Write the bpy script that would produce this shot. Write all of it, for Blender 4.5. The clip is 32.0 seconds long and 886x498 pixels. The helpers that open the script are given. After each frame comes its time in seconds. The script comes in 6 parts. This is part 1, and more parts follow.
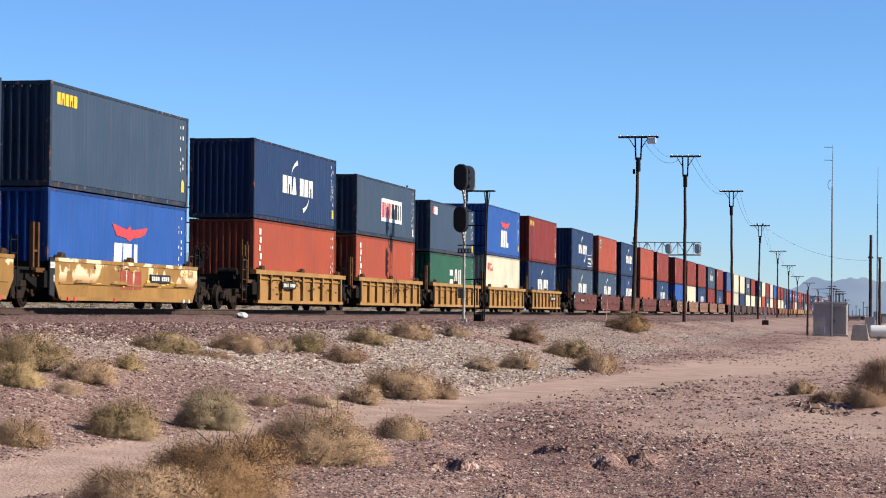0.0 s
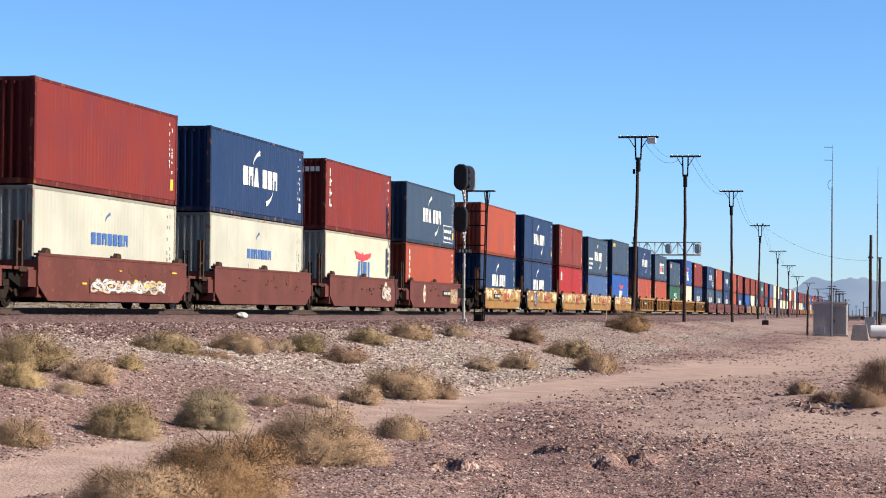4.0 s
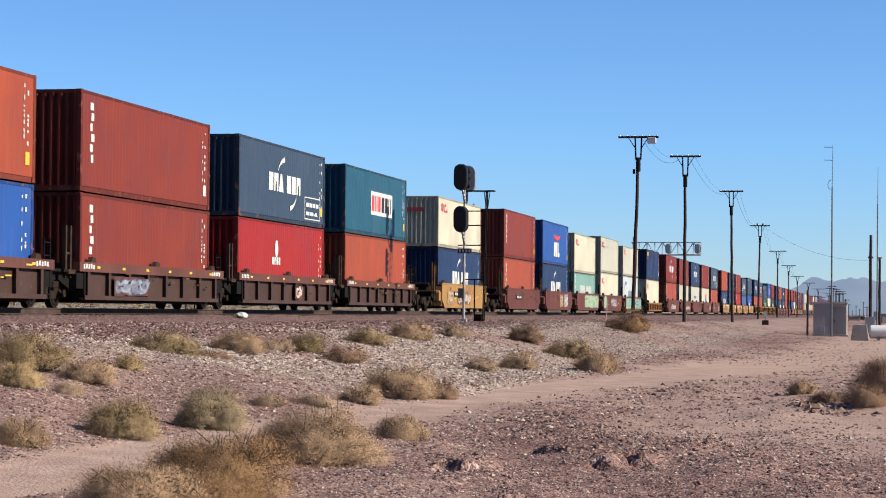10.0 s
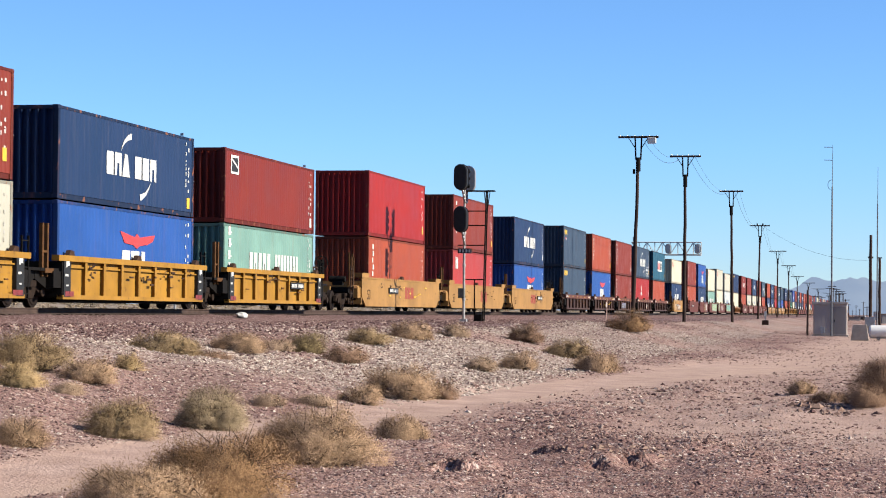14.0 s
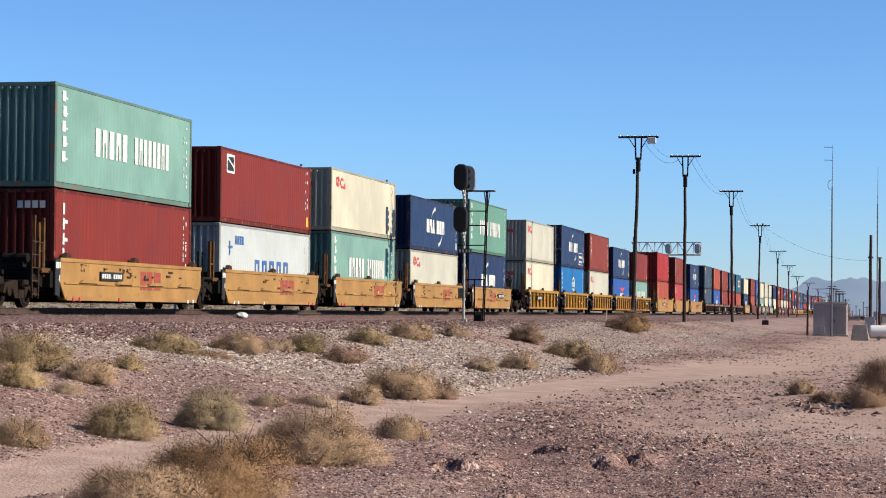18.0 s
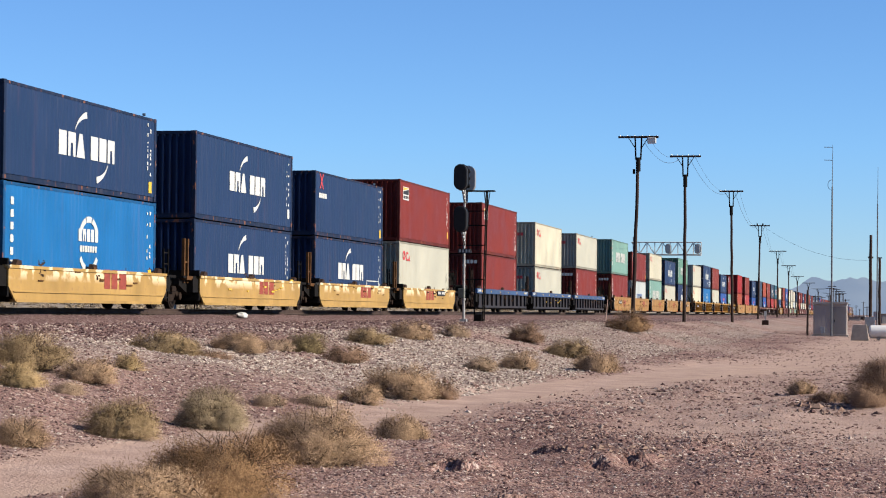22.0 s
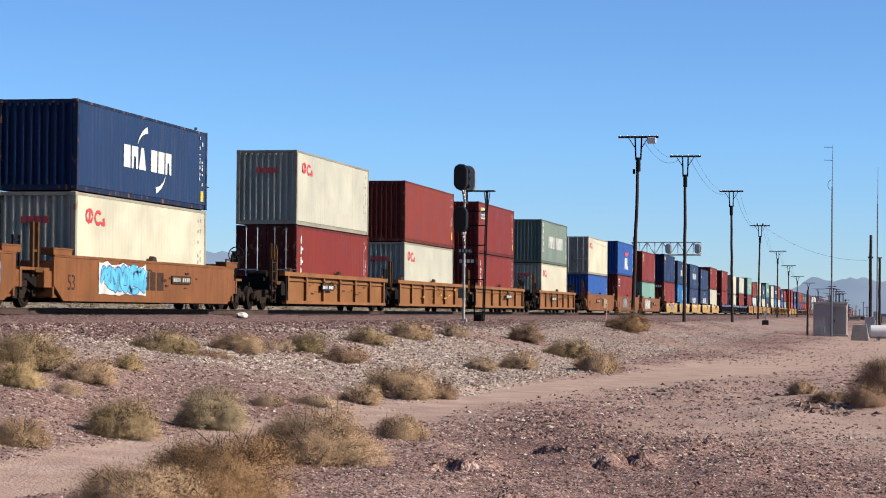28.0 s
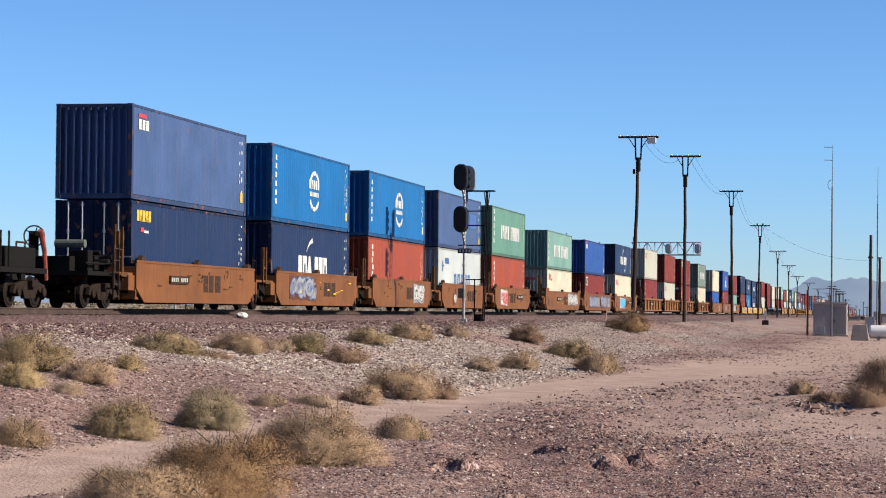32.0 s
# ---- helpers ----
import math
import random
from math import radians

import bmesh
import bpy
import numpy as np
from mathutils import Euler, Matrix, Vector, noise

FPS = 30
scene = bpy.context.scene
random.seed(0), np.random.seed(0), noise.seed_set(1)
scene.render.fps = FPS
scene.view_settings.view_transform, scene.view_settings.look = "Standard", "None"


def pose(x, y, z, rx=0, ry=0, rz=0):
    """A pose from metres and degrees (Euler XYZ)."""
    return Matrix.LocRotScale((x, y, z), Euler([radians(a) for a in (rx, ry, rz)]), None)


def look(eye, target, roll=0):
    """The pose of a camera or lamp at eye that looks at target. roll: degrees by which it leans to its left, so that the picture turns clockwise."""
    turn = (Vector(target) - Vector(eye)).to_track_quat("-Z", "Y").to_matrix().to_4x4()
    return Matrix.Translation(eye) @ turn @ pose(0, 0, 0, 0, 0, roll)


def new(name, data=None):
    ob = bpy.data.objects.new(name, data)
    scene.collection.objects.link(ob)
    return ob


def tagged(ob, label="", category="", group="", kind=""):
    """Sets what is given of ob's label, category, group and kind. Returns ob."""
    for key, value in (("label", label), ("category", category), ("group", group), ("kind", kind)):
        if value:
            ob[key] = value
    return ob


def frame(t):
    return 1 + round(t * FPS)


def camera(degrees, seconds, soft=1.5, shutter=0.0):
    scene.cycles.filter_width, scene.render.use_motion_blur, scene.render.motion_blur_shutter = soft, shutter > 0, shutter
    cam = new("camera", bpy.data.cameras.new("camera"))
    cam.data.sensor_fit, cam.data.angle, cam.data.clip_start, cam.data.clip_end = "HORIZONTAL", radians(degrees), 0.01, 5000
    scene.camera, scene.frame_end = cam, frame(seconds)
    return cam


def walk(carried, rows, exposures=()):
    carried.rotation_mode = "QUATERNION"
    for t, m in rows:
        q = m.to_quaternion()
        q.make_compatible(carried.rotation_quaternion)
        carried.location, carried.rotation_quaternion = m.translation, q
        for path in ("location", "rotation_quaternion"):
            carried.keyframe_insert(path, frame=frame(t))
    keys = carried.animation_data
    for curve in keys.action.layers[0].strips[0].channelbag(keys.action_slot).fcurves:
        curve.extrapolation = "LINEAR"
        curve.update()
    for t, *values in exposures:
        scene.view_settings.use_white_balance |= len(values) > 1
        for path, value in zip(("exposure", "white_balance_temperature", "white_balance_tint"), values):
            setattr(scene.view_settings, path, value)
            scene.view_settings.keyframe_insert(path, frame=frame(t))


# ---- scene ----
cam = camera(22.8, 32.0, soft=1.05, shutter=0.05)
EYE = pose(0, 0, 0, 90 + 1.627, 0, 11.277) @ pose(0, 0, 0, 0, 0, 0.519)
# the automatic exposure drifts with what passes
STOPS = [(0, 1.17), (1, 1.25), (2, 1.33), (3.5, 1.33), (5.5, 1.08), (11, 1.10), (12, 1.13), (13, 1.23), (14, 1.33), (14.5, 1.33),
         (16.5, 1.09), (23, 1.08), (24, 1.13), (25, 1.17), (25.5, 1.15), (27.5, 1.08), (32, 1.08)]
walk(cam, [(0, EYE), (32, EYE)], STOPS)

# ---- light ----
SUN = Vector((3.5, -0.13, 2.0)).normalized()          # towards the sun
world = bpy.data.worlds.new("world")
scene.world = world
world.use_nodes = True
wn = world.node_tree.nodes
sky = wn.new("ShaderNodeTexSky")
sky.sky_type = "NISHITA"
sky.sun_disc = False
sky.sun_elevation = math.asin(SUN.z)
sky.sun_rotation = math.atan2(SUN.x, SUN.y)
sky.altitude = 2500
sky.air_density, sky.dust_density, sky.ozone_density = 1.0, 0.35, 1.3
wn["Background"].inputs["Strength"].default_value = 0.052
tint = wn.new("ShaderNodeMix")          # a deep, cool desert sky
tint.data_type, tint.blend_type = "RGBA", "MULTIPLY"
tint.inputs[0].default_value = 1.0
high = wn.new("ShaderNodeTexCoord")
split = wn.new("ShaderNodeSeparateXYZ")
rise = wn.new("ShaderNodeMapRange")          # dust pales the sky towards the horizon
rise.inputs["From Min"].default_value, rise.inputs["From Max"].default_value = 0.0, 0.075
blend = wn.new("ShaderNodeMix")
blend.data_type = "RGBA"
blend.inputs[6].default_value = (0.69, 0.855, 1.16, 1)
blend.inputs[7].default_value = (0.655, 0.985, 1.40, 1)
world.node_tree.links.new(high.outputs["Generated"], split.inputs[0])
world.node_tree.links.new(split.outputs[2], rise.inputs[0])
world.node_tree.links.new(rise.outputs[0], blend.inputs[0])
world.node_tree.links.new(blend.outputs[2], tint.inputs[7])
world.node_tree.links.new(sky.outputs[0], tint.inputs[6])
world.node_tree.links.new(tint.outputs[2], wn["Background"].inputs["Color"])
lamp = bpy.data.lights.new("sun", "SUN")
lamp.energy, lamp.angle, lamp.color = 5.0, radians(0.53), (1.0, 0.91, 0.77)
sun = new("sun", lamp)
sun.matrix_basis = look(SUN * 300, (0, 0, 0))

# ---- mesh and material helpers ----


class Shape:
    """A growing list of corners and faces that becomes one mesh."""

    def __init__(self):
        self.v, self.f = [], []

    def poly(self, pts):
        n = len(self.v)
        self.v += [tuple(p) for p in pts]
        self.f.append(tuple(range(n, n + len(pts))))
        return self

    def box(self, x0, x1, y0, y1, z0, z1, m=None):
        n = len(self.v)
        c = [(x, y, z) for z in (z0, z1) for x, y in ((x0, y0), (x1, y0), (x1, y1), (x0, y1))]
        if m is not None:
            c = [tuple(m @ Vector(p)) for p in c]
        self.v += c
        for q in ((3, 2, 1, 0), (4, 5, 6, 7), (0, 1, 5, 4), (1, 2, 6, 5), (2, 3, 7, 6), (3, 0, 4, 7)):
            self.f.append(tuple(n + i for i in q))
        return self

    def slab(self, pts, x0, x1):
        """A flat outline in (y, z), thick from x0 to x1."""
        n, k = len(self.v), len(pts)
        self.v += [(x0, y, z) for y, z in pts] + [(x1, y, z) for y, z in pts]
        self.f.append(tuple(n + i for i in reversed(range(k))))
        self.f.append(tuple(n + k + i for i in range(k)))
        for i in range(k):
            j = (i + 1) % k
            self.f.append((n + i, n + j, n + k + j, n + k + i))
        return self

    def rod(self, a, b, r0, r1=None, sides=8, caps=True):
        r1 = r0 if r1 is None else r1
        a, b = Vector(a), Vector(b)
        d = (b - a).normalized()
        s = d.orthogonal().normalized()
        u = d.cross(s)
        n = len(self.v)
        for c, r in ((a, r0), (b, r1)):
            for i in range(sides):
                w = 2 * math.pi * i / sides
                self.v.append(tuple(c + (s * math.cos(w) + u * math.sin(w)) * r))
        for i in range(sides):
            j = (i + 1) % sides
            self.f.append((n + i, n + j, n + sides + j, n + sides + i))
        if caps:
            self.f.append(tuple(n + i for i in reversed(range(sides))))
            self.f.append(tuple(n + sides + i for i in range(sides)))
        return self

    def mesh(self, name, smooth=False):
        me = bpy.data.meshes.new(name)
        me.from_pydata(self.v, [], self.f)
        me.materials.append(None)
        if smooth:
            me.polygons.foreach_set("use_smooth", [True] * len(me.polygons))
        me.update()
        return me


def bevelled(me, w, segs=2):
    bm = bmesh.new()
    bm.from_mesh(me)
    bmesh.ops.remove_doubles(bm, verts=bm.verts, dist=0.0005)
    bmesh.ops.bevel(bm, geom=bm.edges, offset=w, segments=segs, affect="EDGES", profile=0.6)
    bm.to_mesh(me)
    bm.free()
    return me


def put(name, me, mat):
    ob = new(name, me)
    ob.material_slots[0].link = "OBJECT"
    ob.material_slots[0].material = mat
    return ob


def part(name, me, mat, parent, label="", m=None):
    ob = put(name, me, mat)
    ob.parent = parent
    if m is not None:
        ob.matrix_basis = m
    if label:
        ob["label"] = label
    return ob


def empty(name, m):
    ob = new(name)
    ob.empty_display_size = 0.3
    ob.matrix_basis = m
    return ob


def material(name, rough=0.6, metal=0.0, spec=0.5):
    mat = bpy.data.materials.new(name)
    mat.use_nodes = True
    nt = mat.node_tree
    b = nt.nodes["Principled BSDF"]
    b.inputs["Roughness"].default_value = rough
    b.inputs["Metallic"].default_value = metal
    b.inputs["Specular IOR Level"].default_value = spec
    return mat, nt, b


def noise_node(nt, scale, detail=4, stretch=None, rand=False, kind="ShaderNodeTexNoise"):
    tc = nt.nodes.new("ShaderNodeTexCoord")
    tex = nt.nodes.new(kind)
    tex.inputs["Scale"].default_value = scale
    if kind == "ShaderNodeTexNoise":
        tex.inputs["Detail"].default_value = detail
    src = tc.outputs["Object"]
    if stretch or rand:
        mp = nt.nodes.new("ShaderNodeMapping")
        if stretch:
            mp.inputs["Scale"].default_value = stretch
        nt.links.new(src, mp.inputs["Vector"])
        if rand:
            oi = nt.nodes.new("ShaderNodeObjectInfo")
            ml = nt.nodes.new("ShaderNodeMath")
            ml.operation = "MULTIPLY"
            ml.inputs[1].default_value = 60
            nt.links.new(oi.outputs["Random"], ml.inputs[0])
            nt.links.new(ml.outputs[0], mp.inputs["Location"])
        src = mp.outputs[0]
    nt.links.new(src, tex.inputs["Vector"])
    return tex.outputs[0]


def ramp(nt, src, stops):
    r = nt.nodes.new("ShaderNodeValToRGB")
    while len(r.color_ramp.elements) < len(stops):
        r.color_ramp.elements.new(0.5)
    for e, (p, c) in zip(r.color_ramp.elements, stops):
        e.position = p
        e.color = (*c, 1) if len(c) == 3 else c
    nt.links.new(src, r.inputs[0])
    return r.outputs[0]


def grey(a):
    return (a, a, a)


def mix(nt, fac, a, b, mode="MIX"):
    m = nt.nodes.new("ShaderNodeMix")
    m.data_type, m.blend_type = "RGBA", mode
    for s, v in ((m.inputs[0], fac), (m.inputs[6], a), (m.inputs[7], b)):
        if isinstance(v, (int, float)):
            s.default_value = v
        elif isinstance(v, tuple):
            s.default_value = (*v, 1) if len(v) == 3 else v
        else:
            nt.links.new(v, s)
    return m.outputs[2]


def bump(nt, b, src, strength, dist):
    n = nt.nodes.new("ShaderNodeBump")
    n.inputs["Strength"].default_value = strength
    n.inputs["Distance"].default_value = dist
    nt.links.new(src, n.inputs["Height"])
    nt.links.new(n.outputs[0], b.inputs["Normal"])


def scaled(c, k):
    return tuple(min(0.95, a * k) for a in c)


def paint(name, c, rough=0.45, wear=0.35, rust=(0.16, 0.06, 0.03), rust_amount=0.3):
    """Weathered coat: faded clouds, streaks that run down, some rust."""
    c = scaled(c, 0.645)
    mat, nt, b = material(name, rough, 0.0, 0.15)
    cloud = noise_node(nt, 0.55, 5, (1, 1, 1), True)
    col = mix(nt, ramp(nt, cloud, ((0.35, grey(0.0)), (0.7, grey(1.0)))), scaled(c, 1.0 - 0.25 * wear), scaled(c, 1.0 + 0.3 * wear))
    streak = noise_node(nt, 3.2, 5, (1, 2.2, 0.16), True)
    dirt = tuple(0.55 * a + 0.45 * d for a, d in zip(c, (0.20, 0.16, 0.12)))
    col = mix(nt, ramp(nt, streak, ((0.54, grey(0.0)), (0.80, grey(0.55 * wear)))), col, dirt)
    drip = noise_node(nt, 1.7, 6, (1, 1.6, 0.10), True)
    col = mix(nt, ramp(nt, drip, ((0.60, grey(0.0)), (0.72, grey(0.08 + 0.45 * rust_amount)))), col, tuple(0.5 * a + 0.5 * q for a, q in zip(c, rust)))
    fade = noise_node(nt, 1.1, 3, (1, 0.5, 1.2), True)
    col = mix(nt, ramp(nt, fade, ((0.62, grey(0.0)), (0.66, grey(0.16)))), col, scaled(c, 0.7))
    spots = noise_node(nt, 5.0, 8, (1, 1, 0.6), True)
    lo = 0.78 - 0.16 * rust_amount
    col = mix(nt, ramp(nt, spots, ((lo, grey(0.0)), (lo + 0.04, grey(0.8)))), col, rust)
    nt.links.new(col, b.inputs["Base Color"])
    nt.links.new(ramp(nt, cloud, ((0.3, grey(rough - 0.08)), (0.7, grey(rough + 0.15)))), b.inputs["Roughness"])
    bump(nt, b, noise_node(nt, 2.0, 6, None, True), 0.15, 0.01)
    return mat


def worn(name, c, streaks, specks, peel=None):
    """Old paint on a well car: clouds, grime that runs down, rust specks, peeled patches near the top."""
    c, streaks, specks = scaled(c, 0.67), scaled(streaks, 0.67), scaled(specks, 0.67)
    mat, nt, b = material(name, 0.6, 0.0, 0.15)
    cloud = noise_node(nt, 0.8, 6, (1, 1, 1), True)
    col = mix(nt, ramp(nt, cloud, ((0.32, grey(0.0)), (0.68, grey(1.0)))), scaled(c, 0.78), scaled(c, 1.16))
    run = noise_node(nt, 2.6, 6, (1, 2.4, 0.22), True)
    col = mix(nt, ramp(nt, run, ((0.48, grey(0.0)), (0.72, grey(0.50)))), col, streaks)
    if peel:
        pos = nt.nodes.new("ShaderNodeSeparateXYZ")
        nt.links.new(nt.nodes.new("ShaderNodeTexCoord").outputs["Object"], pos.inputs[0])
        up = ramp(nt, pos.outputs[2], ((0.70, grey(0.0)), (0.95, grey(1.0))))
        flake = ramp(nt, noise_node(nt, 1.3, 5, (1, 1, 1.2), True), ((0.52, grey(0.0)), (0.57, grey(0.9))))
        col = mix(nt, mix(nt, 1.0, up, flake, "MULTIPLY"), col, peel)
    fine = noise_node(nt, 7.0, 8, (1, 1, 0.8), True)
    col = mix(nt, ramp(nt, fine, ((0.62, grey(0.0)), (0.70, grey(0.55)))), col, specks)
    nt.links.new(col, b.inputs["Base Color"])
    bump(nt, b, cloud, 0.2, 0.012)
    return mat


def plain(name, c, rough=0.6, metal=0.0, vary=0.25, scale=6.0):
    c = scaled(c, 0.57)
    mat, nt, b = material(name, rough, metal, 0.12 if max(c) < 0.12 else 0.4)
    n = noise_node(nt, scale, 6)
    col = mix(nt, ramp(nt, n, ((0.3, grey(0.0)), (0.7, grey(1.0)))), scaled(c, 1 - vary), scaled(c, 1 + vary))
    nt.links.new(col, b.inputs["Base Color"])
    bump(nt, b, noise_node(nt, scale * 6, 4), 0.2, 0.004)
    return mat


def clouded(name, stops, rough, scale, per_island=False, translucent=0.0):
    """Colour that varies piece by piece and by clouds."""
    mat, nt, b = material(name, rough, 0, 0.2)
    if per_island:
        g = nt.nodes.new("ShaderNodeNewGeometry")
        src = g.outputs["Random Per Island"]
    else:
        src = noise_node(nt, scale, 8)
    col = ramp(nt, src, [(q, scaled(c, 0.585)) for q, c in stops])
    nt.links.new(col, b.inputs["Base Color"])
    if translucent:
        t = nt.nodes.new("ShaderNodeBsdfTranslucent")
        nt.links.new(col, t.inputs["Color"])
        mx = nt.nodes.new("ShaderNodeMixShader")
        mx.inputs[0].default_value = translucent
        nt.links.new(b.outputs[0], mx.inputs[1])
        nt.links.new(t.outputs[0], mx.inputs[2])
        nt.links.new(mx.outputs[0], nt.nodes["Material Output"].inputs[0])
    return mat


# ---- terrain form ----


def lattice(seed):
    r = np.random.RandomState(seed)
    t = r.rand(257, 257)

    def at(x, y):
        x, y = np.asarray(x, float), np.asarray(y, float)
        i, j = np.floor(x).astype(int), np.floor(y).astype(int)
        u, w = x - i, y - j
        u, w = u * u * (3 - 2 * u), w * w * (3 - 2 * w)
        i0, j0, i1, j1 = i % 257, j % 257, (i + 1) % 257, (j + 1) % 257
        return (t[i0, j0] * (1 - u) + t[i1, j0] * u) * (1 - w) + (t[i0, j1] * (1 - u) + t[i1, j1] * u) * w - 0.5
    return at


rough_a, rough_b, rough_c = lattice(3), lattice(5), lattice(8)
PROFILE_X = [-4600, -700, -120, -60, -33, -31, -21, -20, -14, -8.6, -6, -3, 4600]
PROFILE_Z = [24, 4.5, 0.75, 0.3, -0.5, -0.45, -0.42, -0.45, -0.62, -1.5, -1.6, -1.65, -1.65]
ROAD_Y = [-50, 10, 21, 30, 40, 52, 62, 75, 90, 120, 200, 400]
ROAD_X = [-8.4, -8.2, -7.9, -7.6, -7.2, -6.2, -4.9, -2.9, -1.0, 0.5, 2.5, 6.0]


def road_mask(x, y):
    """1 on the dirt road, 0 off it."""
    mid = np.interp(y, ROAD_Y, ROAD_X) + 0.5 * rough_a(y * 0.15, y * 0 + 3.1)
    half = np.interp(y, [0, 35, 60, 90, 200], [0.95, 1.0, 2.2, 3.5, 6.0])
    d = np.abs(x - mid) / half + 0.5 * rough_b(x * 0.9, y * 0.5)
    # the wide trodden flat where vehicles turn
    e = np.abs(x + 1.0) / 3.6 + 0.9 * rough_a(x * 0.5, y * 0.22) + 0.5 * rough_b(x * 1.4, y * 0.8)
    flat = 0.6 * np.clip((1.1 - e) / 0.5, 0, 1) * np.clip((y - 26.5) / 4, 0, 1) * np.clip((95 - y) / 15, 0, 1)
    verge = np.where(x > mid, np.interp(y, [25, 32, 60], [0.5, 1.7, 1.2]), 0.5)          # the road fades slowly on its open side
    return np.maximum(np.clip((1.25 + 0.6 * (verge - 0.5) - d) / verge, 0, 1), flat)


MOUNDS = [(-0.3, 38.5, 1.6, 2.6, 0.22), (0.6, 46, 1.8, 3.5, 0.3), (-12.4, 101, 2.6, 7, 0.3), (-4.05, 22.6, 0.25, 0.35, 0.09), (-2.55, 24.2, 0.22, 0.4, 0.08), (-2.85, 23.9, 0.2, 0.4, 0.09), (-3.5, 25.6, 0.3, 0.4, 0.07),
          (-1.2, 31.0, 0.5, 0.8, 0.09), (-2.2, 29.0, 0.4, 0.9, 0.08), (-1.6, 35.3, 0.5, 1.2, 0.10), (-5.0, 24.5, 0.3, 0.5, 0.08)]


# small dug scarps that drop towards -y: x, y, half width, drop
SCARPS = [(-4.27, 22.2, 0.20, 0.24), (-3.11, 19.0, 0.26, 0.22), (-2.60, 23.8, 0.17, 0.20), (-2.95, 23.4, 0.13, 0.13), (-3.85, 25.6, 0.22, 0.15), (-0.8, 27.9, 0.4, 0.05), (-1.6, 26.4, 0.3, 0.05), (-0.3, 27.6, 0.25, 0.05)]
# a low windrow of stones pushed up by a blade
WINDROW_Y, WINDROW_X = [17.0, 21.5, 25.0, 28.5, 33.0], [1.6, 0.0, -1.7, -3.3, -5.0]


def windrow(x, y):
    off = x - np.interp(y, WINDROW_Y, WINDROW_X) + 0.8 * rough_a(y * 0.5, x * 0.3)
    return np.exp(-(off / 0.75) ** 2) * np.clip((y - 17) / 2, 0, 1) * np.clip((34 - y) / 3, 0, 1)


def height(x, y):
    x, y = np.asarray(x, float), np.asarray(y, float)
    bend = 1.2 * rough_a(y * 0.06, x * 0.02 + 1.7) + 0.5 * rough_b(y * 0.25, x * 0.1)
    z = np.interp(x + np.where((x > -19) & (x < -5), bend, 0), PROFILE_X, PROFILE_Z)
    road = road_mask(x, y)
    near = np.where((x > -20) & (x < 40), 1, 0.5) * np.clip((x + 21.5) / -2 * -1, 0.15, 1)
    amp = near * (1 - 0.75 * road)
    z = z + amp * (0.16 * rough_a(x * 0.45, y * 0.3) + 0.10 * rough_b(x * 1.3, y * 1.1) + 0.05 * rough_c(x * 3.7, y * 3.1))
    z = z - 0.05 * road
    for mx, my, a, b, h in MOUNDS:
        crumb = 1.0 if a > 0.4 else 1.0 + 0.9 * rough_c(x * 5.0, y * 3.0) + 0.5 * rough_a(x * 13.0, y * 7.0)
        z = z + h * crumb * np.exp(-((x - mx) / a) ** 2 - ((y - my) / b) ** 2)
    for mx, my, a, drop in SCARPS:
        d = my + 0.35 * rough_c(x * 6.0, y * 0 + mx) - y
        wide = np.exp(-((x - mx) / a) ** 4)
        z = z - 0.55 * drop * wide * np.clip(d / 0.08, 0, 1) * np.exp(-np.clip(d, 0, 9) / 0.45)
        z = z + 0.45 * drop * wide * np.clip(1 - d / 0.08, 0, 1) * np.exp(-np.clip(-d, 0, 9) / 0.5)
    z = z + 0.05 * windrow(x, y) * (1 + 1.4 * rough_c(x * 5.0, y * 4.0))
    return z


def grade(parts):
    out = []
    for a, b, step in parts:
        out += list(np.arange(a, b, step))
    return np.array(out)


gx = np.concatenate([-np.geomspace(4700, 31, 40)[:-1], grade([(-31, -21, 0.5), (-21, -5, 0.12), (-5, -2.2, 0.045), (-2.2, 3, 0.12), (3, 12, 0.5)]), np.geomspace(12, 4700, 34)])
gy = np.concatenate([-np.geomspace(1500, 8, 14)[:-1], grade([(-8, 15, 1.0), (15, 20, 0.14), (20, 27, 0.08), (27, 45, 0.14), (45, 80, 0.3), (80, 130, 0.7)]), np.geomspace(130, 4800, 70)])
GX, GY = np.meshgrid(gx, gy, indexing="ij")
GZ = height(GX, GY)
nx, ny = GX.shape
idx = np.arange(nx * ny).reshape(nx, ny)
quads = np.stack([idx[:-1, :-1], idx[1:, :-1], idx[1:, 1:], idx[:-1, 1:]], -1).reshape(-1, 4)
ground_mesh = bpy.data.meshes.new("ground")
ground_mesh.from_pydata(np.stack([GX, GY, GZ], -1).reshape(-1, 3).tolist(), [], quads.tolist())
ground_mesh.materials.append(None)
ground_mesh.polygons.foreach_set("use_smooth", [True] * len(ground_mesh.polygons))
for att, val in (("road", road_mask(GX, GY)),):
    a = ground_mesh.attributes.new(att, "FLOAT", "POINT")
    a.data.foreach_set("value", val.reshape(-1))


def pale_mask(x, y):
    """1 where the washed, pale gravel lies on the bank."""
    band = np.clip((x + 15.5) / 1.5, 0, 1) * np.clip((-7.4 - x) / 1.0, 0, 1)
    cloud = np.clip(0.35 + 2.2 * rough_a(x * 0.22 + 9, y * 0.10) + np.interp(y, [25, 36, 44, 55, 75, 110, 150, 210, 270], [-0.35, -0.35, 0.2, 0.5, 0.5, 0.3, 0.25, 0.1, -0.3]), 0, 1)
    return band * cloud




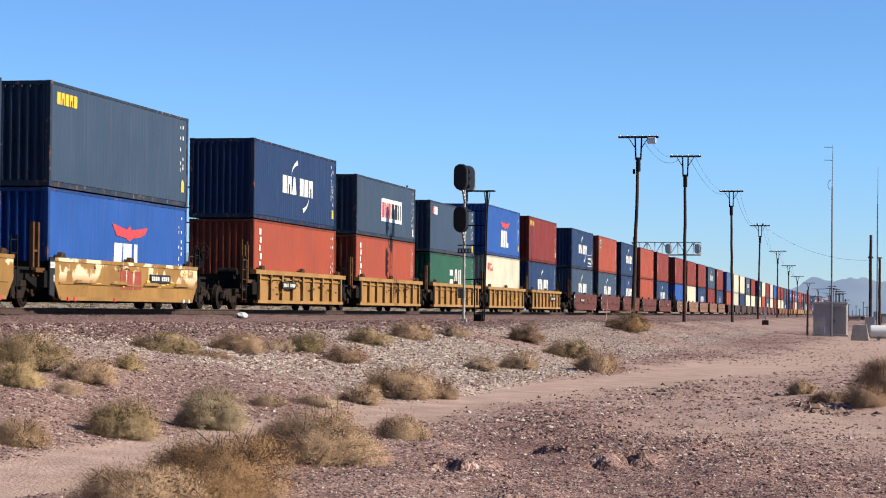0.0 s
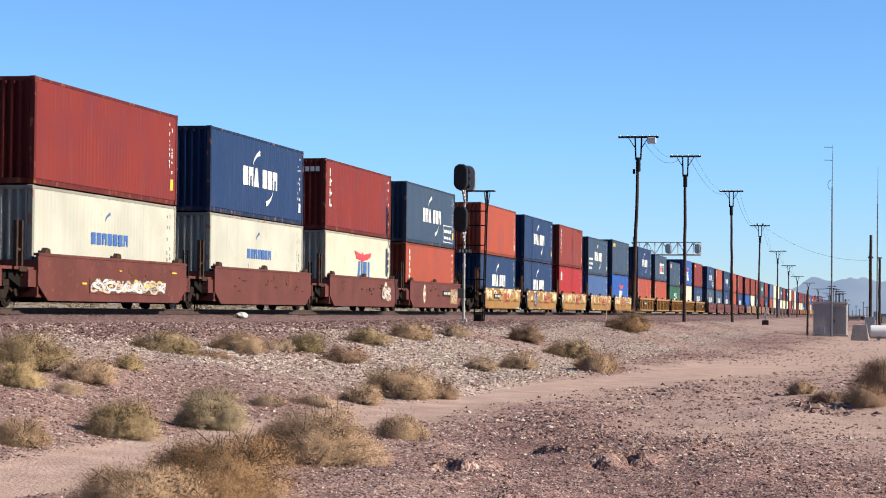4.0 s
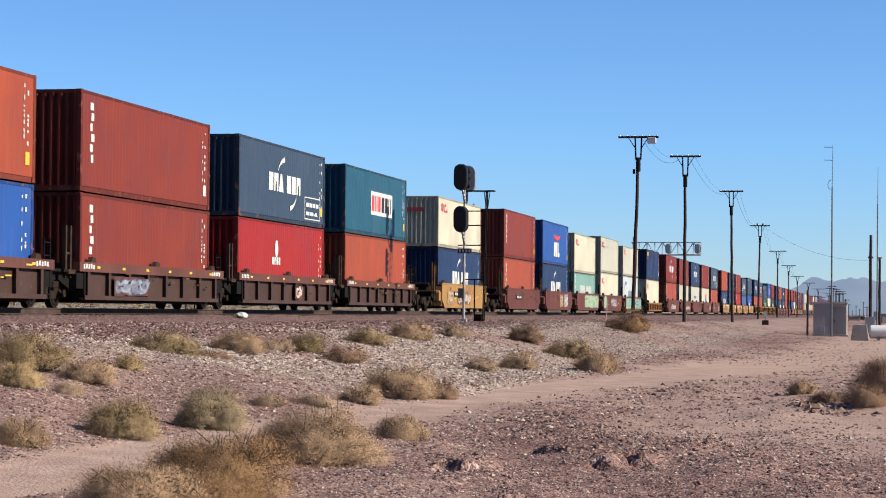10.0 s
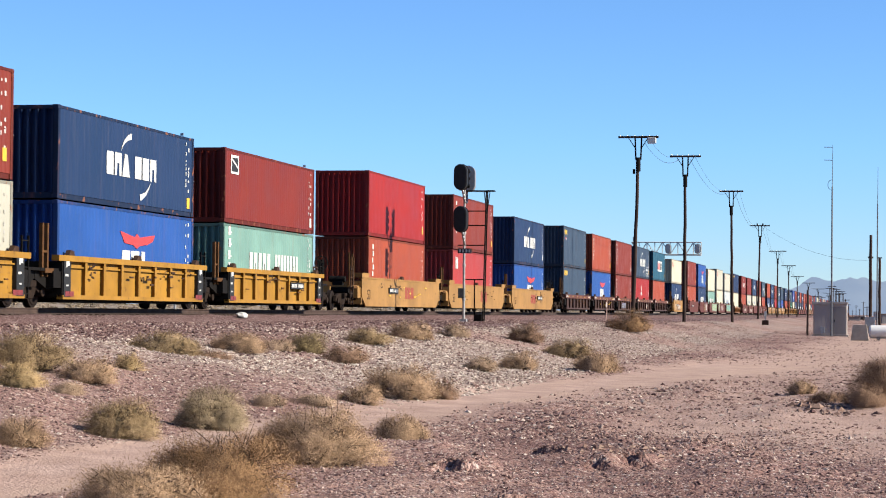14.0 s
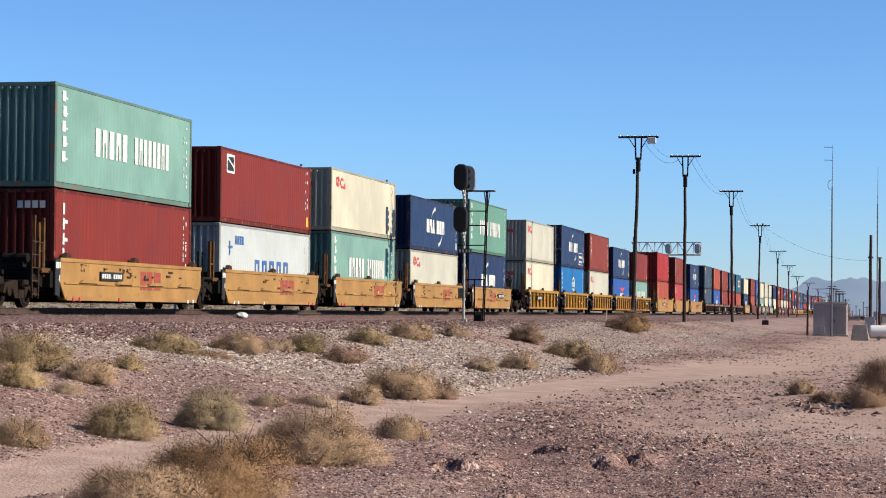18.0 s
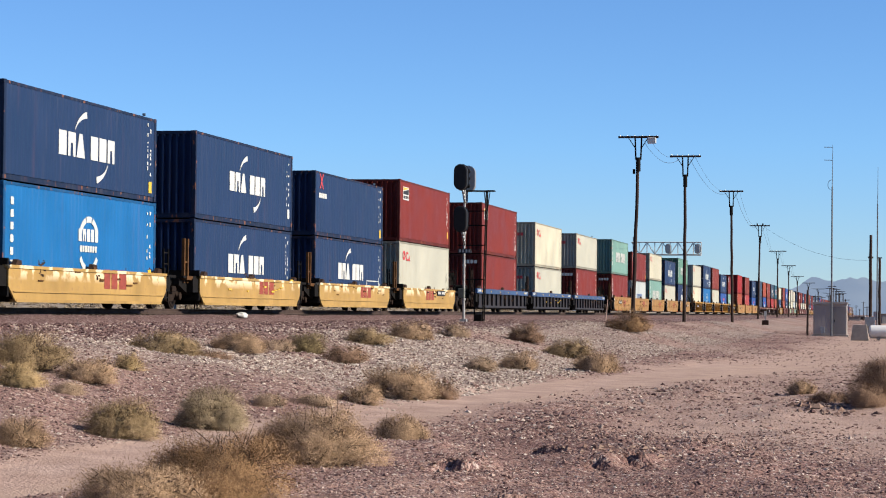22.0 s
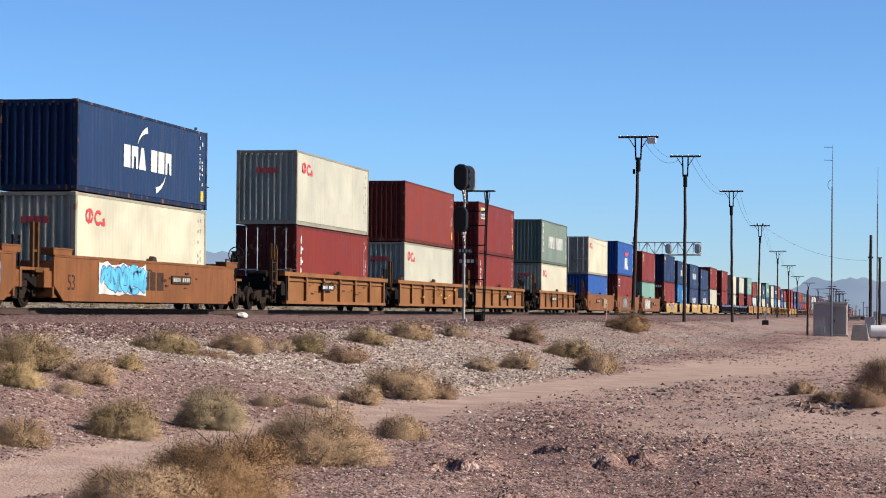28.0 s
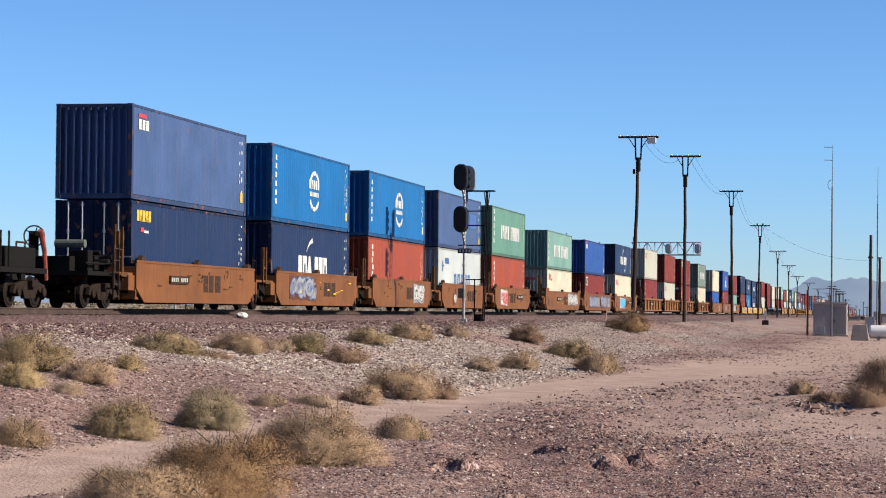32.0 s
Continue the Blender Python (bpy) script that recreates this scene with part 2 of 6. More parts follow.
def rut_mask(x, y):
    """Pale wheel lines along the road."""
    mid = np.interp(y, ROAD_Y, ROAD_X)
    off = x - mid + 0.35 * rough_a(y * 0.05, y * 0 + 9)
    lines = sum(np.exp(-((off - c) / 0.22) ** 2) for c in (-0.85, 0.75)) + 0.6 * np.exp(-((off + 2.6) / 0.4) ** 2) + 0.6 * np.exp(-((off - 2.4) / 0.4) ** 2)
    return np.clip(lines * (0.55 + rough_b(y * 0.3, x * 0.8)), 0, 1) * road_mask(x, y)


a = ground_mesh.attributes.new("rut", "FLOAT", "POINT")
a.data.foreach_set("value", rut_mask(GX, GY).reshape(-1))
spill = np.clip((-13.6 - GX + 2.5 * rough_a(GX * 0.35, GY * 0.12)) / 2.0, 0, 1) * np.where(GX > -40, 1, 0)
a = ground_mesh.attributes.new("spill", "FLOAT", "POINT")          # crushed stone run down from the track bed
a.data.foreach_set("value", spill.reshape(-1))
a = ground_mesh.attributes.new("pale", "FLOAT", "POINT")
a.data.foreach_set("value", pale_mask(GX, GY).reshape(-1))


beyond = np.clip((-32.0 - GX) / 2.0, 0, 1)          # pale dry flat past the second track
a = ground_mesh.attributes.new("beyond", "FLOAT", "POINT")
a.data.foreach_set("value", beyond.reshape(-1))


def ground_material():
    mat, nt, b = material("desert_soil", 0.95, 0, 0.1)
    big = noise_node(nt, 0.35, 6)
    fine = noise_node(nt, 9.0, 10)
    grit = noise_node(nt, 38.0, 6)
    soil = mix(nt, ramp(nt, big, ((0.35, grey(0.0)), (0.65, grey(1.0)))), (0.25, 0.147, 0.113), (0.335, 0.207, 0.158))
    # small stones pressed into the soil, each cell its own tone
    cells = []
    for size in (17.0, 34.0):
        vor = nt.nodes.new("ShaderNodeTexVoronoi")
        vor.inputs["Scale"].default_value = size
        nt.links.new(nt.nodes.new("ShaderNodeTexCoord").outputs["Object"], vor.inputs["Vector"])
        sep = nt.nodes.new("ShaderNodeSeparateColor")
        nt.links.new(vor.outputs["Color"], sep.inputs[0])
        cells.append((vor.outputs["Distance"], sep.outputs[0], sep.outputs[1]))
    TONES = ((0.0, (0.07, 0.036, 0.035)), (0.3, (0.165, 0.092, 0.085)), (0.65, (0.29, 0.178, 0.15)), (0.9, (0.42, 0.30, 0.25)), (1.0, (0.64, 0.53, 0.46)))
    stone = mix(nt, ramp(nt, cells[0][2], ((0.45, grey(0.0)), (0.55, grey(1.0)))), ramp(nt, cells[1][1], TONES), ramp(nt, cells[0][1], TONES))
    cover = ramp(nt, fine, ((0.36, grey(0.35)), (0.58, grey(0.95))))
    col = mix(nt, cover, soil, stone)
    patch = noise_node(nt, 0.16, 7, (1.0, 0.35, 1))
    col = mix(nt, ramp(nt, patch, ((0.47, grey(0.0)), (0.63, grey(0.6)))), col, (0.42, 0.312, 0.252))
    col = mix(nt, ramp(nt, patch, ((0.30, grey(0.65)), (0.46, grey(0.0)))), col, (0.115, 0.062, 0.056))
    at = nt.nodes.new("ShaderNodeAttribute")
    at.attribute_name = "pale"
    pale = mix(nt, ramp(nt, grit, ((0.35, grey(0.0)), (0.6, grey(1.0)))), (0.13, 0.085, 0.072), (0.40, 0.31, 0.25))
    pale = mix(nt, 0.65, pale, ramp(nt, cells[0][1], ((0.0, (0.10, 0.066, 0.058)), (0.4, (0.21, 0.152, 0.127)), (0.75, (0.37, 0.295, 0.247)), (1.0, (0.60, 0.52, 0.45)))))
    col = mix(nt, at.outputs["Fac"], col, pale)
    at = nt.nodes.new("ShaderNodeAttribute")
    at.attribute_name = "spill"
    crushed = ramp(nt, cells[0][1], ((0.0, (0.06, 0.030, 0.031)), (0.45, (0.13, 0.072, 0.070)), (0.8, (0.24, 0.155, 0.14)), (1.0, (0.46, 0.37, 0.33))))
    col = mix(nt, at.outputs["Fac"], col, crushed)
    at = nt.nodes.new("ShaderNodeAttribute")
    at.attribute_name = "road"
    far_at = nt.nodes.new("ShaderNodeAttribute")
    far_at.attribute_name = "beyond"
    flat_soil = ramp(nt, noise_node(nt, 0.55, 10), ((0.38, (0.10, 0.08, 0.055)), (0.5, (0.30, 0.24, 0.175)), (0.62, (0.46, 0.38, 0.29))))
    col = mix(nt, far_at.outputs["Fac"], col, flat_soil)
    ruts = noise_node(nt, 1.3, 6)
    dust = mix(nt, ramp(nt, ruts, ((0.35, grey(0.0)), (0.65, grey(1.0)))), (0.38, 0.262, 0.203), (0.50, 0.36, 0.285))
    mx = nt.nodes.new("ShaderNodeMath")
    mx.operation = "MULTIPLY"
    nt.links.new(at.outputs["Fac"], mx.inputs[0])
    nt.links.new(ramp(nt, fine, ((0.3, grey(1.0)), (0.7, grey(0.7)))), mx.inputs[1])
    col = mix(nt, mx.outputs[0], col, dust)
    at = nt.nodes.new("ShaderNodeAttribute")
    at.attribute_name = "rut"
    col = mix(nt, at.outputs["Fac"], col, (0.44, 0.315, 0.24))
    col = mix(nt, 1.0, col, (0.685, 0.685, 0.715), "MULTIPLY")
    nt.links.new(col, b.inputs["Base Color"])
    rise = mix(nt, 0.5, ramp(nt, cells[0][0], ((0.0, grey(1.0)), (0.7, grey(0.0)))), ramp(nt, cells[1][0], ((0.0, grey(0.6)), (0.7, grey(0.0)))))
    flat = nt.nodes.new("ShaderNodeMath")
    flat.operation = "MULTIPLY_ADD"
    nt.links.new(mx.outputs[0], flat.inputs[0])
    flat.inputs[1].default_value, flat.inputs[2].default_value = -0.7, 1.0
    rise = mix(nt, 1.0, rise, flat.outputs[0], "MULTIPLY")
    bump(nt, b, mix(nt, 0.3, rise, grit), 1.0, 0.05)
    return mat


SOIL = ground_material()
ground = put("ground", ground_mesh, SOIL)
tagged(ground, "dry purplish-brown desert soil with gravel and a dirt road", "ground", kind="structure")

# ---- paints ----
COL = dict(
    N=(0.021, 0.053, 0.145), S=(0.055, 0.092, 0.15), A=(0.030, 0.118, 0.44), R=(0.268, 0.034, 0.023), M=(0.29, 0.047, 0.029), O=(0.455, 0.088, 0.042),
    B=(0.45, 0.028, 0.026), P=(0.52, 0.065, 0.062), W=(0.80, 0.75, 0.575), G=(0.675, 0.66, 0.545), T=(0.25, 0.46, 0.395), V=(0.165, 0.37, 0.285),
    D=(0.03, 0.13, 0.075), L=(0.012, 0.19, 0.52), F=(0.085, 0.15, 0.335), Q=(0.025, 0.13, 0.21), E=(0.24, 0.31, 0.26), K=(0.68, 0.73, 0.72),
    C=(0.075, 0.15, 0.34), Y=(0.018, 0.042, 0.125), H=(0.40, 0.42, 0.40))
NAMES = dict(N="navy blue", S="slate blue", A="bright blue", R="brown-red", M="rust-red", O="orange-red", B="bright red", P="pinkish red", W="cream", G="off-white",
             T="pale teal", V="green", D="dark green", L="azure blue", F="faded blue", Q="petrol blue", E="faded grey-green", K="chalk white", C="mid blue", Y="dark navy", H="grey")
BOX_PAINT = {k: paint("container_" + NAMES[k].replace(" ", "_").replace("-", "_"), scaled(c, 0.66), 0.5, 0.34 + 0.16 * (k in "WEFHT"), rust_amount=0.15 + 0.3 * (k in "WGFTEV")) for k, c in COL.items()}
# darker worn coat for edges; also puts shade on rear-facing doors
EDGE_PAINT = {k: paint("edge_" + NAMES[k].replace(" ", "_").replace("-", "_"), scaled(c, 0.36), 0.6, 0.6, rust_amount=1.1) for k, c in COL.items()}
WHITE = plain("white_paint", (0.70, 0.70, 0.66), 0.5, 0, 0.08)
RED_INK = plain("red_paint", (0.62, 0.05, 0.05), 0.5, 0, 0.1)
YELLOW_INK = plain("yellow_paint", (0.80, 0.50, 0.04), 0.5, 0, 0.1)
BLUE_INK = plain("blue_paint", (0.05, 0.13, 0.36), 0.5, 0, 0.1)
BLACK_INK = plain("black_paint", (0.03, 0.03, 0.03), 0.5, 0, 0.2)
STEEL_RUSTY = plain("rusty_cast_steel", (0.024, 0.0145, 0.010), 0.85, 0.0, 0.45)
STEEL_DARK = plain("dark_oiled_steel", (0.0075, 0.0062, 0.0056), 0.85, 0.0, 0.3)
STEEL_BROWN = plain("rusty_steel", (0.055, 0.030, 0.020), 0.8, 0.0, 0.35)
GALV = plain("galvanised_steel", (0.45, 0.46, 0.47), 0.45, 0.6, 0.15)
RAIL_STEEL = plain("rail_steel", (0.075, 0.050, 0.042), 0.75, 0.0, 0.3, 2.0)
TIE_WOOD = plain("creosoted_wood", (0.07, 0.05, 0.04), 0.9, 0, 0.3, 3.0)
POLE_WOOD = plain("weathered_pole_wood", (0.055, 0.037, 0.032), 0.9, 0, 0.3, 2.0)
WELL = dict(
    yellow=worn("well_yellow", (0.315, 0.172, 0.056), (0.26, 0.142, 0.055), (0.07, 0.035, 0.02)), peeled=worn("well_peeled_yellow", (0.27, 0.145, 0.042), (0.20, 0.10, 0.035), (0.08, 0.035, 0.02), (0.46, 0.36, 0.24)),
    pale=worn("well_pale_yellow", (0.39, 0.245, 0.080), (0.34, 0.195, 0.07), (0.26, 0.15, 0.07), (0.55, 0.45, 0.30)), bright=worn("well_bright_yellow", (0.33, 0.170, 0.025), (0.25, 0.12, 0.025), (0.08, 0.04, 0.02)), brown=worn("well_red_brown", (0.115, 0.034, 0.025), (0.075, 0.026, 0.02), (0.20, 0.11, 0.07)),
    dark=worn("well_dark_brown", (0.062, 0.033, 0.026), (0.045, 0.024, 0.02), (0.13, 0.08, 0.06)), rust=worn("well_rusty_orange", (0.19, 0.072, 0.024), (0.085, 0.034, 0.018), (0.05, 0.025, 0.016)),
    navy=worn("well_navy", (0.025, 0.025, 0.031), (0.066, 0.040, 0.028), (0.12, 0.075, 0.055)), tan=worn("well_tan", (0.21, 0.115, 0.072), (0.15, 0.08, 0.05), (0.07, 0.04, 0.03)),
    orange=worn("well_orange", (0.235, 0.10, 0.034), (0.13, 0.055, 0.025), (0.06, 0.03, 0.018)))

# ---- containers ----
CL, CW, CH = 12.192, 2.438, 2.896
HW, HL = CW / 2, CL / 2


def wave(n, a, b, depth):
    """A row of trapezoid folds between a and b: (place, depth)."""
    out, p = [], (b - a) / n
    for i in range(n):
        s = a + i * p
        out += [(s, 0.0), (s + 0.36 * p, 0.0), (s + 0.5 * p, depth), (s + 0.86 * p, depth)]
    return out + [(b, 0.0)]


def make_side(CH):
    s = Shape()
    w = wave(42, -HL + 0.14, HL - 0.14, 0.007)
    for (y0, d0), (y1, d1) in zip(w, w[1:]):
        s.poly([(HW - 0.012 - d0, y0, 0.15), (HW - 0.012 - d1, y1, 0.15), (HW - 0.012 - d1, y1, CH - 0.08), (HW - 0.012 - d0, y0, CH - 0.08)])
    return s.mesh("side_panel")


def make_end(CH):
    s = Shape()
    n, w = 9, []
    p = (2 * HW - 0.26) / n
    for i in range(n):
        a = -HW + 0.13 + i * p
        w += [(a, 0.125), (a + 0.52 * p, 0.125), (a + 0.64 * p, 0.0), (a + 0.86 * p, 0.0)]
    w.append((HW - 0.13, 0.125))
    for (x0, d0), (x1, d1) in zip(w, w[1:]):
        s.poly([(x0, -HL + 0.015 + d0, 0.16), (x1, -HL + 0.015 + d1, 0.16), (x1, -HL + 0.015 + d1, CH - 0.1), (x0, -HL + 0.015 + d0, CH - 0.1)])
    return s.mesh("end_wall")


def make_frame(CH):
    s = Shape()
    for sx in (-1, 1):
        for sy in (-1, 1):
            x, y = sx * HW, sy * HL
            s.box(min(x, x - sx * 0.14), max(x, x - sx * 0.14), min(y, y - sy * 0.15), max(y, y - sy * 0.15), 0.11, CH - 0.11)
        x = sx * (HW - 0.035)
        s.box(min(x, x - sx * 0.07), max(x, x - sx * 0.07), -HL + 0.17, HL - 0.17, 0.0, 0.15)
        x = sx * (HW - 0.003)
        s.box(min(x, x - sx * 0.06), max(x, x - sx * 0.06), -HL + 0.17, HL - 0.17, CH - 0.09, CH - 0.012)
    for sy in (-1, 1):
        y = sy * (HL - 0.003)
        s.box(-HW + 0.17, HW - 0.17, min(y, y - sy * 0.07), max(y, y - sy * 0.07), 0.0, 0.16)
        s.box(-HW + 0.17, HW - 0.17, min(y, y - sy * 0.07), max(y, y - sy * 0.07), CH - 0.12, CH - 0.012)
    return s.mesh("frame")


def make_roof(CH):
    s = Shape()
    w = wave(40, -HL + 0.1, HL - 0.1, 0.02)
    for (y0, d0), (y1, d1) in zip(w, w[1:]):
        s.poly([(-HW + 0.05, y0, CH - 0.02 - d0), (HW - 0.05, y0, CH - 0.02 - d0), (HW - 0.05, y1, CH - 0.02 - d1), (-HW + 0.05, y1, CH - 0.02 - d1)])
    return s.mesh("roof")


def make_door(CH):
    s = Shape()
    s.box(0.012, HW - 0.145, HL - 0.06, HL - 0.02, 0.17, CH - 0.13)
    for z in (0.3, 0.88, 1.46, 2.04):
        s.box(0.08, HW - 0.2, HL - 0.021, HL - 0.005, z, z + 0.38)
    return s.mesh("door")


def make_lock(CH):
    s = Shape()
    s.rod((0, HL + 0.01, 0.12), (0, HL + 0.01, CH - 0.06), 0.024, sides=6)
    for z in (0.2, 1.1, 1.9, 2.7):
        s.box(-0.05, 0.05, HL - 0.01, HL + 0.02, z, z + 0.09)
    s.box(-0.02, 0.42, HL + 0.02, HL + 0.045, 1.15, 1.19)
    return s.mesh("lock_rod")


TALL, LOW = CH, 2.591
BOX = {h: [f(h) for f in (make_side, make_end, make_frame, make_roof, make_door, make_lock)] for h in (TALL, LOW)}
FLOOR = Shape().box(-HW + 0.08, HW - 0.08, -HL + 0.08, HL - 0.08, 0.10, 0.14).mesh("underfloor")
CASTING = bevelled(Shape().box(-0.09, 0.09, -0.09, 0.09, -0.06, 0.06).mesh("corner_casting"), 0.012, 1)
HALF_TURN = pose(0, 0, 0, 0, 0, 180)

# markings: plain shapes in (y, z) of the container's side


def bar(y, z, w, h, slant=0.0):
    return [(y, z), (y + w, z), (y + w + slant, z + h), (y + slant, z + h)]


def arc(cy, cz, ry, rz, a0, a1, w0, w1, n=8):
    out, inner = [], []
    for i in range(n + 1):
        a = radians(a0 + (a1 - a0) * i / n)
        w = (w0 + (w1 - w0) * i / n) / 2
        out.append((cy + (ry + w) * math.cos(a), cz + (rz + w) * math.sin(a)))
        inner.append((cy + (ry - w) * math.cos(a), cz + (rz - w) * math.sin(a)))
    return out + inner[::-1]


def strip(polys, arc_like):
    s = Shape()
    for p in polys:
        if p in arc_like:
            k = len(p) // 2
            for i in range(k - 1):
                q = [p[i], p[i + 1], p[-2 - i], p[-1 - i]]
                s.poly([(HW + 0.002, y, z) for y, z in reversed(q)])
        else:
            s.poly([(HW + 0.002, y, z) for y, z in p])
    return s


def blocks(y, z, count, w, h, gap, holes=(), slant=0.0):
    """A row of solid block marks, some notched or tapered."""
    out = []
    for i in range(count):
        a = y + i * (w + gap)
        if i in holes:
            out.append([(a, z), (a + w * 0.3, z), (a + w * 0.36, z + h * 0.55), (a + w * 0.64, z + h * 0.55), (a + w * 0.7, z), (a + w, z), (a + w, z + h), (a, z + h)])
        elif i % 3 == 2 and w > 0.4:
            out.append([(a - 0.04, z), (a + w + 0.04, z), (a + w * 0.7, z + h), (a + w * 0.3, z + h)])
        else:
            out.append(bar(a, z, w, h, slant))
    return out


LOGO = {}


def logo(key, mat, polys, arcs=()):
    s = strip(list(polys) + list(arcs), list(arcs))
    lift = 0.002 * len(LOGO.get(key, ()))          # later coats lie on the earlier ones
    s.v = [(x + lift, y, z) for x, y, z in s.v]
    # orient every face outwards
    for i, f in enumerate(s.f):
        p = [Vector(s.v[k]) for k in f]
        if sum(((p[j] - p[0]).cross(p[j + 1] - p[0]).x for j in range(1, len(p) - 1))) < 0:
            s.f[i] = tuple(reversed(f))
    LOGO.setdefault(key, []).append((s.mesh("logo"), mat))


ring = [arc(0.3, 1.62, 1.35, 0.78, 160, 105, 0.02, 0.20), arc(0.45, 1.32, 1.35, 0.78, -20, -75, 0.02, 0.20)]
logo("cma", WHITE, blocks(-2.2, 1.12, 3, 0.58, 0.68, 0.12, (1,)) + blocks(0.3, 1.12, 3, 0.58, 0.68, 0.12, (2,)), ring)
logo("cmaeco", WHITE, blocks(-2.2, 1.12, 3, 0.58, 0.68, 0.12, (1,)) + blocks(0.3, 1.12, 3, 0.58, 0.68, 0.12, (2,))
     + blocks(3.2, 0.75, 4, 0.4, 0.16, 0.1) + blocks(3.2, 0.42, 3, 0.5, 0.14, 0.12) + [bar(2.95, 1.1, 2.4, 0.04), bar(2.95, 0.25, 2.4, 0.04), bar(2.95, 0.25, 0.05, 0.89), bar(5.3, 0.25, 0.05, 0.89)], ring)
logo("cmalines", WHITE, blocks(-2.2, 1.12, 3, 0.58, 0.68, 0.12, (1,)) + blocks(0.3, 1.12, 3, 0.58, 0.68, 0.12, (2,))
     + blocks(-5.45, 1.10, 5, 0.36, 0.18, 0.06) + blocks(-5.45, 0.75, 6, 0.30, 0.17, 0.06) + blocks(-5.45, 0.40, 3, 0.40, 0.17, 0.12), ring)
logo("cmalow", WHITE, blocks(-2.2, 1.08, 3, 0.58, 0.66, 0.12, (1,)) + blocks(0.3, 1.08, 3, 0.58, 0.66, 0.12, (2,)), ring[:1])
logo("cmablue", BLUE_INK, blocks(-1.6, 1.45, 7, 0.36, 0.34, 0.1, (2, 6)), [arc(0.2, 2.0, 0.7, 0.4, 160, 110, 0.02, 0.1)])
logo("cmabox", WHITE, [bar(-1.3, 0.95, 4.3, 1.05)])
logo("cmabox", RED_INK, [bar(*q) for q in ((-1.15, 1.12, 0.5, 0.7), (-0.52, 1.12, 0.2, 0.7), (-0.22, 1.12, 0.2, 0.7), (0.1, 1.12, 0.5, 0.7))])
logo("cmabox", BLACK_INK, [bar(*q) for q in ((0.8, 1.12, 0.55, 0.7), (1.5, 1.12, 0.55, 0.7), (2.2, 1.12, 0.18, 0.7), (2.6, 1.12, 0.18, 0.7))])
logo("apl", WHITE, [bar(-0.9, 0.55, 0.7, 1.0, 0.12), bar(0.0, 0.55, 0.75, 1.0, 0.0), bar(0.95, 0.55, 0.32, 1.0), bar(1.27, 0.55, 0.5, 0.3)])
EAGLE = [(-1.0, 2.45), (0.3, 2.3), (0.5, 2.42), (0.75, 2.3), (2.2, 2.42), (2.0, 2.22), (1.5, 2.1), (0.8, 2.05), (0.5, 1.95), (0.2, 2.05), (-0.6, 2.1)]
logo("apl", RED_INK, [[(y, z - 0.33) for y, z in EAGLE]])
logo("aplblue", BLUE_INK, [bar(-0.4, 1.0, 0.32, 0.75, 0.2), bar(0.25, 1.0, 0.28, 0.75), bar(0.7, 1.0, 0.6, 0.75), bar(1.55, 1.0, 0.3, 0.75)])
logo("aplblue", RED_INK, [[(y, z - 0.25) for y, z in EAGLE]])
logo("aplsmall", WHITE, blocks(-5.5, 2.15, 3, 0.26, 0.32, 0.08))
logo("aplsmall", RED_INK, [bar(-5.5, 2.52, 0.7, 0.12)])
ROUND = [arc(-4.98, 2.25, 0.27, 0.18, 0, 350, 0.10, 0.10, 8), arc(-4.25, 2.22, 0.27, 0.18, 40, 320, 0.10, 0.10, 8)]
logo("oocl", RED_INK, [bar(-5.05, 2.12, 0.14, 0.26, 0.05), bar(-3.98, 2.0, 0.30, 0.11), bar(-3.86, 2.11, 0.14, 0.12)], ROUND)
logo("china", WHITE, blocks(-2.9, 1.05, 5, 0.38, 0.82, 0.20, (1, 3)) + blocks(0.5, 1.05, 8, 0.28, 0.82, 0.14, (1, 6))
     + [bar(-5.55 + 0.06 * (i % 2), 2.4 - 0.42 * i, 0.26, 0.3) for i in range(5)] + [bar(-5.5, 2.47 - 0.42 * i, 0.36, 0.05) for i in range(5)])
logo("chinasmall", WHITE, blocks(-1.4, 1.15, 5, 0.24, 0.55, 0.1, (1,)) + blocks(0.6, 1.15, 7, 0.22, 0.55, 0.09, (1, 5)) + [bar(-5.4, 2.2, 0.24, 0.36), bar(-5.4, 1.7, 0.24, 0.36)])
logo("cosco", BLUE_INK, [q for y in (-1.7, -0.72, 0.26, 1.24, 2.22) for q in (bar(y, 0.95, 0.17, 0.66), bar(y + 0.42, 0.95, 0.17, 0.66), bar(y + 0.17, 0.95, 0.25, 0.14), bar(y + 0.17, 1.47, 0.25, 0.14))]
     + [bar(-5.0, 1.95, 0.5, 0.08), bar(-4.9, 1.7, 0.1, 0.5)] + blocks(-4.2, 2.1, 4, 0.2, 0.3, 0.08))
globe = [arc(0.2, 1.42, 0.78, 0.72, a, b, 0.17, 0.17, 6) for a, b in ((32, 70), (75, 105), (110, 148), (212, 250), (255, 285), (290, 328))]
logo("globe", WHITE, blocks(-0.62, 1.5, 5, 0.24, 0.36, 0.09, (1,)) + blocks(-0.5, 1.2, 7, 0.14, 0.18, 0.06), globe)
logo("globe", WHITE, [bar(-5.6, 2.3 - 0.33 * i, 0.2, 0.2) for i in range(6)])
logo("triton", WHITE, [bar(-5.35 + 0.08 * (i % 2), 2.35 - 0.3 * i, 0.26 - 0.04 * (i % 3), 0.22) for i in range(6)])
logo("tex", WHITE, [bar(-5.45, 2.2 - 0.42 * i, 0.14, 0.32) for i in range(4)] + [bar(-5.45, 1.95 - 0.5 * i, 0.36, 0.1) for i in range(3)])
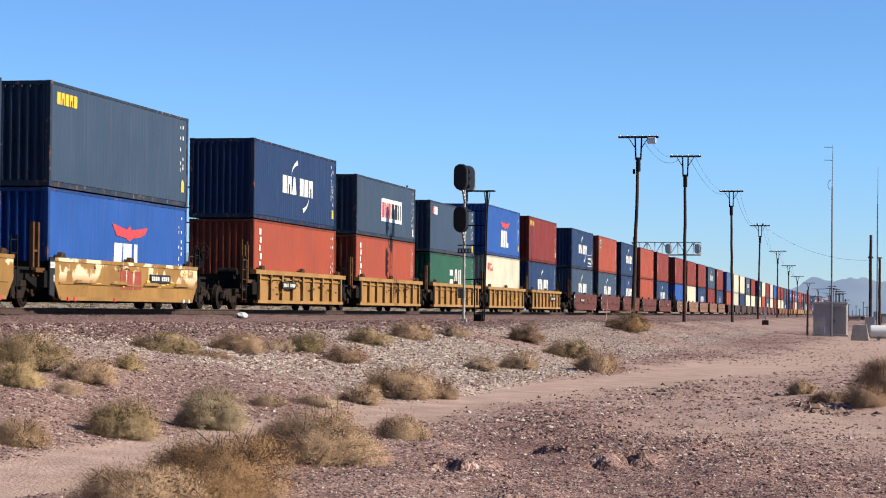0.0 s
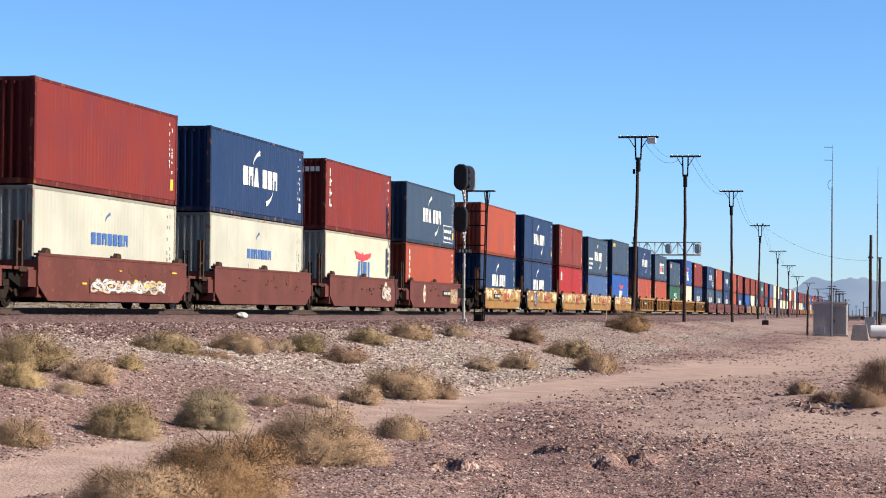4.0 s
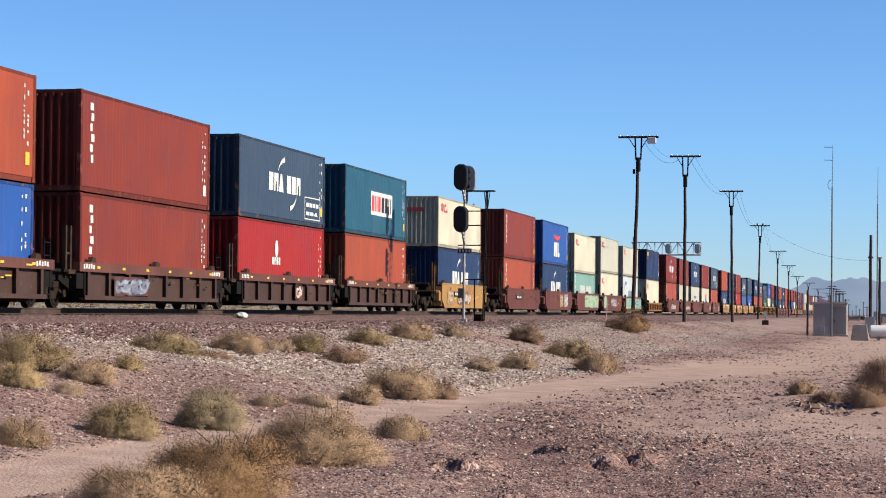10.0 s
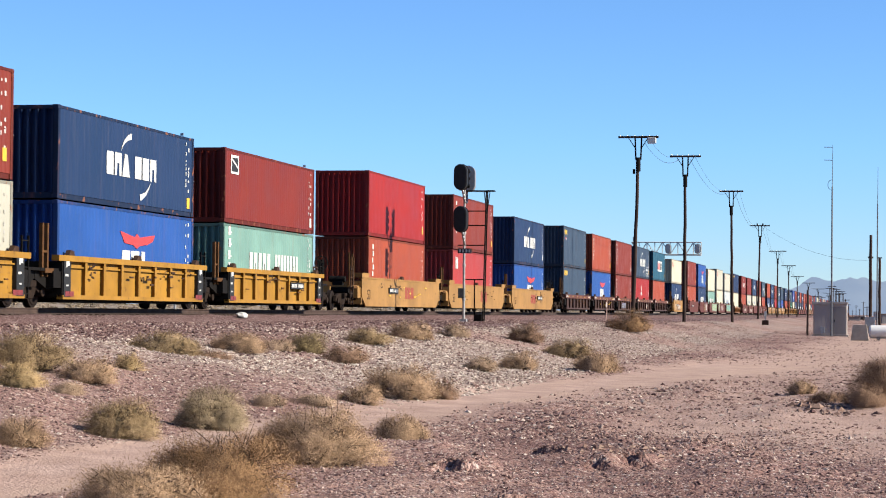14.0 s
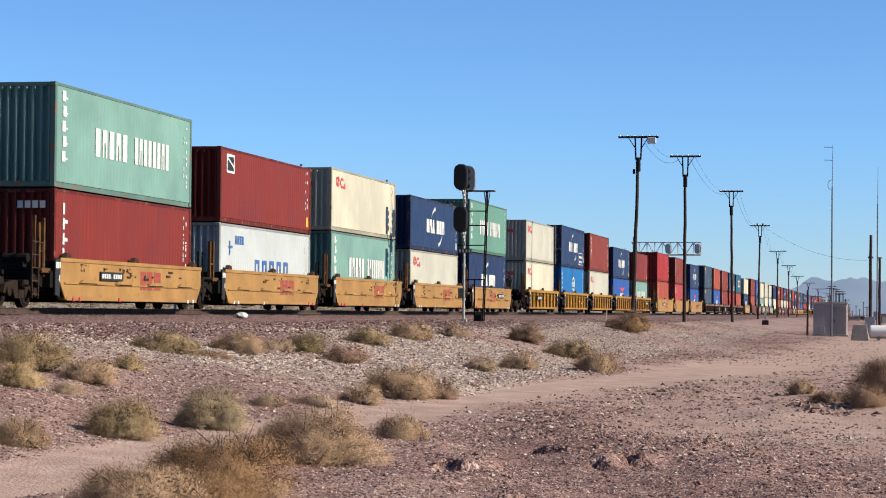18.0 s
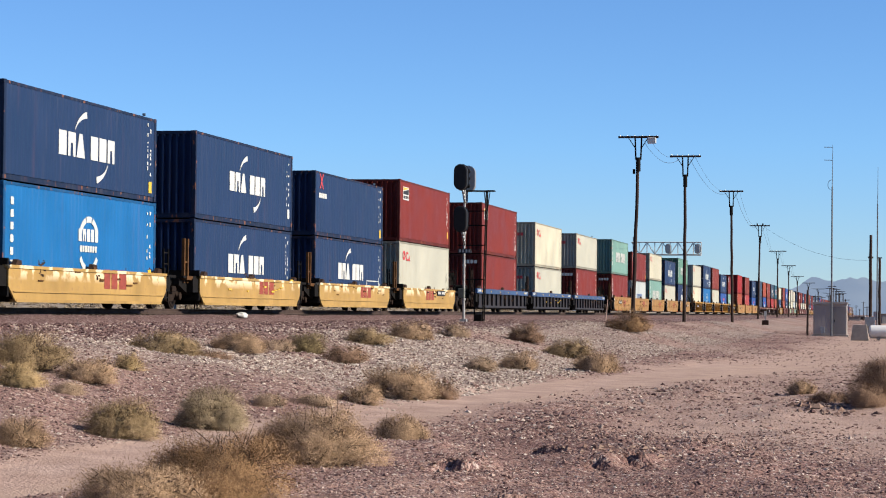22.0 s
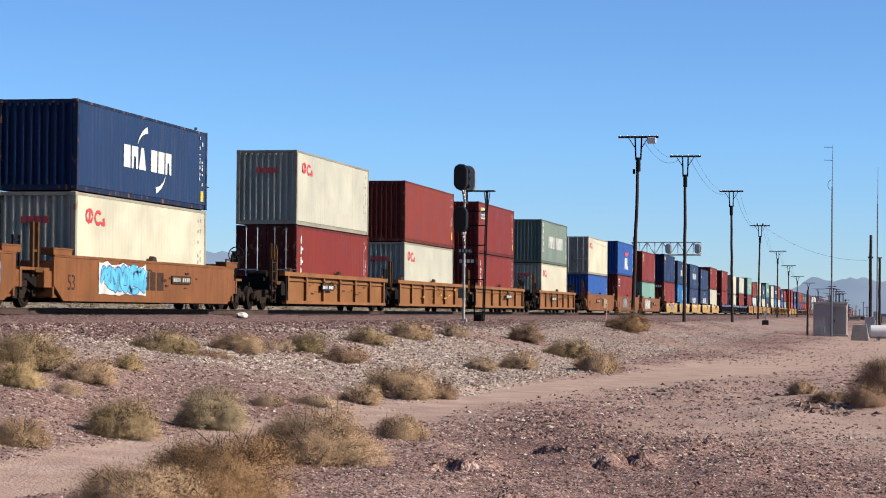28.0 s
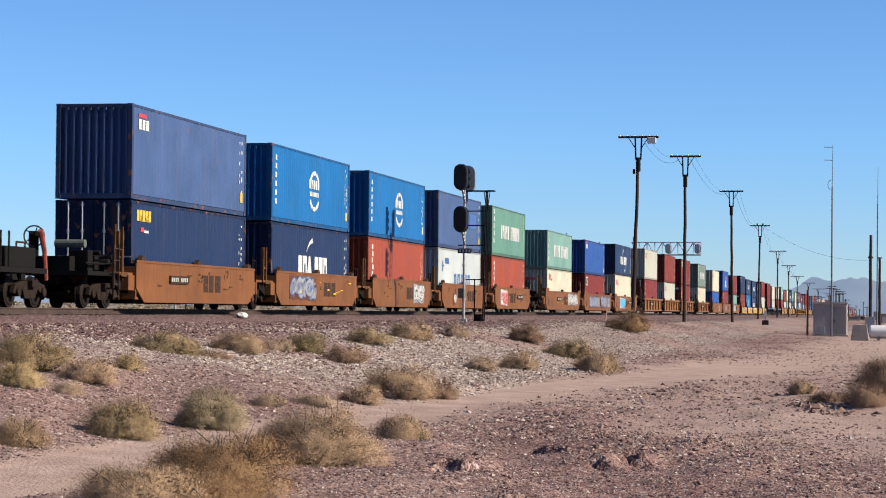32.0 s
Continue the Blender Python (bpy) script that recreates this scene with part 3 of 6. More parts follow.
logo("yellow", YELLOW_INK, blocks(-5.6, 2.28, 5, 0.26, 0.34, 0.06, (1, 3)))
logo("yellow2", YELLOW_INK, blocks(-5.6, 2.28, 5, 0.22, 0.34, 0.05, (1, 3)))
logo("yellow2", RED_INK, [bar(-5.25, 1.95, 0.3, 0.14)])
logo("yellow2", WHITE, [bar(-4.92, 1.93, 0.4, 0.08)])
logo("square", WHITE, [bar(-5.4, 1.92, 0.95, 0.66)])
logo("square", BLACK_INK, [[(-5.3, 2.0), (-4.55, 2.0), (-4.55, 2.12), (-5.3, 2.4)], [(-5.3, 2.48), (-4.55, 2.2), (-4.55, 2.5)]])
logo("lion", WHITE, [bar(-5.4, 1.96, 1.30, 0.62)])
logo("lion", BLACK_INK, [[(-5.34, 2.22), (-4.16, 2.22), (-4.16, 2.48), (-5.34, 2.36)], bar(-5.3, 2.02, 0.34, 0.14), bar(-4.88, 2.02, 0.34, 0.14), bar(-4.46, 2.02, 0.26, 0.14)])
logo("lion", YELLOW_INK, [[(-5.34, 2.40), (-4.16, 2.52), (-4.16, 2.55), (-5.34, 2.55)]])
logo("mark", WHITE, [bar(-5.3, 1.9, 0.2, 0.6), bar(-5.02, 1.9, 0.16, 0.6), bar(-4.82, 1.9, 0.2, 0.6), bar(-5.2, 2.2, 0.4, 0.14)])
logo("drop", WHITE, [arc(-1.0, 1.9, 0.16, 0.26, 0, 350, 0.12, 0.12, 12)[:13], ] + blocks(-1.6, 1.3, 4, 0.22, 0.28, 0.08, (1,)))
logo("cross", RED_INK, [bar(-5.4, 2.1, 0.14, 0.6, 0.5), bar(-4.9, 2.1, 0.14, 0.6, -0.5)])
logo("cross", WHITE, blocks(-5.5, 1.72, 4, 0.26, 0.2, 0.06))
logo("za", WHITE, [bar(-0.9, 1.2, 0.9, 0.3), bar(-0.9, 1.7, 0.9, 0.3), bar(0.3, 1.2, 0.25, 0.85, 0.3), bar(1.0, 1.2, 0.25, 0.85, -0.15), bar(1.5, 1.2, 0.25, 0.85), bar(1.9, 1.2, 0.3, 0.85)])
logo("duo", RED_INK, [bar(-5.5, 2.1, 0.35, 0.4)])
logo("duo", WHITE, [bar(-5.1, 2.1, 0.2, 0.4), bar(-4.85, 2.1, 0.6, 0.4)])
logo("patch", BLUE_INK, [bar(2.6, 1.25, 2.0, 0.8)])
# codes and small plates that every box carries
CODES = []
for k in range(3):
    rr = random.Random(40 + k)
    s = Shape()
    for col, (y, w) in enumerate(((5.25, 0.07), (5.5, 0.10))):
        z = 2.5
        while z > 0.9 - 0.5 * col:
            hgt = rr.uniform(0.05, 0.13)
            if rr.random() < 0.5:
                s.poly([(HW + 0.002, y, z), (HW + 0.002, y + w, z), (HW + 0.002, y + w, z + hgt), (HW + 0.002, y, z + hgt)])
            z -= hgt + rr.uniform(0.04, 0.12)
    CODES.append(s.mesh("codes"))
PLATE = Shape().poly([(HW + 0.003, 5.4, 0.45), (HW + 0.003, 5.68, 0.45), (HW + 0.003, 5.68, 0.8), (HW + 0.003, 5.4, 0.8)]).mesh("plate")
END_MARK = Shape()
for i in range(4):
    END_MARK.box(-0.42 + 0.22 * i, -0.26 + 0.22 * i, -HL + 0.005, -HL + 0.013, 2.0, 2.2)
END_MARK = END_MARK.mesh("end_marking")


def container(i, level, code, logo_key, label_state, near, doors_back, tall):
    top = empty("shipping_container", pose(0, 0, 0))
    k = code
    p = BOX_PAINT[k]
    turn = HALF_TURN if doors_back else Matrix()
    SIDE, END, FRAME, ROOF, DOOR, LOCK = BOX[tall]
    CH = tall
    drop = pose(0, 0, -0.2 if tall == LOW else 0)
    part("frame", FRAME, EDGE_PAINT[k], top, "darker worn edge rails and posts")
    part("side_panel", SIDE, p, top)
    part("side_panel", SIDE, p, top, "", HALF_TURN)
    part("end_wall", END, p, top, "corrugated end wall", turn)
    part("roof", ROOF, p, top)
    if near:
        part("underfloor", FLOOR, TIE_WOOD, top)
        for mir in (1, -1):
            # rear-facing leaves take the darker edge coat: their shade is in the colour
            leaf = part("door", DOOR, EDGE_PAINT[k] if doors_back else p, top, "door leaf in a darker coat that stands for shade" if doors_back else "", turn @ Matrix.Diagonal((mir, 1, 1, 1)))
            part("lock_rod", LOCK, GALV, leaf, "", pose(0.35, 0, 0))
            part("lock_rod", LOCK, GALV, leaf, "", pose(0.8, 0, 0))
        for sx in (-1, 1):
            for sy in (-1, 1):
                for z in (0.06, CH - 0.06):
                    part("corner_casting", CASTING, EDGE_PAINT[k], top, "", pose(sx * (HW - 0.085), sy * (HL - 0.085), z))
        part("marking", CODES[i % 3], WHITE if k not in "WGK" else H_INK, top, "rows of small code marks", drop)["kind"] = "stuff"
        if k not in "WGKTV":
            part("plate", PLATE, YELLOW_INK if i % 3 else WHITE, top, "small plate", drop)
        if k in "WG" and logo_key == "oocl" and not doors_back:
            part("end_marking", END_MARK, RED_INK, top, "dark red mark row", drop)
        if logo_key == "tex" and not doors_back:
            part("end_marking", END_MARK, WHITE, top, "small pale mark row", drop @ pose(0.55, 0, 0.35))
    for me, mat in LOGO.get(logo_key, ()):
        mark = part("logo", me, mat, top, "plain painted mark", drop)
        if len(me.polygons) > 12 or not near:
            mark["kind"] = "stuff"
    tagged(top, f"{NAMES[k]} corrugated steel shipping container {label_state}", "container", "containers on the train")
    return top


H_INK = plain("grey_ink", (0.46, 0.44, 0.38), 0.5)

# ---- well cars ----
SILL_LOW, OUT = 0.24, 1.50
TOPS = dict(low=1.10, smooth=1.37, plate=1.46, ribbed=1.45, shallow=1.04, band=1.30)


def make_sill(style, half):
    """One long side of a well, on the +x side; half: half its length. Its wall first, then the pieces on it."""
    top = TOPS[style]
    out = []

    def add(name, shape):
        out.append((name, shape.mesh(name)))

    if style == "low":
        add("side_sill", Shape().slab([(-half + 0.5, 0.16), (half - 0.5, 0.16), (half, 0.55), (half, top), (-half, top), (-half, 0.55)], OUT - 0.05, OUT))
        add("top_rail", Shape().box(OUT - 0.18, OUT + 0.03, -half, half, top - 0.08, top + 0.003))
        add("bottom_rail", Shape().box(OUT - 0.16, OUT + 0.02, -half + 0.5, half - 0.5, 0.14, 0.22))
        add("ledge", Shape().box(OUT - 0.03, OUT + 0.03, -half + 0.3, half - 0.3, 0.40, 0.43))
    elif style == "smooth":
        add("side_sill", Shape().slab([(-half + 0.45, SILL_LOW), (half - 0.45, SILL_LOW), (half, 0.75), (half, top), (-half, top), (-half, 0.75)], OUT - 0.05, OUT))
        add("top_rail", Shape().box(OUT - 0.16, OUT + 0.025, -half, half, top - 0.10, top + 0.003))
        add("ledge", Shape().box(OUT - 0.04, OUT + 0.03, -half + 0.35, half - 0.35, 0.66, 0.70))
        add("bottom_rail", Shape().box(OUT - 0.22, OUT + 0.02, -half + 0.5, half - 0.5, SILL_LOW - 0.03, SILL_LOW + 0.07))
        for i in range(4):
            y = -half * 0.66 + i * half * 0.46
            add("gusset", Shape().slab([(y - 0.72, 0.70), (y + 0.72, 0.70), (y + 0.5, 0.79), (y - 0.5, 0.79)], OUT - 0.02, OUT + 0.085))
    elif style == "plate":
        add("side_sill", Shape().slab([(-half + 0.75, SILL_LOW - 0.05), (half - 0.75, SILL_LOW - 0.05), (half, 0.62), (half, top), (-half, top), (-half, 0.62)], OUT - 0.05, OUT))
        add("top_rail", Shape().box(OUT - 0.14, OUT + 0.018, -half, half, top - 0.07, top + 0.003))
    else:
        add("side_sill", Shape().slab([(-half + 0.25, SILL_LOW), (half - 0.25, SILL_LOW), (half - 0.25, top - 0.1), (-half + 0.25, top - 0.1)], OUT - 0.16, OUT - 0.12))
        add("bottom_rail", Shape().box(OUT - 0.18, OUT, -half, half, SILL_LOW, SILL_LOW + 0.12))
        if style != "band":
            add("top_rail", Shape().box(OUT - 0.20, OUT + 0.02, -half - 0.35, half + 0.35, top - 0.16, top))
            add("ledge", Shape().box(OUT - 0.14, OUT - 0.05, -half + 0.3, half - 0.3, top - 0.34, top - 0.30))
    return out


def make_rib(SILL_TOP):
    s = Shape()
    s.slab([(-0.05, SILL_LOW + 0.1), (0.05, SILL_LOW + 0.1), (0.05, SILL_TOP - 0.15), (-0.05, SILL_TOP - 0.15)], OUT - 0.14, OUT - 0.01)
    s.box(OUT - 0.02, OUT - 0.002, -0.09, 0.09, SILL_LOW + 0.1, SILL_TOP - 0.15)
    return s.mesh("rib")


def make_well_floor(half):
    s = Shape()
    s.box(-OUT + 0.1, OUT - 0.1, -half + 0.1, half - 0.1, 0.28, 0.36)
    for sy in (-1, 1):
        y = sy * half
        s.box(-OUT + 0.03, OUT - 0.03, min(y - sy * 0.1, y), max(y - sy * 0.1, y), 0.3, 1.28)
        a, b = sorted((y, y + sy * 1.5))
        s.box(-0.45, 0.45, a, b, 0.72, 1.02)
        a, b = sorted((y, y + sy * 1.35))
        s.box(-OUT + 0.12, OUT - 0.12, a, b, 1.0, 1.08)
        a, b = sorted((y, y + sy * 0.55))
        s.box(OUT - 0.5, OUT - 0.06, a, b, 0.55, 1.0)
        s.box(-OUT + 0.06, -OUT + 0.5, a, b, 0.55, 1.0)
    return s.mesh("well")


def make_truck():
    s = Shape()
    for sx in (-1, 1):
        x = sx * 0.98
        s.slab([(-1.15, 0.38), (-1.05, 0.62), (-0.45, 0.72), (0.45, 0.72), (1.05, 0.62), (1.15, 0.38), (0.85, 0.36), (0.55, 0.50), (0.35, 0.24), (-0.35, 0.24), (-0.55, 0.50), (-0.85, 0.36)][::-1], x - 0.07, x + 0.07)
        for y in (-0.2, 0, 0.2):
            s.rod((x, y, 0.28), (x, y, 0.62), 0.08, sides=8)
        for y in (-0.89, 0.89):
            s.rod((x - 0.12, y, 0.42), (x + 0.14, y, 0.42), 0.13, sides=10)
    s.box(-1.2, 1.2, -0.2, 0.2, 0.55, 0.74)
    for y in (-0.89, 0.89):
        s.rod((-0.9, y, 0.42), (0.9, y, 0.42), 0.08)
    return s.mesh("truck")


def make_wheel():
    s = Shape()
    s.rod((0.69, 0, 0), (0.82, 0, 0), 0.42, 0.415, 24)
    s.rod((0.69, 0, 0), (0.66, 0, 0), 0.45, 0.45, 24)
    s.rod((0.82, 0, 0), (0.845, 0, 0), 0.36, 0.33, 24)
    s.rod((0.83, 0, 0), (0.86, 0, 0), 0.15, 0.14, 12)
    return s.mesh("wheel")


def make_posts():
    """A pair of tall guide posts with their foot."""
    s = Shape()
    for y in (-0.18, 0.18):
        s.box(OUT - 0.32, OUT - 0.22, y - 0.05, y + 0.05, 0.85, 2.30)
    s.box(OUT - 0.36, OUT - 0.1, -0.3, 0.3, 0.95, 1.07)
    s.box(OUT - 0.3, OUT - 0.24, -0.18, 0.18, 1.5, 1.56)
    return s.mesh("guide_post")


def make_steps():
    s = Shape()
    for y in (-0.22, 0.22):
        s.box(OUT - 0.10, OUT - 0.05, y - 0.02, y + 0.02, 0.25, 1.9)
    for z in (0.35, 0.7, 1.05, 1.4, 1.75):
        s.box(OUT - 0.10, OUT - 0.06, -0.22, 0.22, z, z + 0.03)
    return s.mesh("end_ladder")


def make_brake():
    s = Shape()
    n = 16
    for i in range(n):
        a, b = 2 * math.pi * i / n, 2 * math.pi * (i + 1) / n
        s.rod((0, 0.28 * math.cos(a), 0.28 * math.sin(a)), (0, 0.28 * math.cos(b), 0.28 * math.sin(b)), 0.022, sides=5)
    for i in range(5):
        a = 2 * math.pi * i / 5
        s.rod((0, 0, 0), (0, 0.28 * math.cos(a), 0.28 * math.sin(a)), 0.014, sides=5)
    s.box(-0.14, -0.02, -0.13, 0.13, -0.55, 0.14)
    return s.mesh("brake_wheel")


def make_coupler():
    s = Shape()
    s.box(-0.14, 0.14, 0, 1.25, 0.74, 0.96)
    s.box(-0.24, 0.24, 1.0, 1.3, 0.68, 1.02)
    s.rod((0.5, 0.1, 0.9), (0.42, 0.7, 0.45), 0.035, sides=6)
    s.rod((0.42, 0.7, 0.45), (0.3, 1.25, 0.62), 0.035, sides=6)
    return s.mesh("coupler")


def make_tank():
    s = Shape()
    s.rod((-0.75, 0, 1.42), (0.75, 0, 1.42), 0.19, sides=12)
    s.box(-0.9, 0.9, -0.3, 0.3, 1.06, 1.16)
    s.box(0.2, 0.6, -0.45, -0.2, 1.1, 1.45)
    s.rod((0.9, -0.3, 1.1), (0.9, -0.3, 1.75), 0.03, sides=6)
    s.rod((0.9, 0.3, 1.1), (0.9, 0.3, 1.75), 0.03, sides=6)
    s.rod((0.9, -0.3, 1.75), (0.9, 0.3, 1.75), 0.03, sides=6)
    return s.mesh("brake_gear")


WHEEL_STEEL = plain("wheel_steel", (0.016, 0.010, 0.008), 0.75)
POST_PAINT = plain("worn_ochre_steel", (0.12, 0.055, 0.02), 0.8)
GREY_TANK = plain("grey_green_tank", (0.13, 0.14, 0.12), 0.6)
FADED_RED = plain("faded_red_paint", (0.30, 0.05, 0.028), 0.7)
HALF = {40: 6.35, 53: 8.45}
SILLS = {(st, L): make_sill(st, h) for st in TOPS for L, h in HALF.items()}
WELLS = {L: make_well_floor(h) for L, h in HALF.items()}
CHORDS = {L: Shape().box(OUT - 0.20, OUT + 0.02, -h - 0.5, h + 0.5, 1.03, 1.30).mesh("top_chord") for L, h in HALF.items()}
CHORD_PAINT = dict(navy=paint("chord_blue", (0.04, 0.08, 0.18), 0.55, 0.5, rust_amount=0.2), dark=paint("chord_maroon", (0.11, 0.042, 0.032), 0.6, 0.6, rust_amount=0.5))
END_SILL = {L: Shape().slab([(h - 0.1, 0.45), (h + 0.5, 0.52), (h + 1.35, 0.78), (h + 1.35, 0.99), (h - 0.1, 0.99)], -1.22, 1.22).mesh("end_sill") for L, h in HALF.items()}
RIBS = {k: make_rib(TOPS[k]) for k in ("ribbed", "shallow", "band")}
FAR_TRUCK = Shape().box(-1.05, -0.91, -1.1, 1.1, 0.3, 0.68).box(0.91, 1.05, -1.1, 1.1, 0.3, 0.68).box(-1.1, 1.1, -0.2, 0.2, 0.5, 0.74).mesh("truck")
FAR_WHEELS = Shape().rod((0.67, 0, 0), (0.84, 0, 0), 0.42, sides=10).mesh("wheel")
TRUCK, WHEELS, POSTS, STEPS, BRAKE, COUPLER, GEAR = bevelled(make_truck(), 0.015, 1), make_wheel(), make_posts(), make_steps(), make_brake(), make_coupler(), make_tank()
BRACKET = {k: Shape().slab([(-0.22, z - 0.02), (0.25, z - 0.02), (0.2, z + 0.13), (-0.05, z + 0.16)], OUT - 0.2, OUT - 0.06).mesh("bracket") for k, z in TOPS.items()}
HOODS = {}
for k, (y0, y1) in enumerate(((-0.1, 1.25), (-1.0, 0.25))):
    HOODS[k] = Shape().slab([(y0, 1.44), (y1, 1.44), (y1 + 0.03, 1.60), (y0 - 0.03, 1.60)], OUT - 0.34, OUT + 0.03).box(OUT - 0.36, OUT + 0.05, y0 - 0.06, y1 + 0.06, 1.60, 1.635).mesh("end_hood")
END_PANEL = Shape().slab([(-0.34, 0.36), (0.0, 0.30), (0.06, 1.34), (-0.34, 1.34)], OUT - 0.03, OUT + 0.012).mesh("end_panel")
PANEL_MARKS = Shape().box(OUT + 0.013, OUT + 0.017, -0.30, -0.20, 1.08, 1.25).box(OUT + 0.013, OUT + 0.017, -0.17, -0.08, 1.08, 1.25).box(OUT + 0.013, OUT + 0.017, -0.05, 0.03, 1.08, 1.25).box(OUT + 0.013, OUT + 0.017, -0.06, 0.0, 0.72, 0.90).mesh("panel_marks")
UNDERFRAME = {}
for L, h in HALF.items():          # cross beams under the floor, tied by two long sills
    s = Shape()
    for sx in (-1, 1):
        s.box(sx * 1.1 - 0.09, sx * 1.1 + 0.09, -h + 0.5, h - 0.5, 0.16, 0.29)
    UNDERFRAME[L] = s.mesh("underframe")
CORNER_PANEL = Shape().box(OUT - 0.15, OUT + 0.006, -0.26, 0.26, 0.30, 1.44).mesh("corner_panel")
PANEL_MARK = Shape().box(OUT + 0.007, OUT + 0.011, -0.15, 0.13, 0.50, 0.57).mesh("panel_mark")
FOOT_PATCH = Shape().box(OUT + 0.007, OUT + 0.012, -0.16, 0.16, 0.32, 0.46).mesh("foot_patch")
EMBLEM = Shape().slab([(0.34 * math.cos(a * math.pi / 12), 0.86 + 0.44 * math.sin(a * math.pi / 12)) for a in range(24)], OUT + 0.001, OUT + 0.005).mesh("emblem")
EMBLEM_BAR = Shape().slab([(0.09 * math.cos(a * math.pi / 5), 0.86 + 0.11 * math.sin(a * math.pi / 5)) for a in range(10)], OUT + 0.006, OUT + 0.008).mesh("emblem_bar")
CHORD_MARK = Shape().box(OUT + 0.021, OUT + 0.025, -0.05, 0.06, 1.11, 1.24).mesh("chord_mark")
DARK_RED = plain("dark_red_paint", (0.22, 0.03, 0.03), 0.6)
CREAM_INK = plain("cream_paint", (0.58, 0.52, 0.42), 0.6, 0, 0.15)
BRICK_INK = plain("brick_paint", (0.16, 0.05, 0.04), 0.6)
LOW_REFLECTOR = Shape().box(OUT + 0.02, OUT + 0.05, -0.07, 0.07, 0.19, 0.30).mesh("reflector")
SCRAWLS = []
for k in range(5):
    rr = random.Random(140 + k)
    s = Shape()
    for j in range(5):
        y, z = rr.uniform(-5.0, 4.6), rr.uniform(0.86, 1.18)
        for i in range(rr.randint(3, 8)):
            dy, dz, w, hh = rr.uniform(0, 0.5), rr.uniform(-0.1, 0.1), rr.uniform(0.03, 0.16), rr.uniform(0.02, 0.09)
            s.box(OUT, OUT + 0.005, y + dy, y + dy + w, z + dz, z + dz + hh)
    SCRAWLS.append(s.mesh("stencil"))
PLAQUE = Shape().box(OUT, OUT + 0.055, -0.95, 0.95, 0.80, 1.05).mesh("number_board")
REFLECTOR = Shape().box(OUT + 0.02, OUT + 0.03, -0.12, 0.12, 1.13, 1.20).mesh("reflector")
PLAQUE_MARKS = Shape()
for i in range(9):
    if i != 4:
        PLAQUE_MARKS.box(OUT + 0.056, OUT + 0.06, -0.85 + i * 0.19, -0.72 + i * 0.19, 0.86, 0.99)
PLAQUE_MARKS = PLAQUE_MARKS.mesh("number_marks")
TRIO = Shape()
for y, w in ((-0.86, 0.50), (-0.26, 0.50), (0.40, 0.62)):          # three plain blocks
    TRIO.slab([(y, 0.56), (y + w, 0.56), (y + w, 1.12), (y, 1.12)], OUT, OUT + 0.006)
TRIO = TRIO.mesh("fleet_mark")
PATCHES = []
for k in range(4):
    rr = random.Random(90 + k)
    s = Shape()
    for j in range(9):
        y, z, w, hh = rr.uniform(-5.2, 5.0), rr.uniform(0.62, 1.12), rr.uniform(0.10, 0.5), rr.uniform(0.03, 0.07)
        s.box(OUT - 0.01, OUT + 0.028, y, y + w, z, z + hh)
    PATCHES.append(s.mesh("stencil"))


def text_mesh(words, size):
    cu = bpy.data.curves.new("text", "FONT")
    cu.body, cu.size, cu.extrude = words, size, 0.004
    ob = bpy.data.objects.new("text", cu)
    me = bpy.data.meshes.new_from_object(ob)
    bpy.data.objects.remove(ob)
    me.materials.clear()
    me.materials.append(None)
    return me


SIZE_NUMBER = text_mesh("53", 0.62)


def stroke(s, pts, wide, x):
    """A thick painted line through (y, z) points, flat at depth x, with round ends."""
    n = len(pts)
    row = []
    for i, (y, z) in enumerate(pts):
        a, b = pts[max(0, i - 1)], pts[min(n - 1, i + 1)]
        d = Vector((b[0] - a[0], b[1] - a[1])).normalized()
        k = wide * (0.62 if i in (0, n - 1) else 0.92 + 0.16 * math.sin(1.3 * i))
        row.append(((x, y - d.y * k, z + d.x * k), (x, y + d.y * k, z - d.x * k)))
    for (a, b), (c, d) in zip(row, row[1:]):
        s.poly([a, b, d, c])


def swirl(kind, y, z, w, h, lean):
    """One curved form of a painted tag inside a box, as (y, z) points."""
    out = []
    for i in range(13):
        u = i / 12
        if kind == 0:
            a = radians(60 + 290 * u)
            p = (0.5 + 0.42 * math.cos(a), 0.5 + 0.45 * math.sin(a))
        elif kind == 1:
            p = (0.5 + 0.38 * math.sin(2 * math.pi * u + 0.6), 0.95 - 0.9 * u)
        elif kind == 2:
            a = radians(180 + 180 * u)
            p = (0.5 + 0.42 * math.cos(a), 0.9 - 0.82 * math.sin(math.pi * u) ** 0.6)
        else:
            p = (0.1 + 0.8 * u, 0.12 + 0.72 * abs(math.sin(1.5 * math.pi * u + 0.2)))
        out.append((y + w * p[0] + lean * (p[1] - 0.5), z + h * p[1]))
    return out


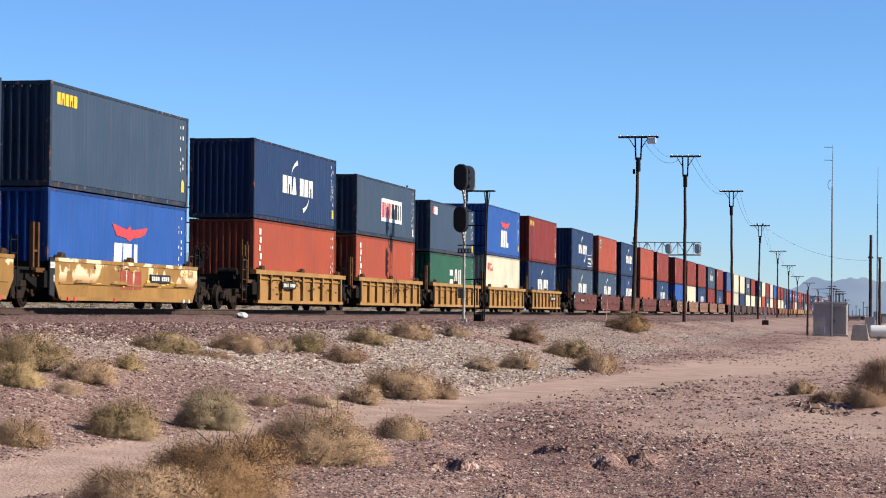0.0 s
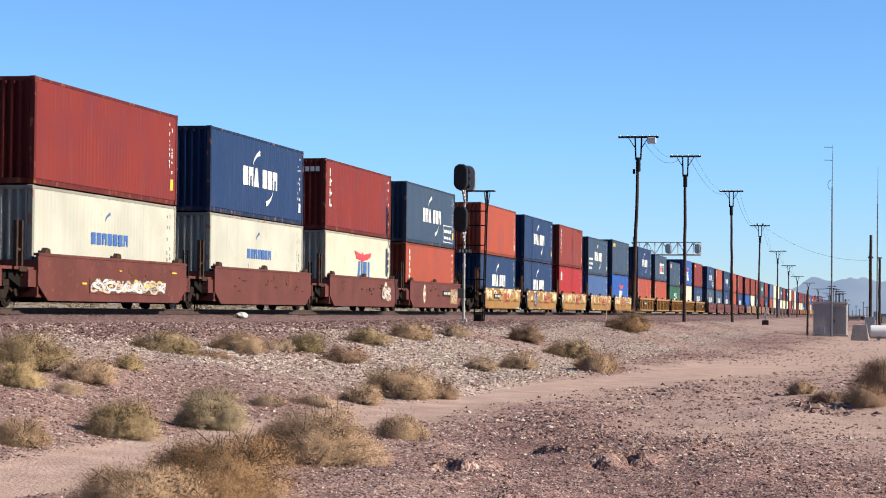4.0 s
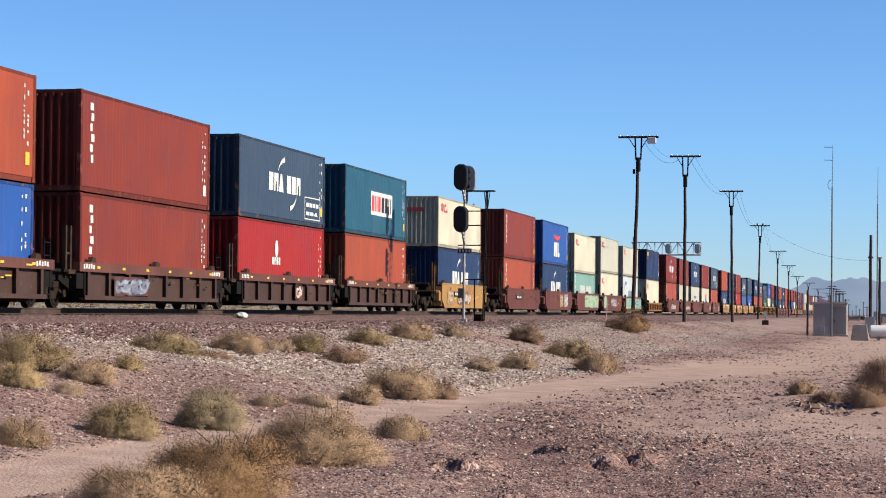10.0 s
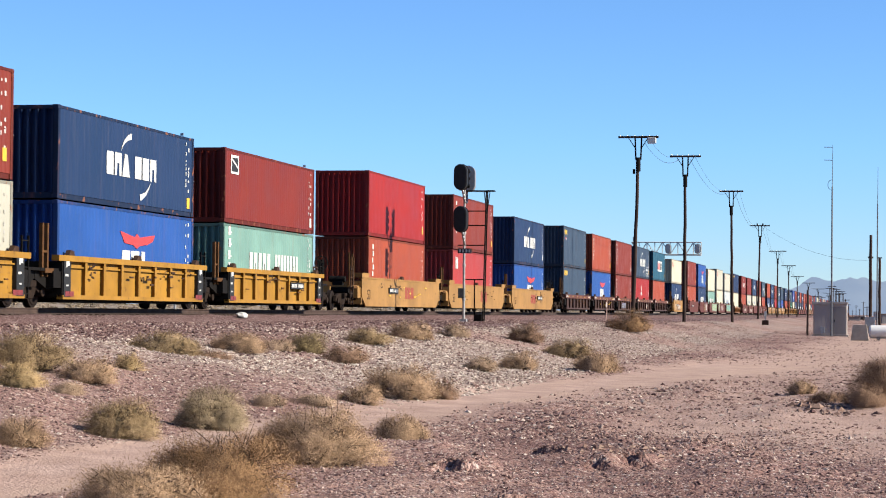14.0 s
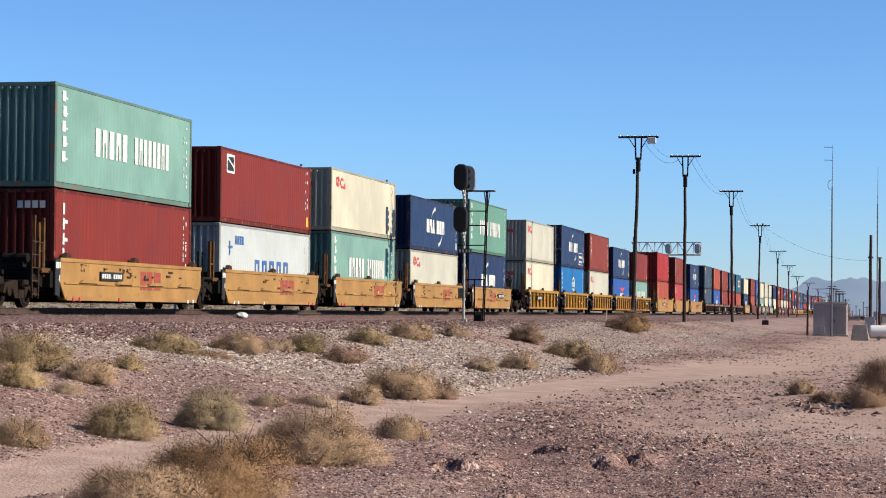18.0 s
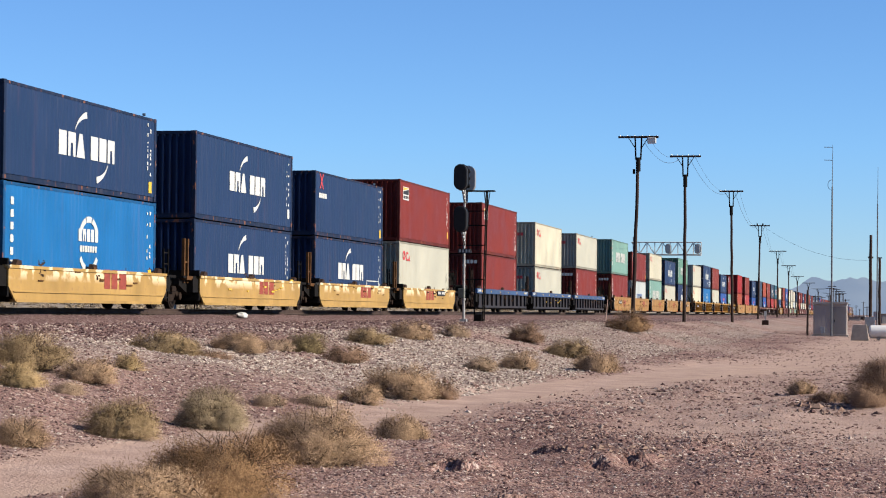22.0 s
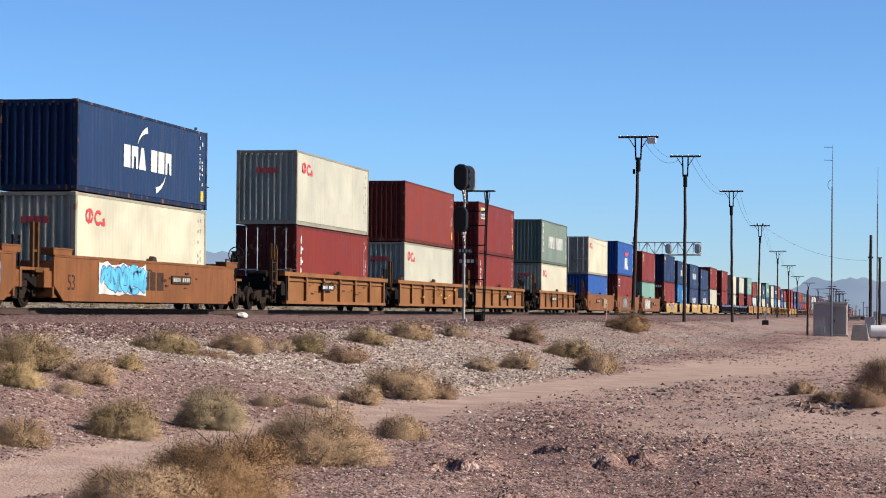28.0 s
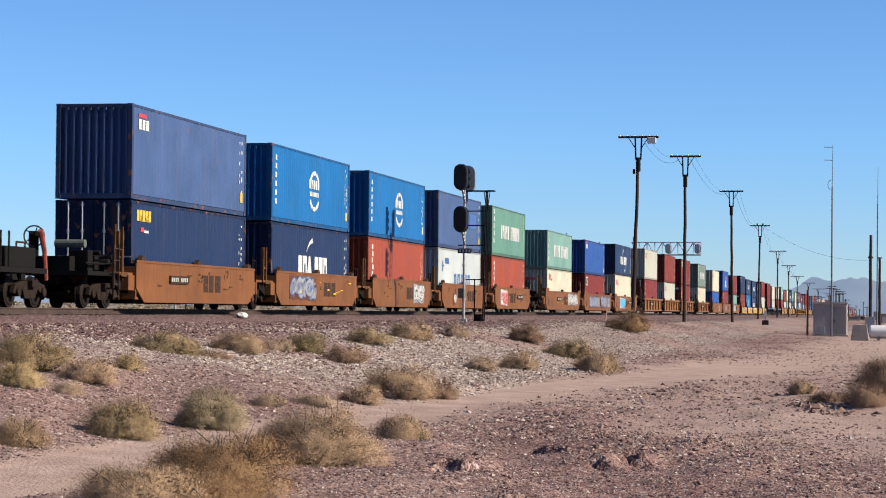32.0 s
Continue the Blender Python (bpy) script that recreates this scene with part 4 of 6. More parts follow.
def graffiti(parent, seed, y0, y1, z0, z1, cols):
    """Bulging round painted forms: a pale halo, dark outlines and filled strokes."""
    rr = random.Random(seed)
    halo, dark, fills = Shape(), Shape(), [Shape(), Shape()]
    y, h, n = y0, z1 - z0, 0
    k = max(6, int((y1 - y0) * 3))          # a wavy cloud of paint behind the tangle
    low = [(y0 + (y1 - y0) * i / k, z0 + h * rr.uniform(0.0, 0.10)) for i in range(k + 1)]
    high = [(q, z1 - h * rr.uniform(0.0, 0.14)) for q, _ in low]
    for i in range(k):
        halo.poly([(OUT + 0.019, *p) for p in (low[i], low[i + 1], high[i + 1], high[i])])
    while y < y1 - 0.5:
        w = min(rr.uniform(0.7, 1.3), y1 - y - 0.1)
        for q in range(rr.choice((2, 2, 3))):
            lift = rr.uniform(0.0, 0.25)
            pts = swirl(rr.randint(0, 3), y + 0.1, z0 + (0.10 + lift) * h, w, rr.uniform(0.5, 0.78 - lift) * h, 0.5 * rr.uniform(-1, 1))
            stroke(dark, pts, min(0.13, 0.13 * h), OUT + 0.021 + 0.002 * q)
            stroke(fills[(n + q) % 2], pts, min(0.095, 0.09 * h), OUT + 0.022 + 0.002 * q)
        n += 1
        y += w * 0.42
    for shape, col in zip([halo, dark] + fills, cols):
        if shape.f:
            part("graffiti", shape.mesh("graffiti"), INK[col], parent, "painted graffiti")["kind"] = "stuff"


INK = {k: plain("spray_" + k, c, 0.5, 0, 0.3, 2.5) for k, c in dict(
    cream=(0.52, 0.42, 0.30), white=(0.62, 0.60, 0.57), black=(0.03, 0.03, 0.035), silver=(0.33, 0.33, 0.35), grey=(0.20, 0.20, 0.22), teal=(0.14, 0.40, 0.34), lime=(0.42, 0.50, 0.22),
    navy=(0.06, 0.12, 0.30), sky=(0.10, 0.46, 0.68), red=(0.52, 0.06, 0.05), pink=(0.55, 0.32, 0.28), mint=(0.28, 0.47, 0.30), brown=(0.12, 0.05, 0.035), ochre=(0.42, 0.26, 0.10)).items()}
# halo, outline and two fills
GRAF = dict(teal=("lime", "navy", "teal", "mint"), silver=("brown", "navy", "silver", "grey"), white=("silver", "black", "white", "white"), sky=("white", "navy", "sky", "sky"),
            cream=("ochre", "brown", "cream", "ochre"), redwhite=("white", "white", "red", "red"), mint=("mint", "silver", "mint", "lime"), slate=("brown", "brown", "navy", "cream"), chalk=("brown", "brown", "white", "cream"))

# ---- the train: boxes from the rear end of the consist forwards ----
SPEED = 32.06
TRACK_X = -23.473
# place of each pair's rear end at the start, along the track
START = {
    0: 56.58, 1: 41.04, 2: 25.34, 3: 9.78, 4: -5.76, 5: -25.69, 6: -41.22, 7: -57.0, 8: -72.8, 9: -88.38, 10: -108.14, 11: -127.92,
    12: -143.67, 13: -159.29, 14: -174.8, 15: -190.25, 16: -210.27, 17: -230.26, 18: -246.02, 19: -261.62, 20: -277.25, 21: -293.1,
    22: -314.73, 23: -334.55, 24: -354.12, 25: -375.92, 26: -391.59, 27: -407.02, 28: -422.5, 29: -438.31, 30: -458.1, 31: -473.55,
    32: -489.14, 33: -504.69, 34: -520.09, 35: -542.04, 36: -561.9, 37: -581.6, 38: -604.26, 39: -619.98, 40: -635.73, 41: -651.9,
    42: -667.61, 43: -689.26, 44: -708.98, 45: -728.4, 46: -752.4, 47: -775.9, 48: -795.47, 49: -815.21, 50: -839.01, 51: -858.58,
    52: -878.06, 53: -899.8, 54: -915.6, 55: -931.23, 56: -947.0, 57: -962.62, 58: -987.25}
for n in range(38, 59):
    START[n] += 0.9
place = 56.58
for n in range(1, 66):
    place += 19.95 if n % 5 == 1 else 15.7 + 0.15 * (n < 6)
    START[-n] = place

# number: (upper paint, upper mark, lower paint, lower mark)
LOAD = {
    -20: "M - W -", -19: "S cma W -", -18: "W - N -", -17: "W - G -", -16: "F - O -", -15: "M mark N globe", -14: "S cma R -", -13: "M - N cma",
    -12: "M - W -", -11: "M triton A -", -10: "M triton N cma", -9: "O - O -", -8: "N cma N cma", -7: "O square S cma", -6: "N cmaeco S cma",
    -5: "R yellow N cma", -4: "A apl W oocl", -3: "S duo D za", -2: "S cmabox O triton", -1: "N cma O triton",
    0: "S yellow A apl", 1: "S cmalines C -", 2: "M triton B mark", 3: "N cma N cmalow", 4: "O - N cma", 5: "S cmaeco O triton", 6: "R tex W aplblue",
    7: "N cma G cmablue", 8: "R - G cmablue", 9: "R cma O triton", 10: "Y yellow2 W oocl", 11: "G oocl K cosco", 12: "G oocl W oocl", 13: "W oocl T china",
    14: "A apl N cmalow", 15: "M triton O triton", 16: "W oocl N cmalow", 17: "Q cmabox O -", 18: "S cmaeco B drop", 19: "M triton M triton",
    20: "O triton A apl", 21: "S yellow2 S yellow", 22: "N cma A apl", 23: "M triton P mark", 24: "B - O triton", 25: "R square T china",
    26: "N cma A apl", 27: "M triton G oocl", 28: "N cmaeco L globe", 29: "G oocl W oocl", 30: "V china Y cmalow", 31: "N cma G oocl",
    32: "W oocl T china", 33: "R square K cosco", 34: "T china R tex", 35: "G oocl R tex", 36: "W oocl G oocl", 37: "R lion R tex", 38: "R lion G oocl",
    39: "N cross N cmaeco", 40: "N cma N cmalow", 41: "N cma L globe", 42: "Y yellow2 R tex", 43: "R square T -", 44: "A apl R square",
    45: "W oocl A -", 46: "E china W oocl", 47: "R lion R tex", 48: "M - G oocl", 49: "G oocl R tex", 50: "N cma W oocl", 51: "A aplsmall R square",
    52: "T china W oocl", 53: "V china O triton", 54: "F patch K cosco", 55: "L globe O triton", 56: "L globe Y cmalow", 57: "F aplsmall Y yellow2",
    58: "M triton N cma"}
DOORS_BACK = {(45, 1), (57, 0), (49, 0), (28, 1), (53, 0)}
LOW_LOWER = {-3, 39, 1, 13, 22, 25, 26, 31, 33, 36, 40, 43, 45, 51, 52}
LOW_UPPER = {-3, 39, -2, 11, 16, 25, 26, 29, 31, 32, 33, 35, 41, 50, 51, 52}
dice = random.Random(11)
for n in range(-65, -20):
    LOAD[n] = f"{dice.choice('NSRROOWGNRLA')} {dice.choice(['-', 'cma', '-', 'triton'])} {dice.choice('NSROWGNRWC')} {dice.choice(['-', '-', 'cma', 'oocl'])}"

# cars: first pair, last pair, side form, well length, paint
CARS = [(-65 + 5 * k, -61 + 5 * k, "smooth", 40, ("brown", "tan", "yellow", "rust")[k % 4]) for k in range(9)]
CARS += [(-20, -16, "smooth", 40, "dark"), (-15, -11, "smooth", 40, "tan"), (-10, -6, "smooth", 40, "brown"), (-5, -1, "ribbed", 40, "yellow"),
         (0, 4, "smooth", 40, "peeled"), (5, 9, "plate", 40, "brown"), (10, 10, "shallow", 40, "orange"), (11, 15, "plate", 40, "brown"),
         (16, 16, "plate", 40, "yellow"), (17, 21, "band", 40, "dark"), (22, 24, "plate", 53, "yellow"), (25, 29, "ribbed", 40, "bright"),
         (30, 34, "smooth", 40, "yellow"), (35, 37, "band", 53, "navy"), (38, 42, "low", 40, "pale"), (43, 45, "plate", 53, "rust"),
         (46, 46, "ribbed", 53, "orange"), (47, 49, "ribbed", 53, "orange"), (50, 52, "plate", 53, "rust"), (53, 57, "plate", 40, "rust"), (58, 58, "smooth", 40, "dark")]
# graffiti: pair, paint, from, to along the well, low and high edge
TAGS = [(3, "silver", -3.8, -2.4, 0.3, 1.3), (5, "cream", 3.6, 5.4, 0.35, 1.2), (6, "chalk", 3.0, 4.8, 0.4, 1.15), (8, "chalk", -2.5, 4.2, 0.4, 0.9), (9, "chalk", -3.0, 2.0, 0.4, 1.0), (11, "teal", -6.0, 6.2, 0.3, 1.4),
        (12, "mint", -6.0, -4.4, 0.3, 1.4), (12, "slate", -1.6, 2.4, 0.4, 1.3), (13, "mint", -2.2, 5.8, 0.28, 1.4), (14, "cream", 0.2, 1.6, 0.3, 1.3), (14, "white", 2.3, 4.0, 0.3, 1.35), (16, "cream", -5.0, -3.2, 0.3, 1.1), (16, "chalk", -2.2, 1.4, 0.3, 1.0),
        (18, "chalk", 0.6, 1.6, 0.4, 0.95), (19, "silver", -4.0, -1.0, 0.35, 0.95), (20, "chalk", 0.2, 1.2, 0.4, 0.95),
        (42, "silver", -1.0, 1.4, 0.3, 1.25), (43, "white", -5.9, -1.3, 0.26, 1.45), (44, "silver", -4.6, -1.6, 0.26, 1.45), (45, "cream", 1.4, 3.5, 0.3, 1.2), (50, "sky", -5.0, -0.9, 0.26, 1.4),
        (51, "silver", -5.6, 0.6, 0.26, 1.44), (51, "silver", 1.6, 7.4, 0.26, 1.44), (52, "white", 2.0, 7.0, 0.5, 1.4), (53, "redwhite", -4.6, -2.2, 0.26, 1.4), (54, "chalk", -3.4, -2.6, 0.3, 1.0), (55, "white", 2.2, 4.6, 0.3, 1.35), (56, "silver", -4.5, -0.6, 0.28, 1.35)]
WELL_LABEL = dict(pale="pale yellow", peeled="peeling yellow", yellow="faded yellow", bright="bright yellow", brown="red-brown", dark="dark brown", rust="rusty orange", navy="dark navy", tan="dusty tan", orange="rusty ochre")
FORM_LABEL = dict(shallow="shallow ribbed", low="low-sided", smooth="smooth-sided", plate="plate-sided", ribbed="ribbed", band="ribbed, flat-banded")
rolling = []          # (thing, place along the track at the start, height)


def truck_at(car, y, near=True):
    t = part("truck", TRUCK if near else FAR_TRUCK, STEEL_RUSTY, car, "rust-brown cast truck frame", pose(0, y, 0))
    for d in (-0.89, 0.89):
        for side in (0, 180):
            part("wheel", WHEELS if near else FAR_WHEELS, WHEEL_STEEL, t, "", pose(0, d, 0.42, 0, 0, side))


def well_car(first, last, form, length, coat):
    mid = (START[first] + START[last]) / 2 + HL
    car = empty("well_car", pose(0, 0, 0))
    p, half = WELL[coat], HALF[length]
    tagged(car, f"{WELL_LABEL[coat]} {FORM_LABEL[form]} double-stack well car on the rails", "rail car", "well cars of the train")
    near = last >= -12
    centres = [START[n] + HL - mid for n in range(first, last + 1)]
    for n, c in zip(range(first, last + 1), centres):
        w = part("well", WELLS[length], STEEL_DARK if form != "plate" else p, car, "", pose(0, c, 0))
        for turn in (Matrix(), HALF_TURN):
            part("side_sill", SILLS[form, length][0][1], p, w, "", turn)
            for name, me in SILLS[form, length][1:(2 if not near or turn == HALF_TURN else None)]:
                part(name, me, p, w, "", turn)
        if form == "band":
            for turn in (Matrix(), HALF_TURN):
                part("top_chord", CHORDS[length], CHORD_PAINT[coat], w, "brighter flat top band", turn)
            if near:
                for k in range(6):
                    part("reflector", REFLECTOR, YELLOW_INK, w, "small yellow reflector", pose(0, -half + 1.0 + k * (2 * half - 2) / 5, 0))
        if form in RIBS and near:
            k = round(2 * half / dict(orange=2.5 if length == 53 else 1.5, bright=1.42, yellow=1.42, dark=1.55, navy=1.4)[coat])
            for i in range(k):
                part("rib", RIBS[form], p, w, "", pose(0, -half + 0.3 + i * (2 * half - 0.6) / (k - 1), 0))
        if near:
            for y in (-half + 0.8, 0.1, half - 0.5):
                part("bracket", BRACKET[form], STEEL_BROWN, w, "", pose(0, y, 0))
            part("guide_post", POSTS, POST_PAINT if coat in ("bright", "orange", "yellow", "peeled", "rust", "pale") else STEEL_BROWN, w, "", pose(0, -half - 0.75, 0))
            part("end_ladder", STEPS, STEEL_DARK, w, "", pose(0, half + 0.15, 0))
            part("stencil", PATCHES[n % 4], (YELLOW_INK, POST_PAINT, STEEL_BROWN, POST_PAINT)[n % 4], w, "small stencilled marks")["kind"] = "stuff"
            part("stencil", SCRAWLS[n % 5], STEEL_BROWN if coat not in ("brown", "dark") else POST_PAINT, w, "faded dark stencils")["kind"] = "stuff"
            if form == "plate" and length == 53:
                part("end_hood", HOODS[0], p, w, "", pose(0, -half, 0))
                part("end_hood", HOODS[1], p, w, "", pose(0, half, 0))
            part("underframe", UNDERFRAME[length], STEEL_DARK, w, "dark floor beams under the well")
            if coat == "bright":          # black corner panels with pale lines and a red foot
                for y in (-half + 0.32, half - 0.32):
                    pan = part("corner_panel", CORNER_PANEL, BLACK_INK, w, "black painted corner panel", pose(0, y, 0))
                    for dy, dz, sy, sz in ((-0.04, 0.42, 0.8, 0.9), (0.0, 0.30, 0.6, 0.6), (0.03, 0.06, 0.9, 2.2), (-0.05, 0.62, 0.3, 1.0)):
                        part("panel_mark", PANEL_MARK, WHITE, pan, "", pose(0, dy, dz) @ Matrix.Diagonal((1, sy, sz, 1)))
                    for k in range(2):
                        foot = part("foot_patch", FOOT_PATCH, DARK_RED, pan, "dark red patch", pose(0, (0.34 if y < 0 else -0.34) * k, 0))
            if n in (5, 6):
                disc = part("emblem", EMBLEM, CREAM_INK, w, "pale round emblem", pose(0, 3.9 if n == 6 else -3.0, 0))
                for k in range(4):
                    part("emblem_bar", EMBLEM_BAR, BRICK_INK, disc, "", pose(0, 0.15 * (1 if k % 2 else -1), 0.17 * (1 if k > 1 else -1)))
            if form == "band":
                for y in (-half - 0.15, half - 0.75):
                    for k in range(5):
                        part("chord_mark", CHORD_MARK, WHITE, w, "pale stencilled mark", pose(0, y + 0.19 * k, 0.015 * (k % 2)))
            if form == "smooth":
                pan = part("end_panel", END_PANEL, BLACK_INK, w, "black painted end panel", pose(0, -half, 0))
                part("marking", PANEL_MARKS, WHITE, pan, "pale painted marks")["kind"] = "stuff"
                for y in (-half + 1.0, -half + 1.5, -1.6, half - 1.5, half - 0.95):
                    part("reflector", LOW_REFLECTOR, RED_INK if (y > 0) == (n % 2 > 0) else WHITE, w, "small reflector", pose(0, y, 0))
            if coat in ("yellow", "bright", "rust", "peeled", "pale") and form in ("low", "smooth", "plate"):
                part("fleet_mark", TRIO, FADED_RED if coat != "rust" else STEEL_BROWN, w, "faded red painted mark", pose(0, 1.6 if n not in (first, last) else -0.2 if n == first else 1.2, 0))
            if length == 53 and form == "plate":
                part("size_number", SIZE_NUMBER, STEEL_BROWN, w, "dark stencilled 53", pose(OUT + 0.004, -half + 1.0, 0.50, 90, 0, 90))
            if n in (first, last) and form not in ("band", "shallow"):
                PLAQUE_Y = -2.3 if n == last else 2.5
                part("number_board", PLAQUE, BLACK_INK if coat != "rust" else STEEL_BROWN, w, "dark board with pale marks", pose(0, PLAQUE_Y, 0))
                part("marking", PLAQUE_MARKS, WHITE if coat != "rust" else H_INK, w, "", pose(0, PLAQUE_Y, 0))["kind"] = "stuff"
            for k, (who, col, a, b, lo, hi) in enumerate(TAGS):
                if who == n:
                    graffiti(w, k + 300, a, b, max(lo, 0.36), min(hi, TOPS[form] - 0.08), GRAF[col])
        for turn in (Matrix(), HALF_TURN):
            part("end_sill", END_SILL[length], STEEL_DARK, w, "dark end underframe", turn)
    for a, b in zip(centres, centres[1:]):
        truck_at(car, (a + b) / 2, near)
    front, back = centres[0] + half + (3.0 if first == 58 else 0.0), centres[-1] - half
    truck_at(car, front + 1.65, near)
    truck_at(car, back - 1.65, near)
    if first == 58:          # the long end platform of the last car in sight
        part("end_deck", Shape().box(-1.3, 1.3, front - 3.1, front + 2.2, 0.92, 1.06).mesh("end_deck"), STEEL_DARK, car, "black end platform")
        part("equipment_case", bevelled(Shape().box(-1.0, 1.05, front - 0.1, front + 2.0, 1.06, 1.62).mesh("equipment_case"), 0.03), STEEL_DARK, car, "black equipment case")
        part("brake_lever", Shape().rod((1.12, front + 2.15, 2.1), (1.12, front + 2.45, 1.55), 0.09, 0.07, 8).rod((1.12, front + 2.45, 1.55), (1.12, front + 2.6, 0.75), 0.07, 0.06, 8).mesh("brake_lever"), FADED_RED, car, "red brake lever")
        for y in (-0.9, -0.35):
            part("grab_post", Shape().rod((1.25, front + y, 0.9), (1.25, front + y, 2.0), 0.03, sides=6).mesh("grab_post"), STEEL_DARK, car)
    if last == 57:
        part("reservoir", Shape().rod((0.2, back - 3.3, 1.85), (1.1, back - 3.3, 1.85), 0.12, sides=14).mesh("reservoir"), GREY_TANK, car, "grey air reservoir")
        part("end_deck", Shape().box(-1.3, 1.3, back - 3.6, back + 0.2, 0.95, 1.07).mesh("end_deck"), STEEL_DARK, car)
        part("valve_gear", bevelled(Shape().box(-0.8, 0.6, back - 3.2, back - 2.0, 1.07, 1.5).box(0.3, 0.8, back - 1.7, back - 1.3, 1.07, 1.55).box(0.4, 1.0, back - 2.8, back - 2.4, 1.07, 1.68).rod((0.2, back - 2.2, 1.62), (1.15, back - 2.2, 1.62), 0.07).rod((1.15, back - 3.4, 1.3), (1.15, back - 0.5, 1.3), 0.035).rod((0.1, back - 1.0, 1.5), (1.1, back - 1.0, 1.5), 0.1).mesh("valve_gear"), 0.01, 1), STEEL_DARK, car, "black valve gear")
    if near:
        part("coupler", COUPLER, STEEL_DARK, car, "", pose(0, front + 2.0, 0))
        part("coupler", COUPLER, STEEL_DARK, car, "", pose(0, back - 2.0, 0, 0, 0, 180))
        part("brake_gear", GEAR, STEEL_BROWN, car, "", pose(0, front + 1.3, 0))
        part("brake_wheel", BRAKE, STEEL_DARK, car, "", pose(0.9, front + 2.25, 1.95, 0, 0, -60))
        part("end_ladder", STEPS, STEEL_BROWN, car, "", pose(0, back - 1.6, 0))
        for y, z in ((-0.35, 2.45), (-0.62, 2.25), (-1.0, 2.5)):
            part("grab_post", Shape().box(1.12, 1.19, back + y - 0.035, back + y + 0.035, 0.95, z).mesh("grab_post"), POST_PAINT if coat != "navy" else STEEL_DARK, car)
        part("brake_cylinder", bevelled(Shape().rod((0.35, back - 1.15, 1.34), (1.05, back - 1.15, 1.34), 0.13, sides=14).box(0.5, 0.95, back - 1.3, back - 1.0, 1.08, 1.25).mesh("brake_cylinder"), 0.01, 1), STEEL_DARK, car)
        part("handrail", Shape().rod((1.3, back - 1.32, 1.05), (1.3, back - 1.32, 1.75), 0.022, sides=6).rod((1.3, back - 1.32, 1.75), (1.3, back - 0.75, 1.75), 0.022, sides=6).rod((1.3, back - 0.75, 1.75), (1.3, back - 0.75, 1.05), 0.022, sides=6).mesh("handrail"), STEEL_BROWN, car)
        part("air_hose", Shape().rod((0.45, back - 2.7, 0.85), (0.5, back - 3.0, 0.45), 0.03, sides=6).rod((0.5, back - 3.0, 0.45), (0.45, back - 3.3, 0.6), 0.03, sides=6).mesh("air_hose"), STEEL_DARK, car)
    rolling.append((car, mid, 0.0))


for spec in CARS:
    well_car(*spec)
for n, text in sorted(LOAD.items()):
    u, um, l, lm = text.split()
    for level, c, mark in ((0, l, lm), (1, u, um)):
        tall = LOW if n in (LOW_UPPER if level else LOW_LOWER) else TALL
        base = 0.40 + level * ((LOW if n in LOW_LOWER else TALL) + 0.04)
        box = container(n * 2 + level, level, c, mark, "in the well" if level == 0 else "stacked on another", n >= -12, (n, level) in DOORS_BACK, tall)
        jit = ((n * 7 + level * 3) % 5 - 2) * 0.02
        rolling.append((box, START[n] + HL + jit, base))

# ---- track ----


def make_rail(y0, y1):
    s = Shape()
    prof = [(-0.07, -0.17), (0.07, -0.17), (0.07, -0.155), (0.012, -0.135), (0.012, -0.045), (0.036, -0.03), (0.036, -0.004), (0.03, 0), (-0.03, 0), (-0.036, -0.004), (-0.036, -0.03), (-0.012, -0.045), (-0.012, -0.135), (-0.07, -0.155)]
    n = len(prof)
    s.v = [(x, y0, z) for x, z in prof] + [(x, y1, z) for x, z in prof]
    s.f = [(i, (i + 1) % n, n + (i + 1) % n, n + i) for i in range(n)] + [tuple(range(n))[::-1], tuple(range(n, 2 * n))]
    return s.mesh("rail")


RAIL = make_rail(-250, 4000)
FAR_TRACK = -28.2
for tx in (TRACK_X, FAR_TRACK):
    for g in (-0.755, 0.755):
        tagged(put("rail", RAIL, RAIL_STEEL), "worn brown steel rail on wooden sleepers", "rail", "rails").matrix_basis = pose(tx + g, 0, 0)
BALLAST_PROFILE = [(-31.2, -0.62), (-30.2, -0.21), (-26.2, -0.21), (-25.8, -0.26), (-25.3, -0.2), (-21.75, -0.2), (-21.2, -0.32), (-20.3, -0.62)]
s = Shape()
by = np.concatenate([grade([(-60, 30, 3.0), (30, 150, 0.5), (150, 400, 4.0)]), np.geomspace(400, 4000, 20)])
bx = []
for (x0, z0), (x1, z1) in zip(BALLAST_PROFILE, BALLAST_PROFILE[1:]):
    k = max(2, int((x1 - x0) / 0.25))
    bx += [(x0 + (x1 - x0) * i / k, z0 + (z1 - z0) * i / k) for i in range(k)]
bx.append(BALLAST_PROFILE[-1])
for x, z in bx:
    for y in by:
        s.v.append((x, y, z + 0.05 * float(rough_c(x * 4.1, y * 3.0)) + 0.04 * float(rough_b(x * 1.1, y * 0.8))))
m = len(by)
s.f = [(i * m + j, (i + 1) * m + j, (i + 1) * m + j + 1, i * m + j + 1) for i in range(len(bx) - 1) for j in range(m - 1)]


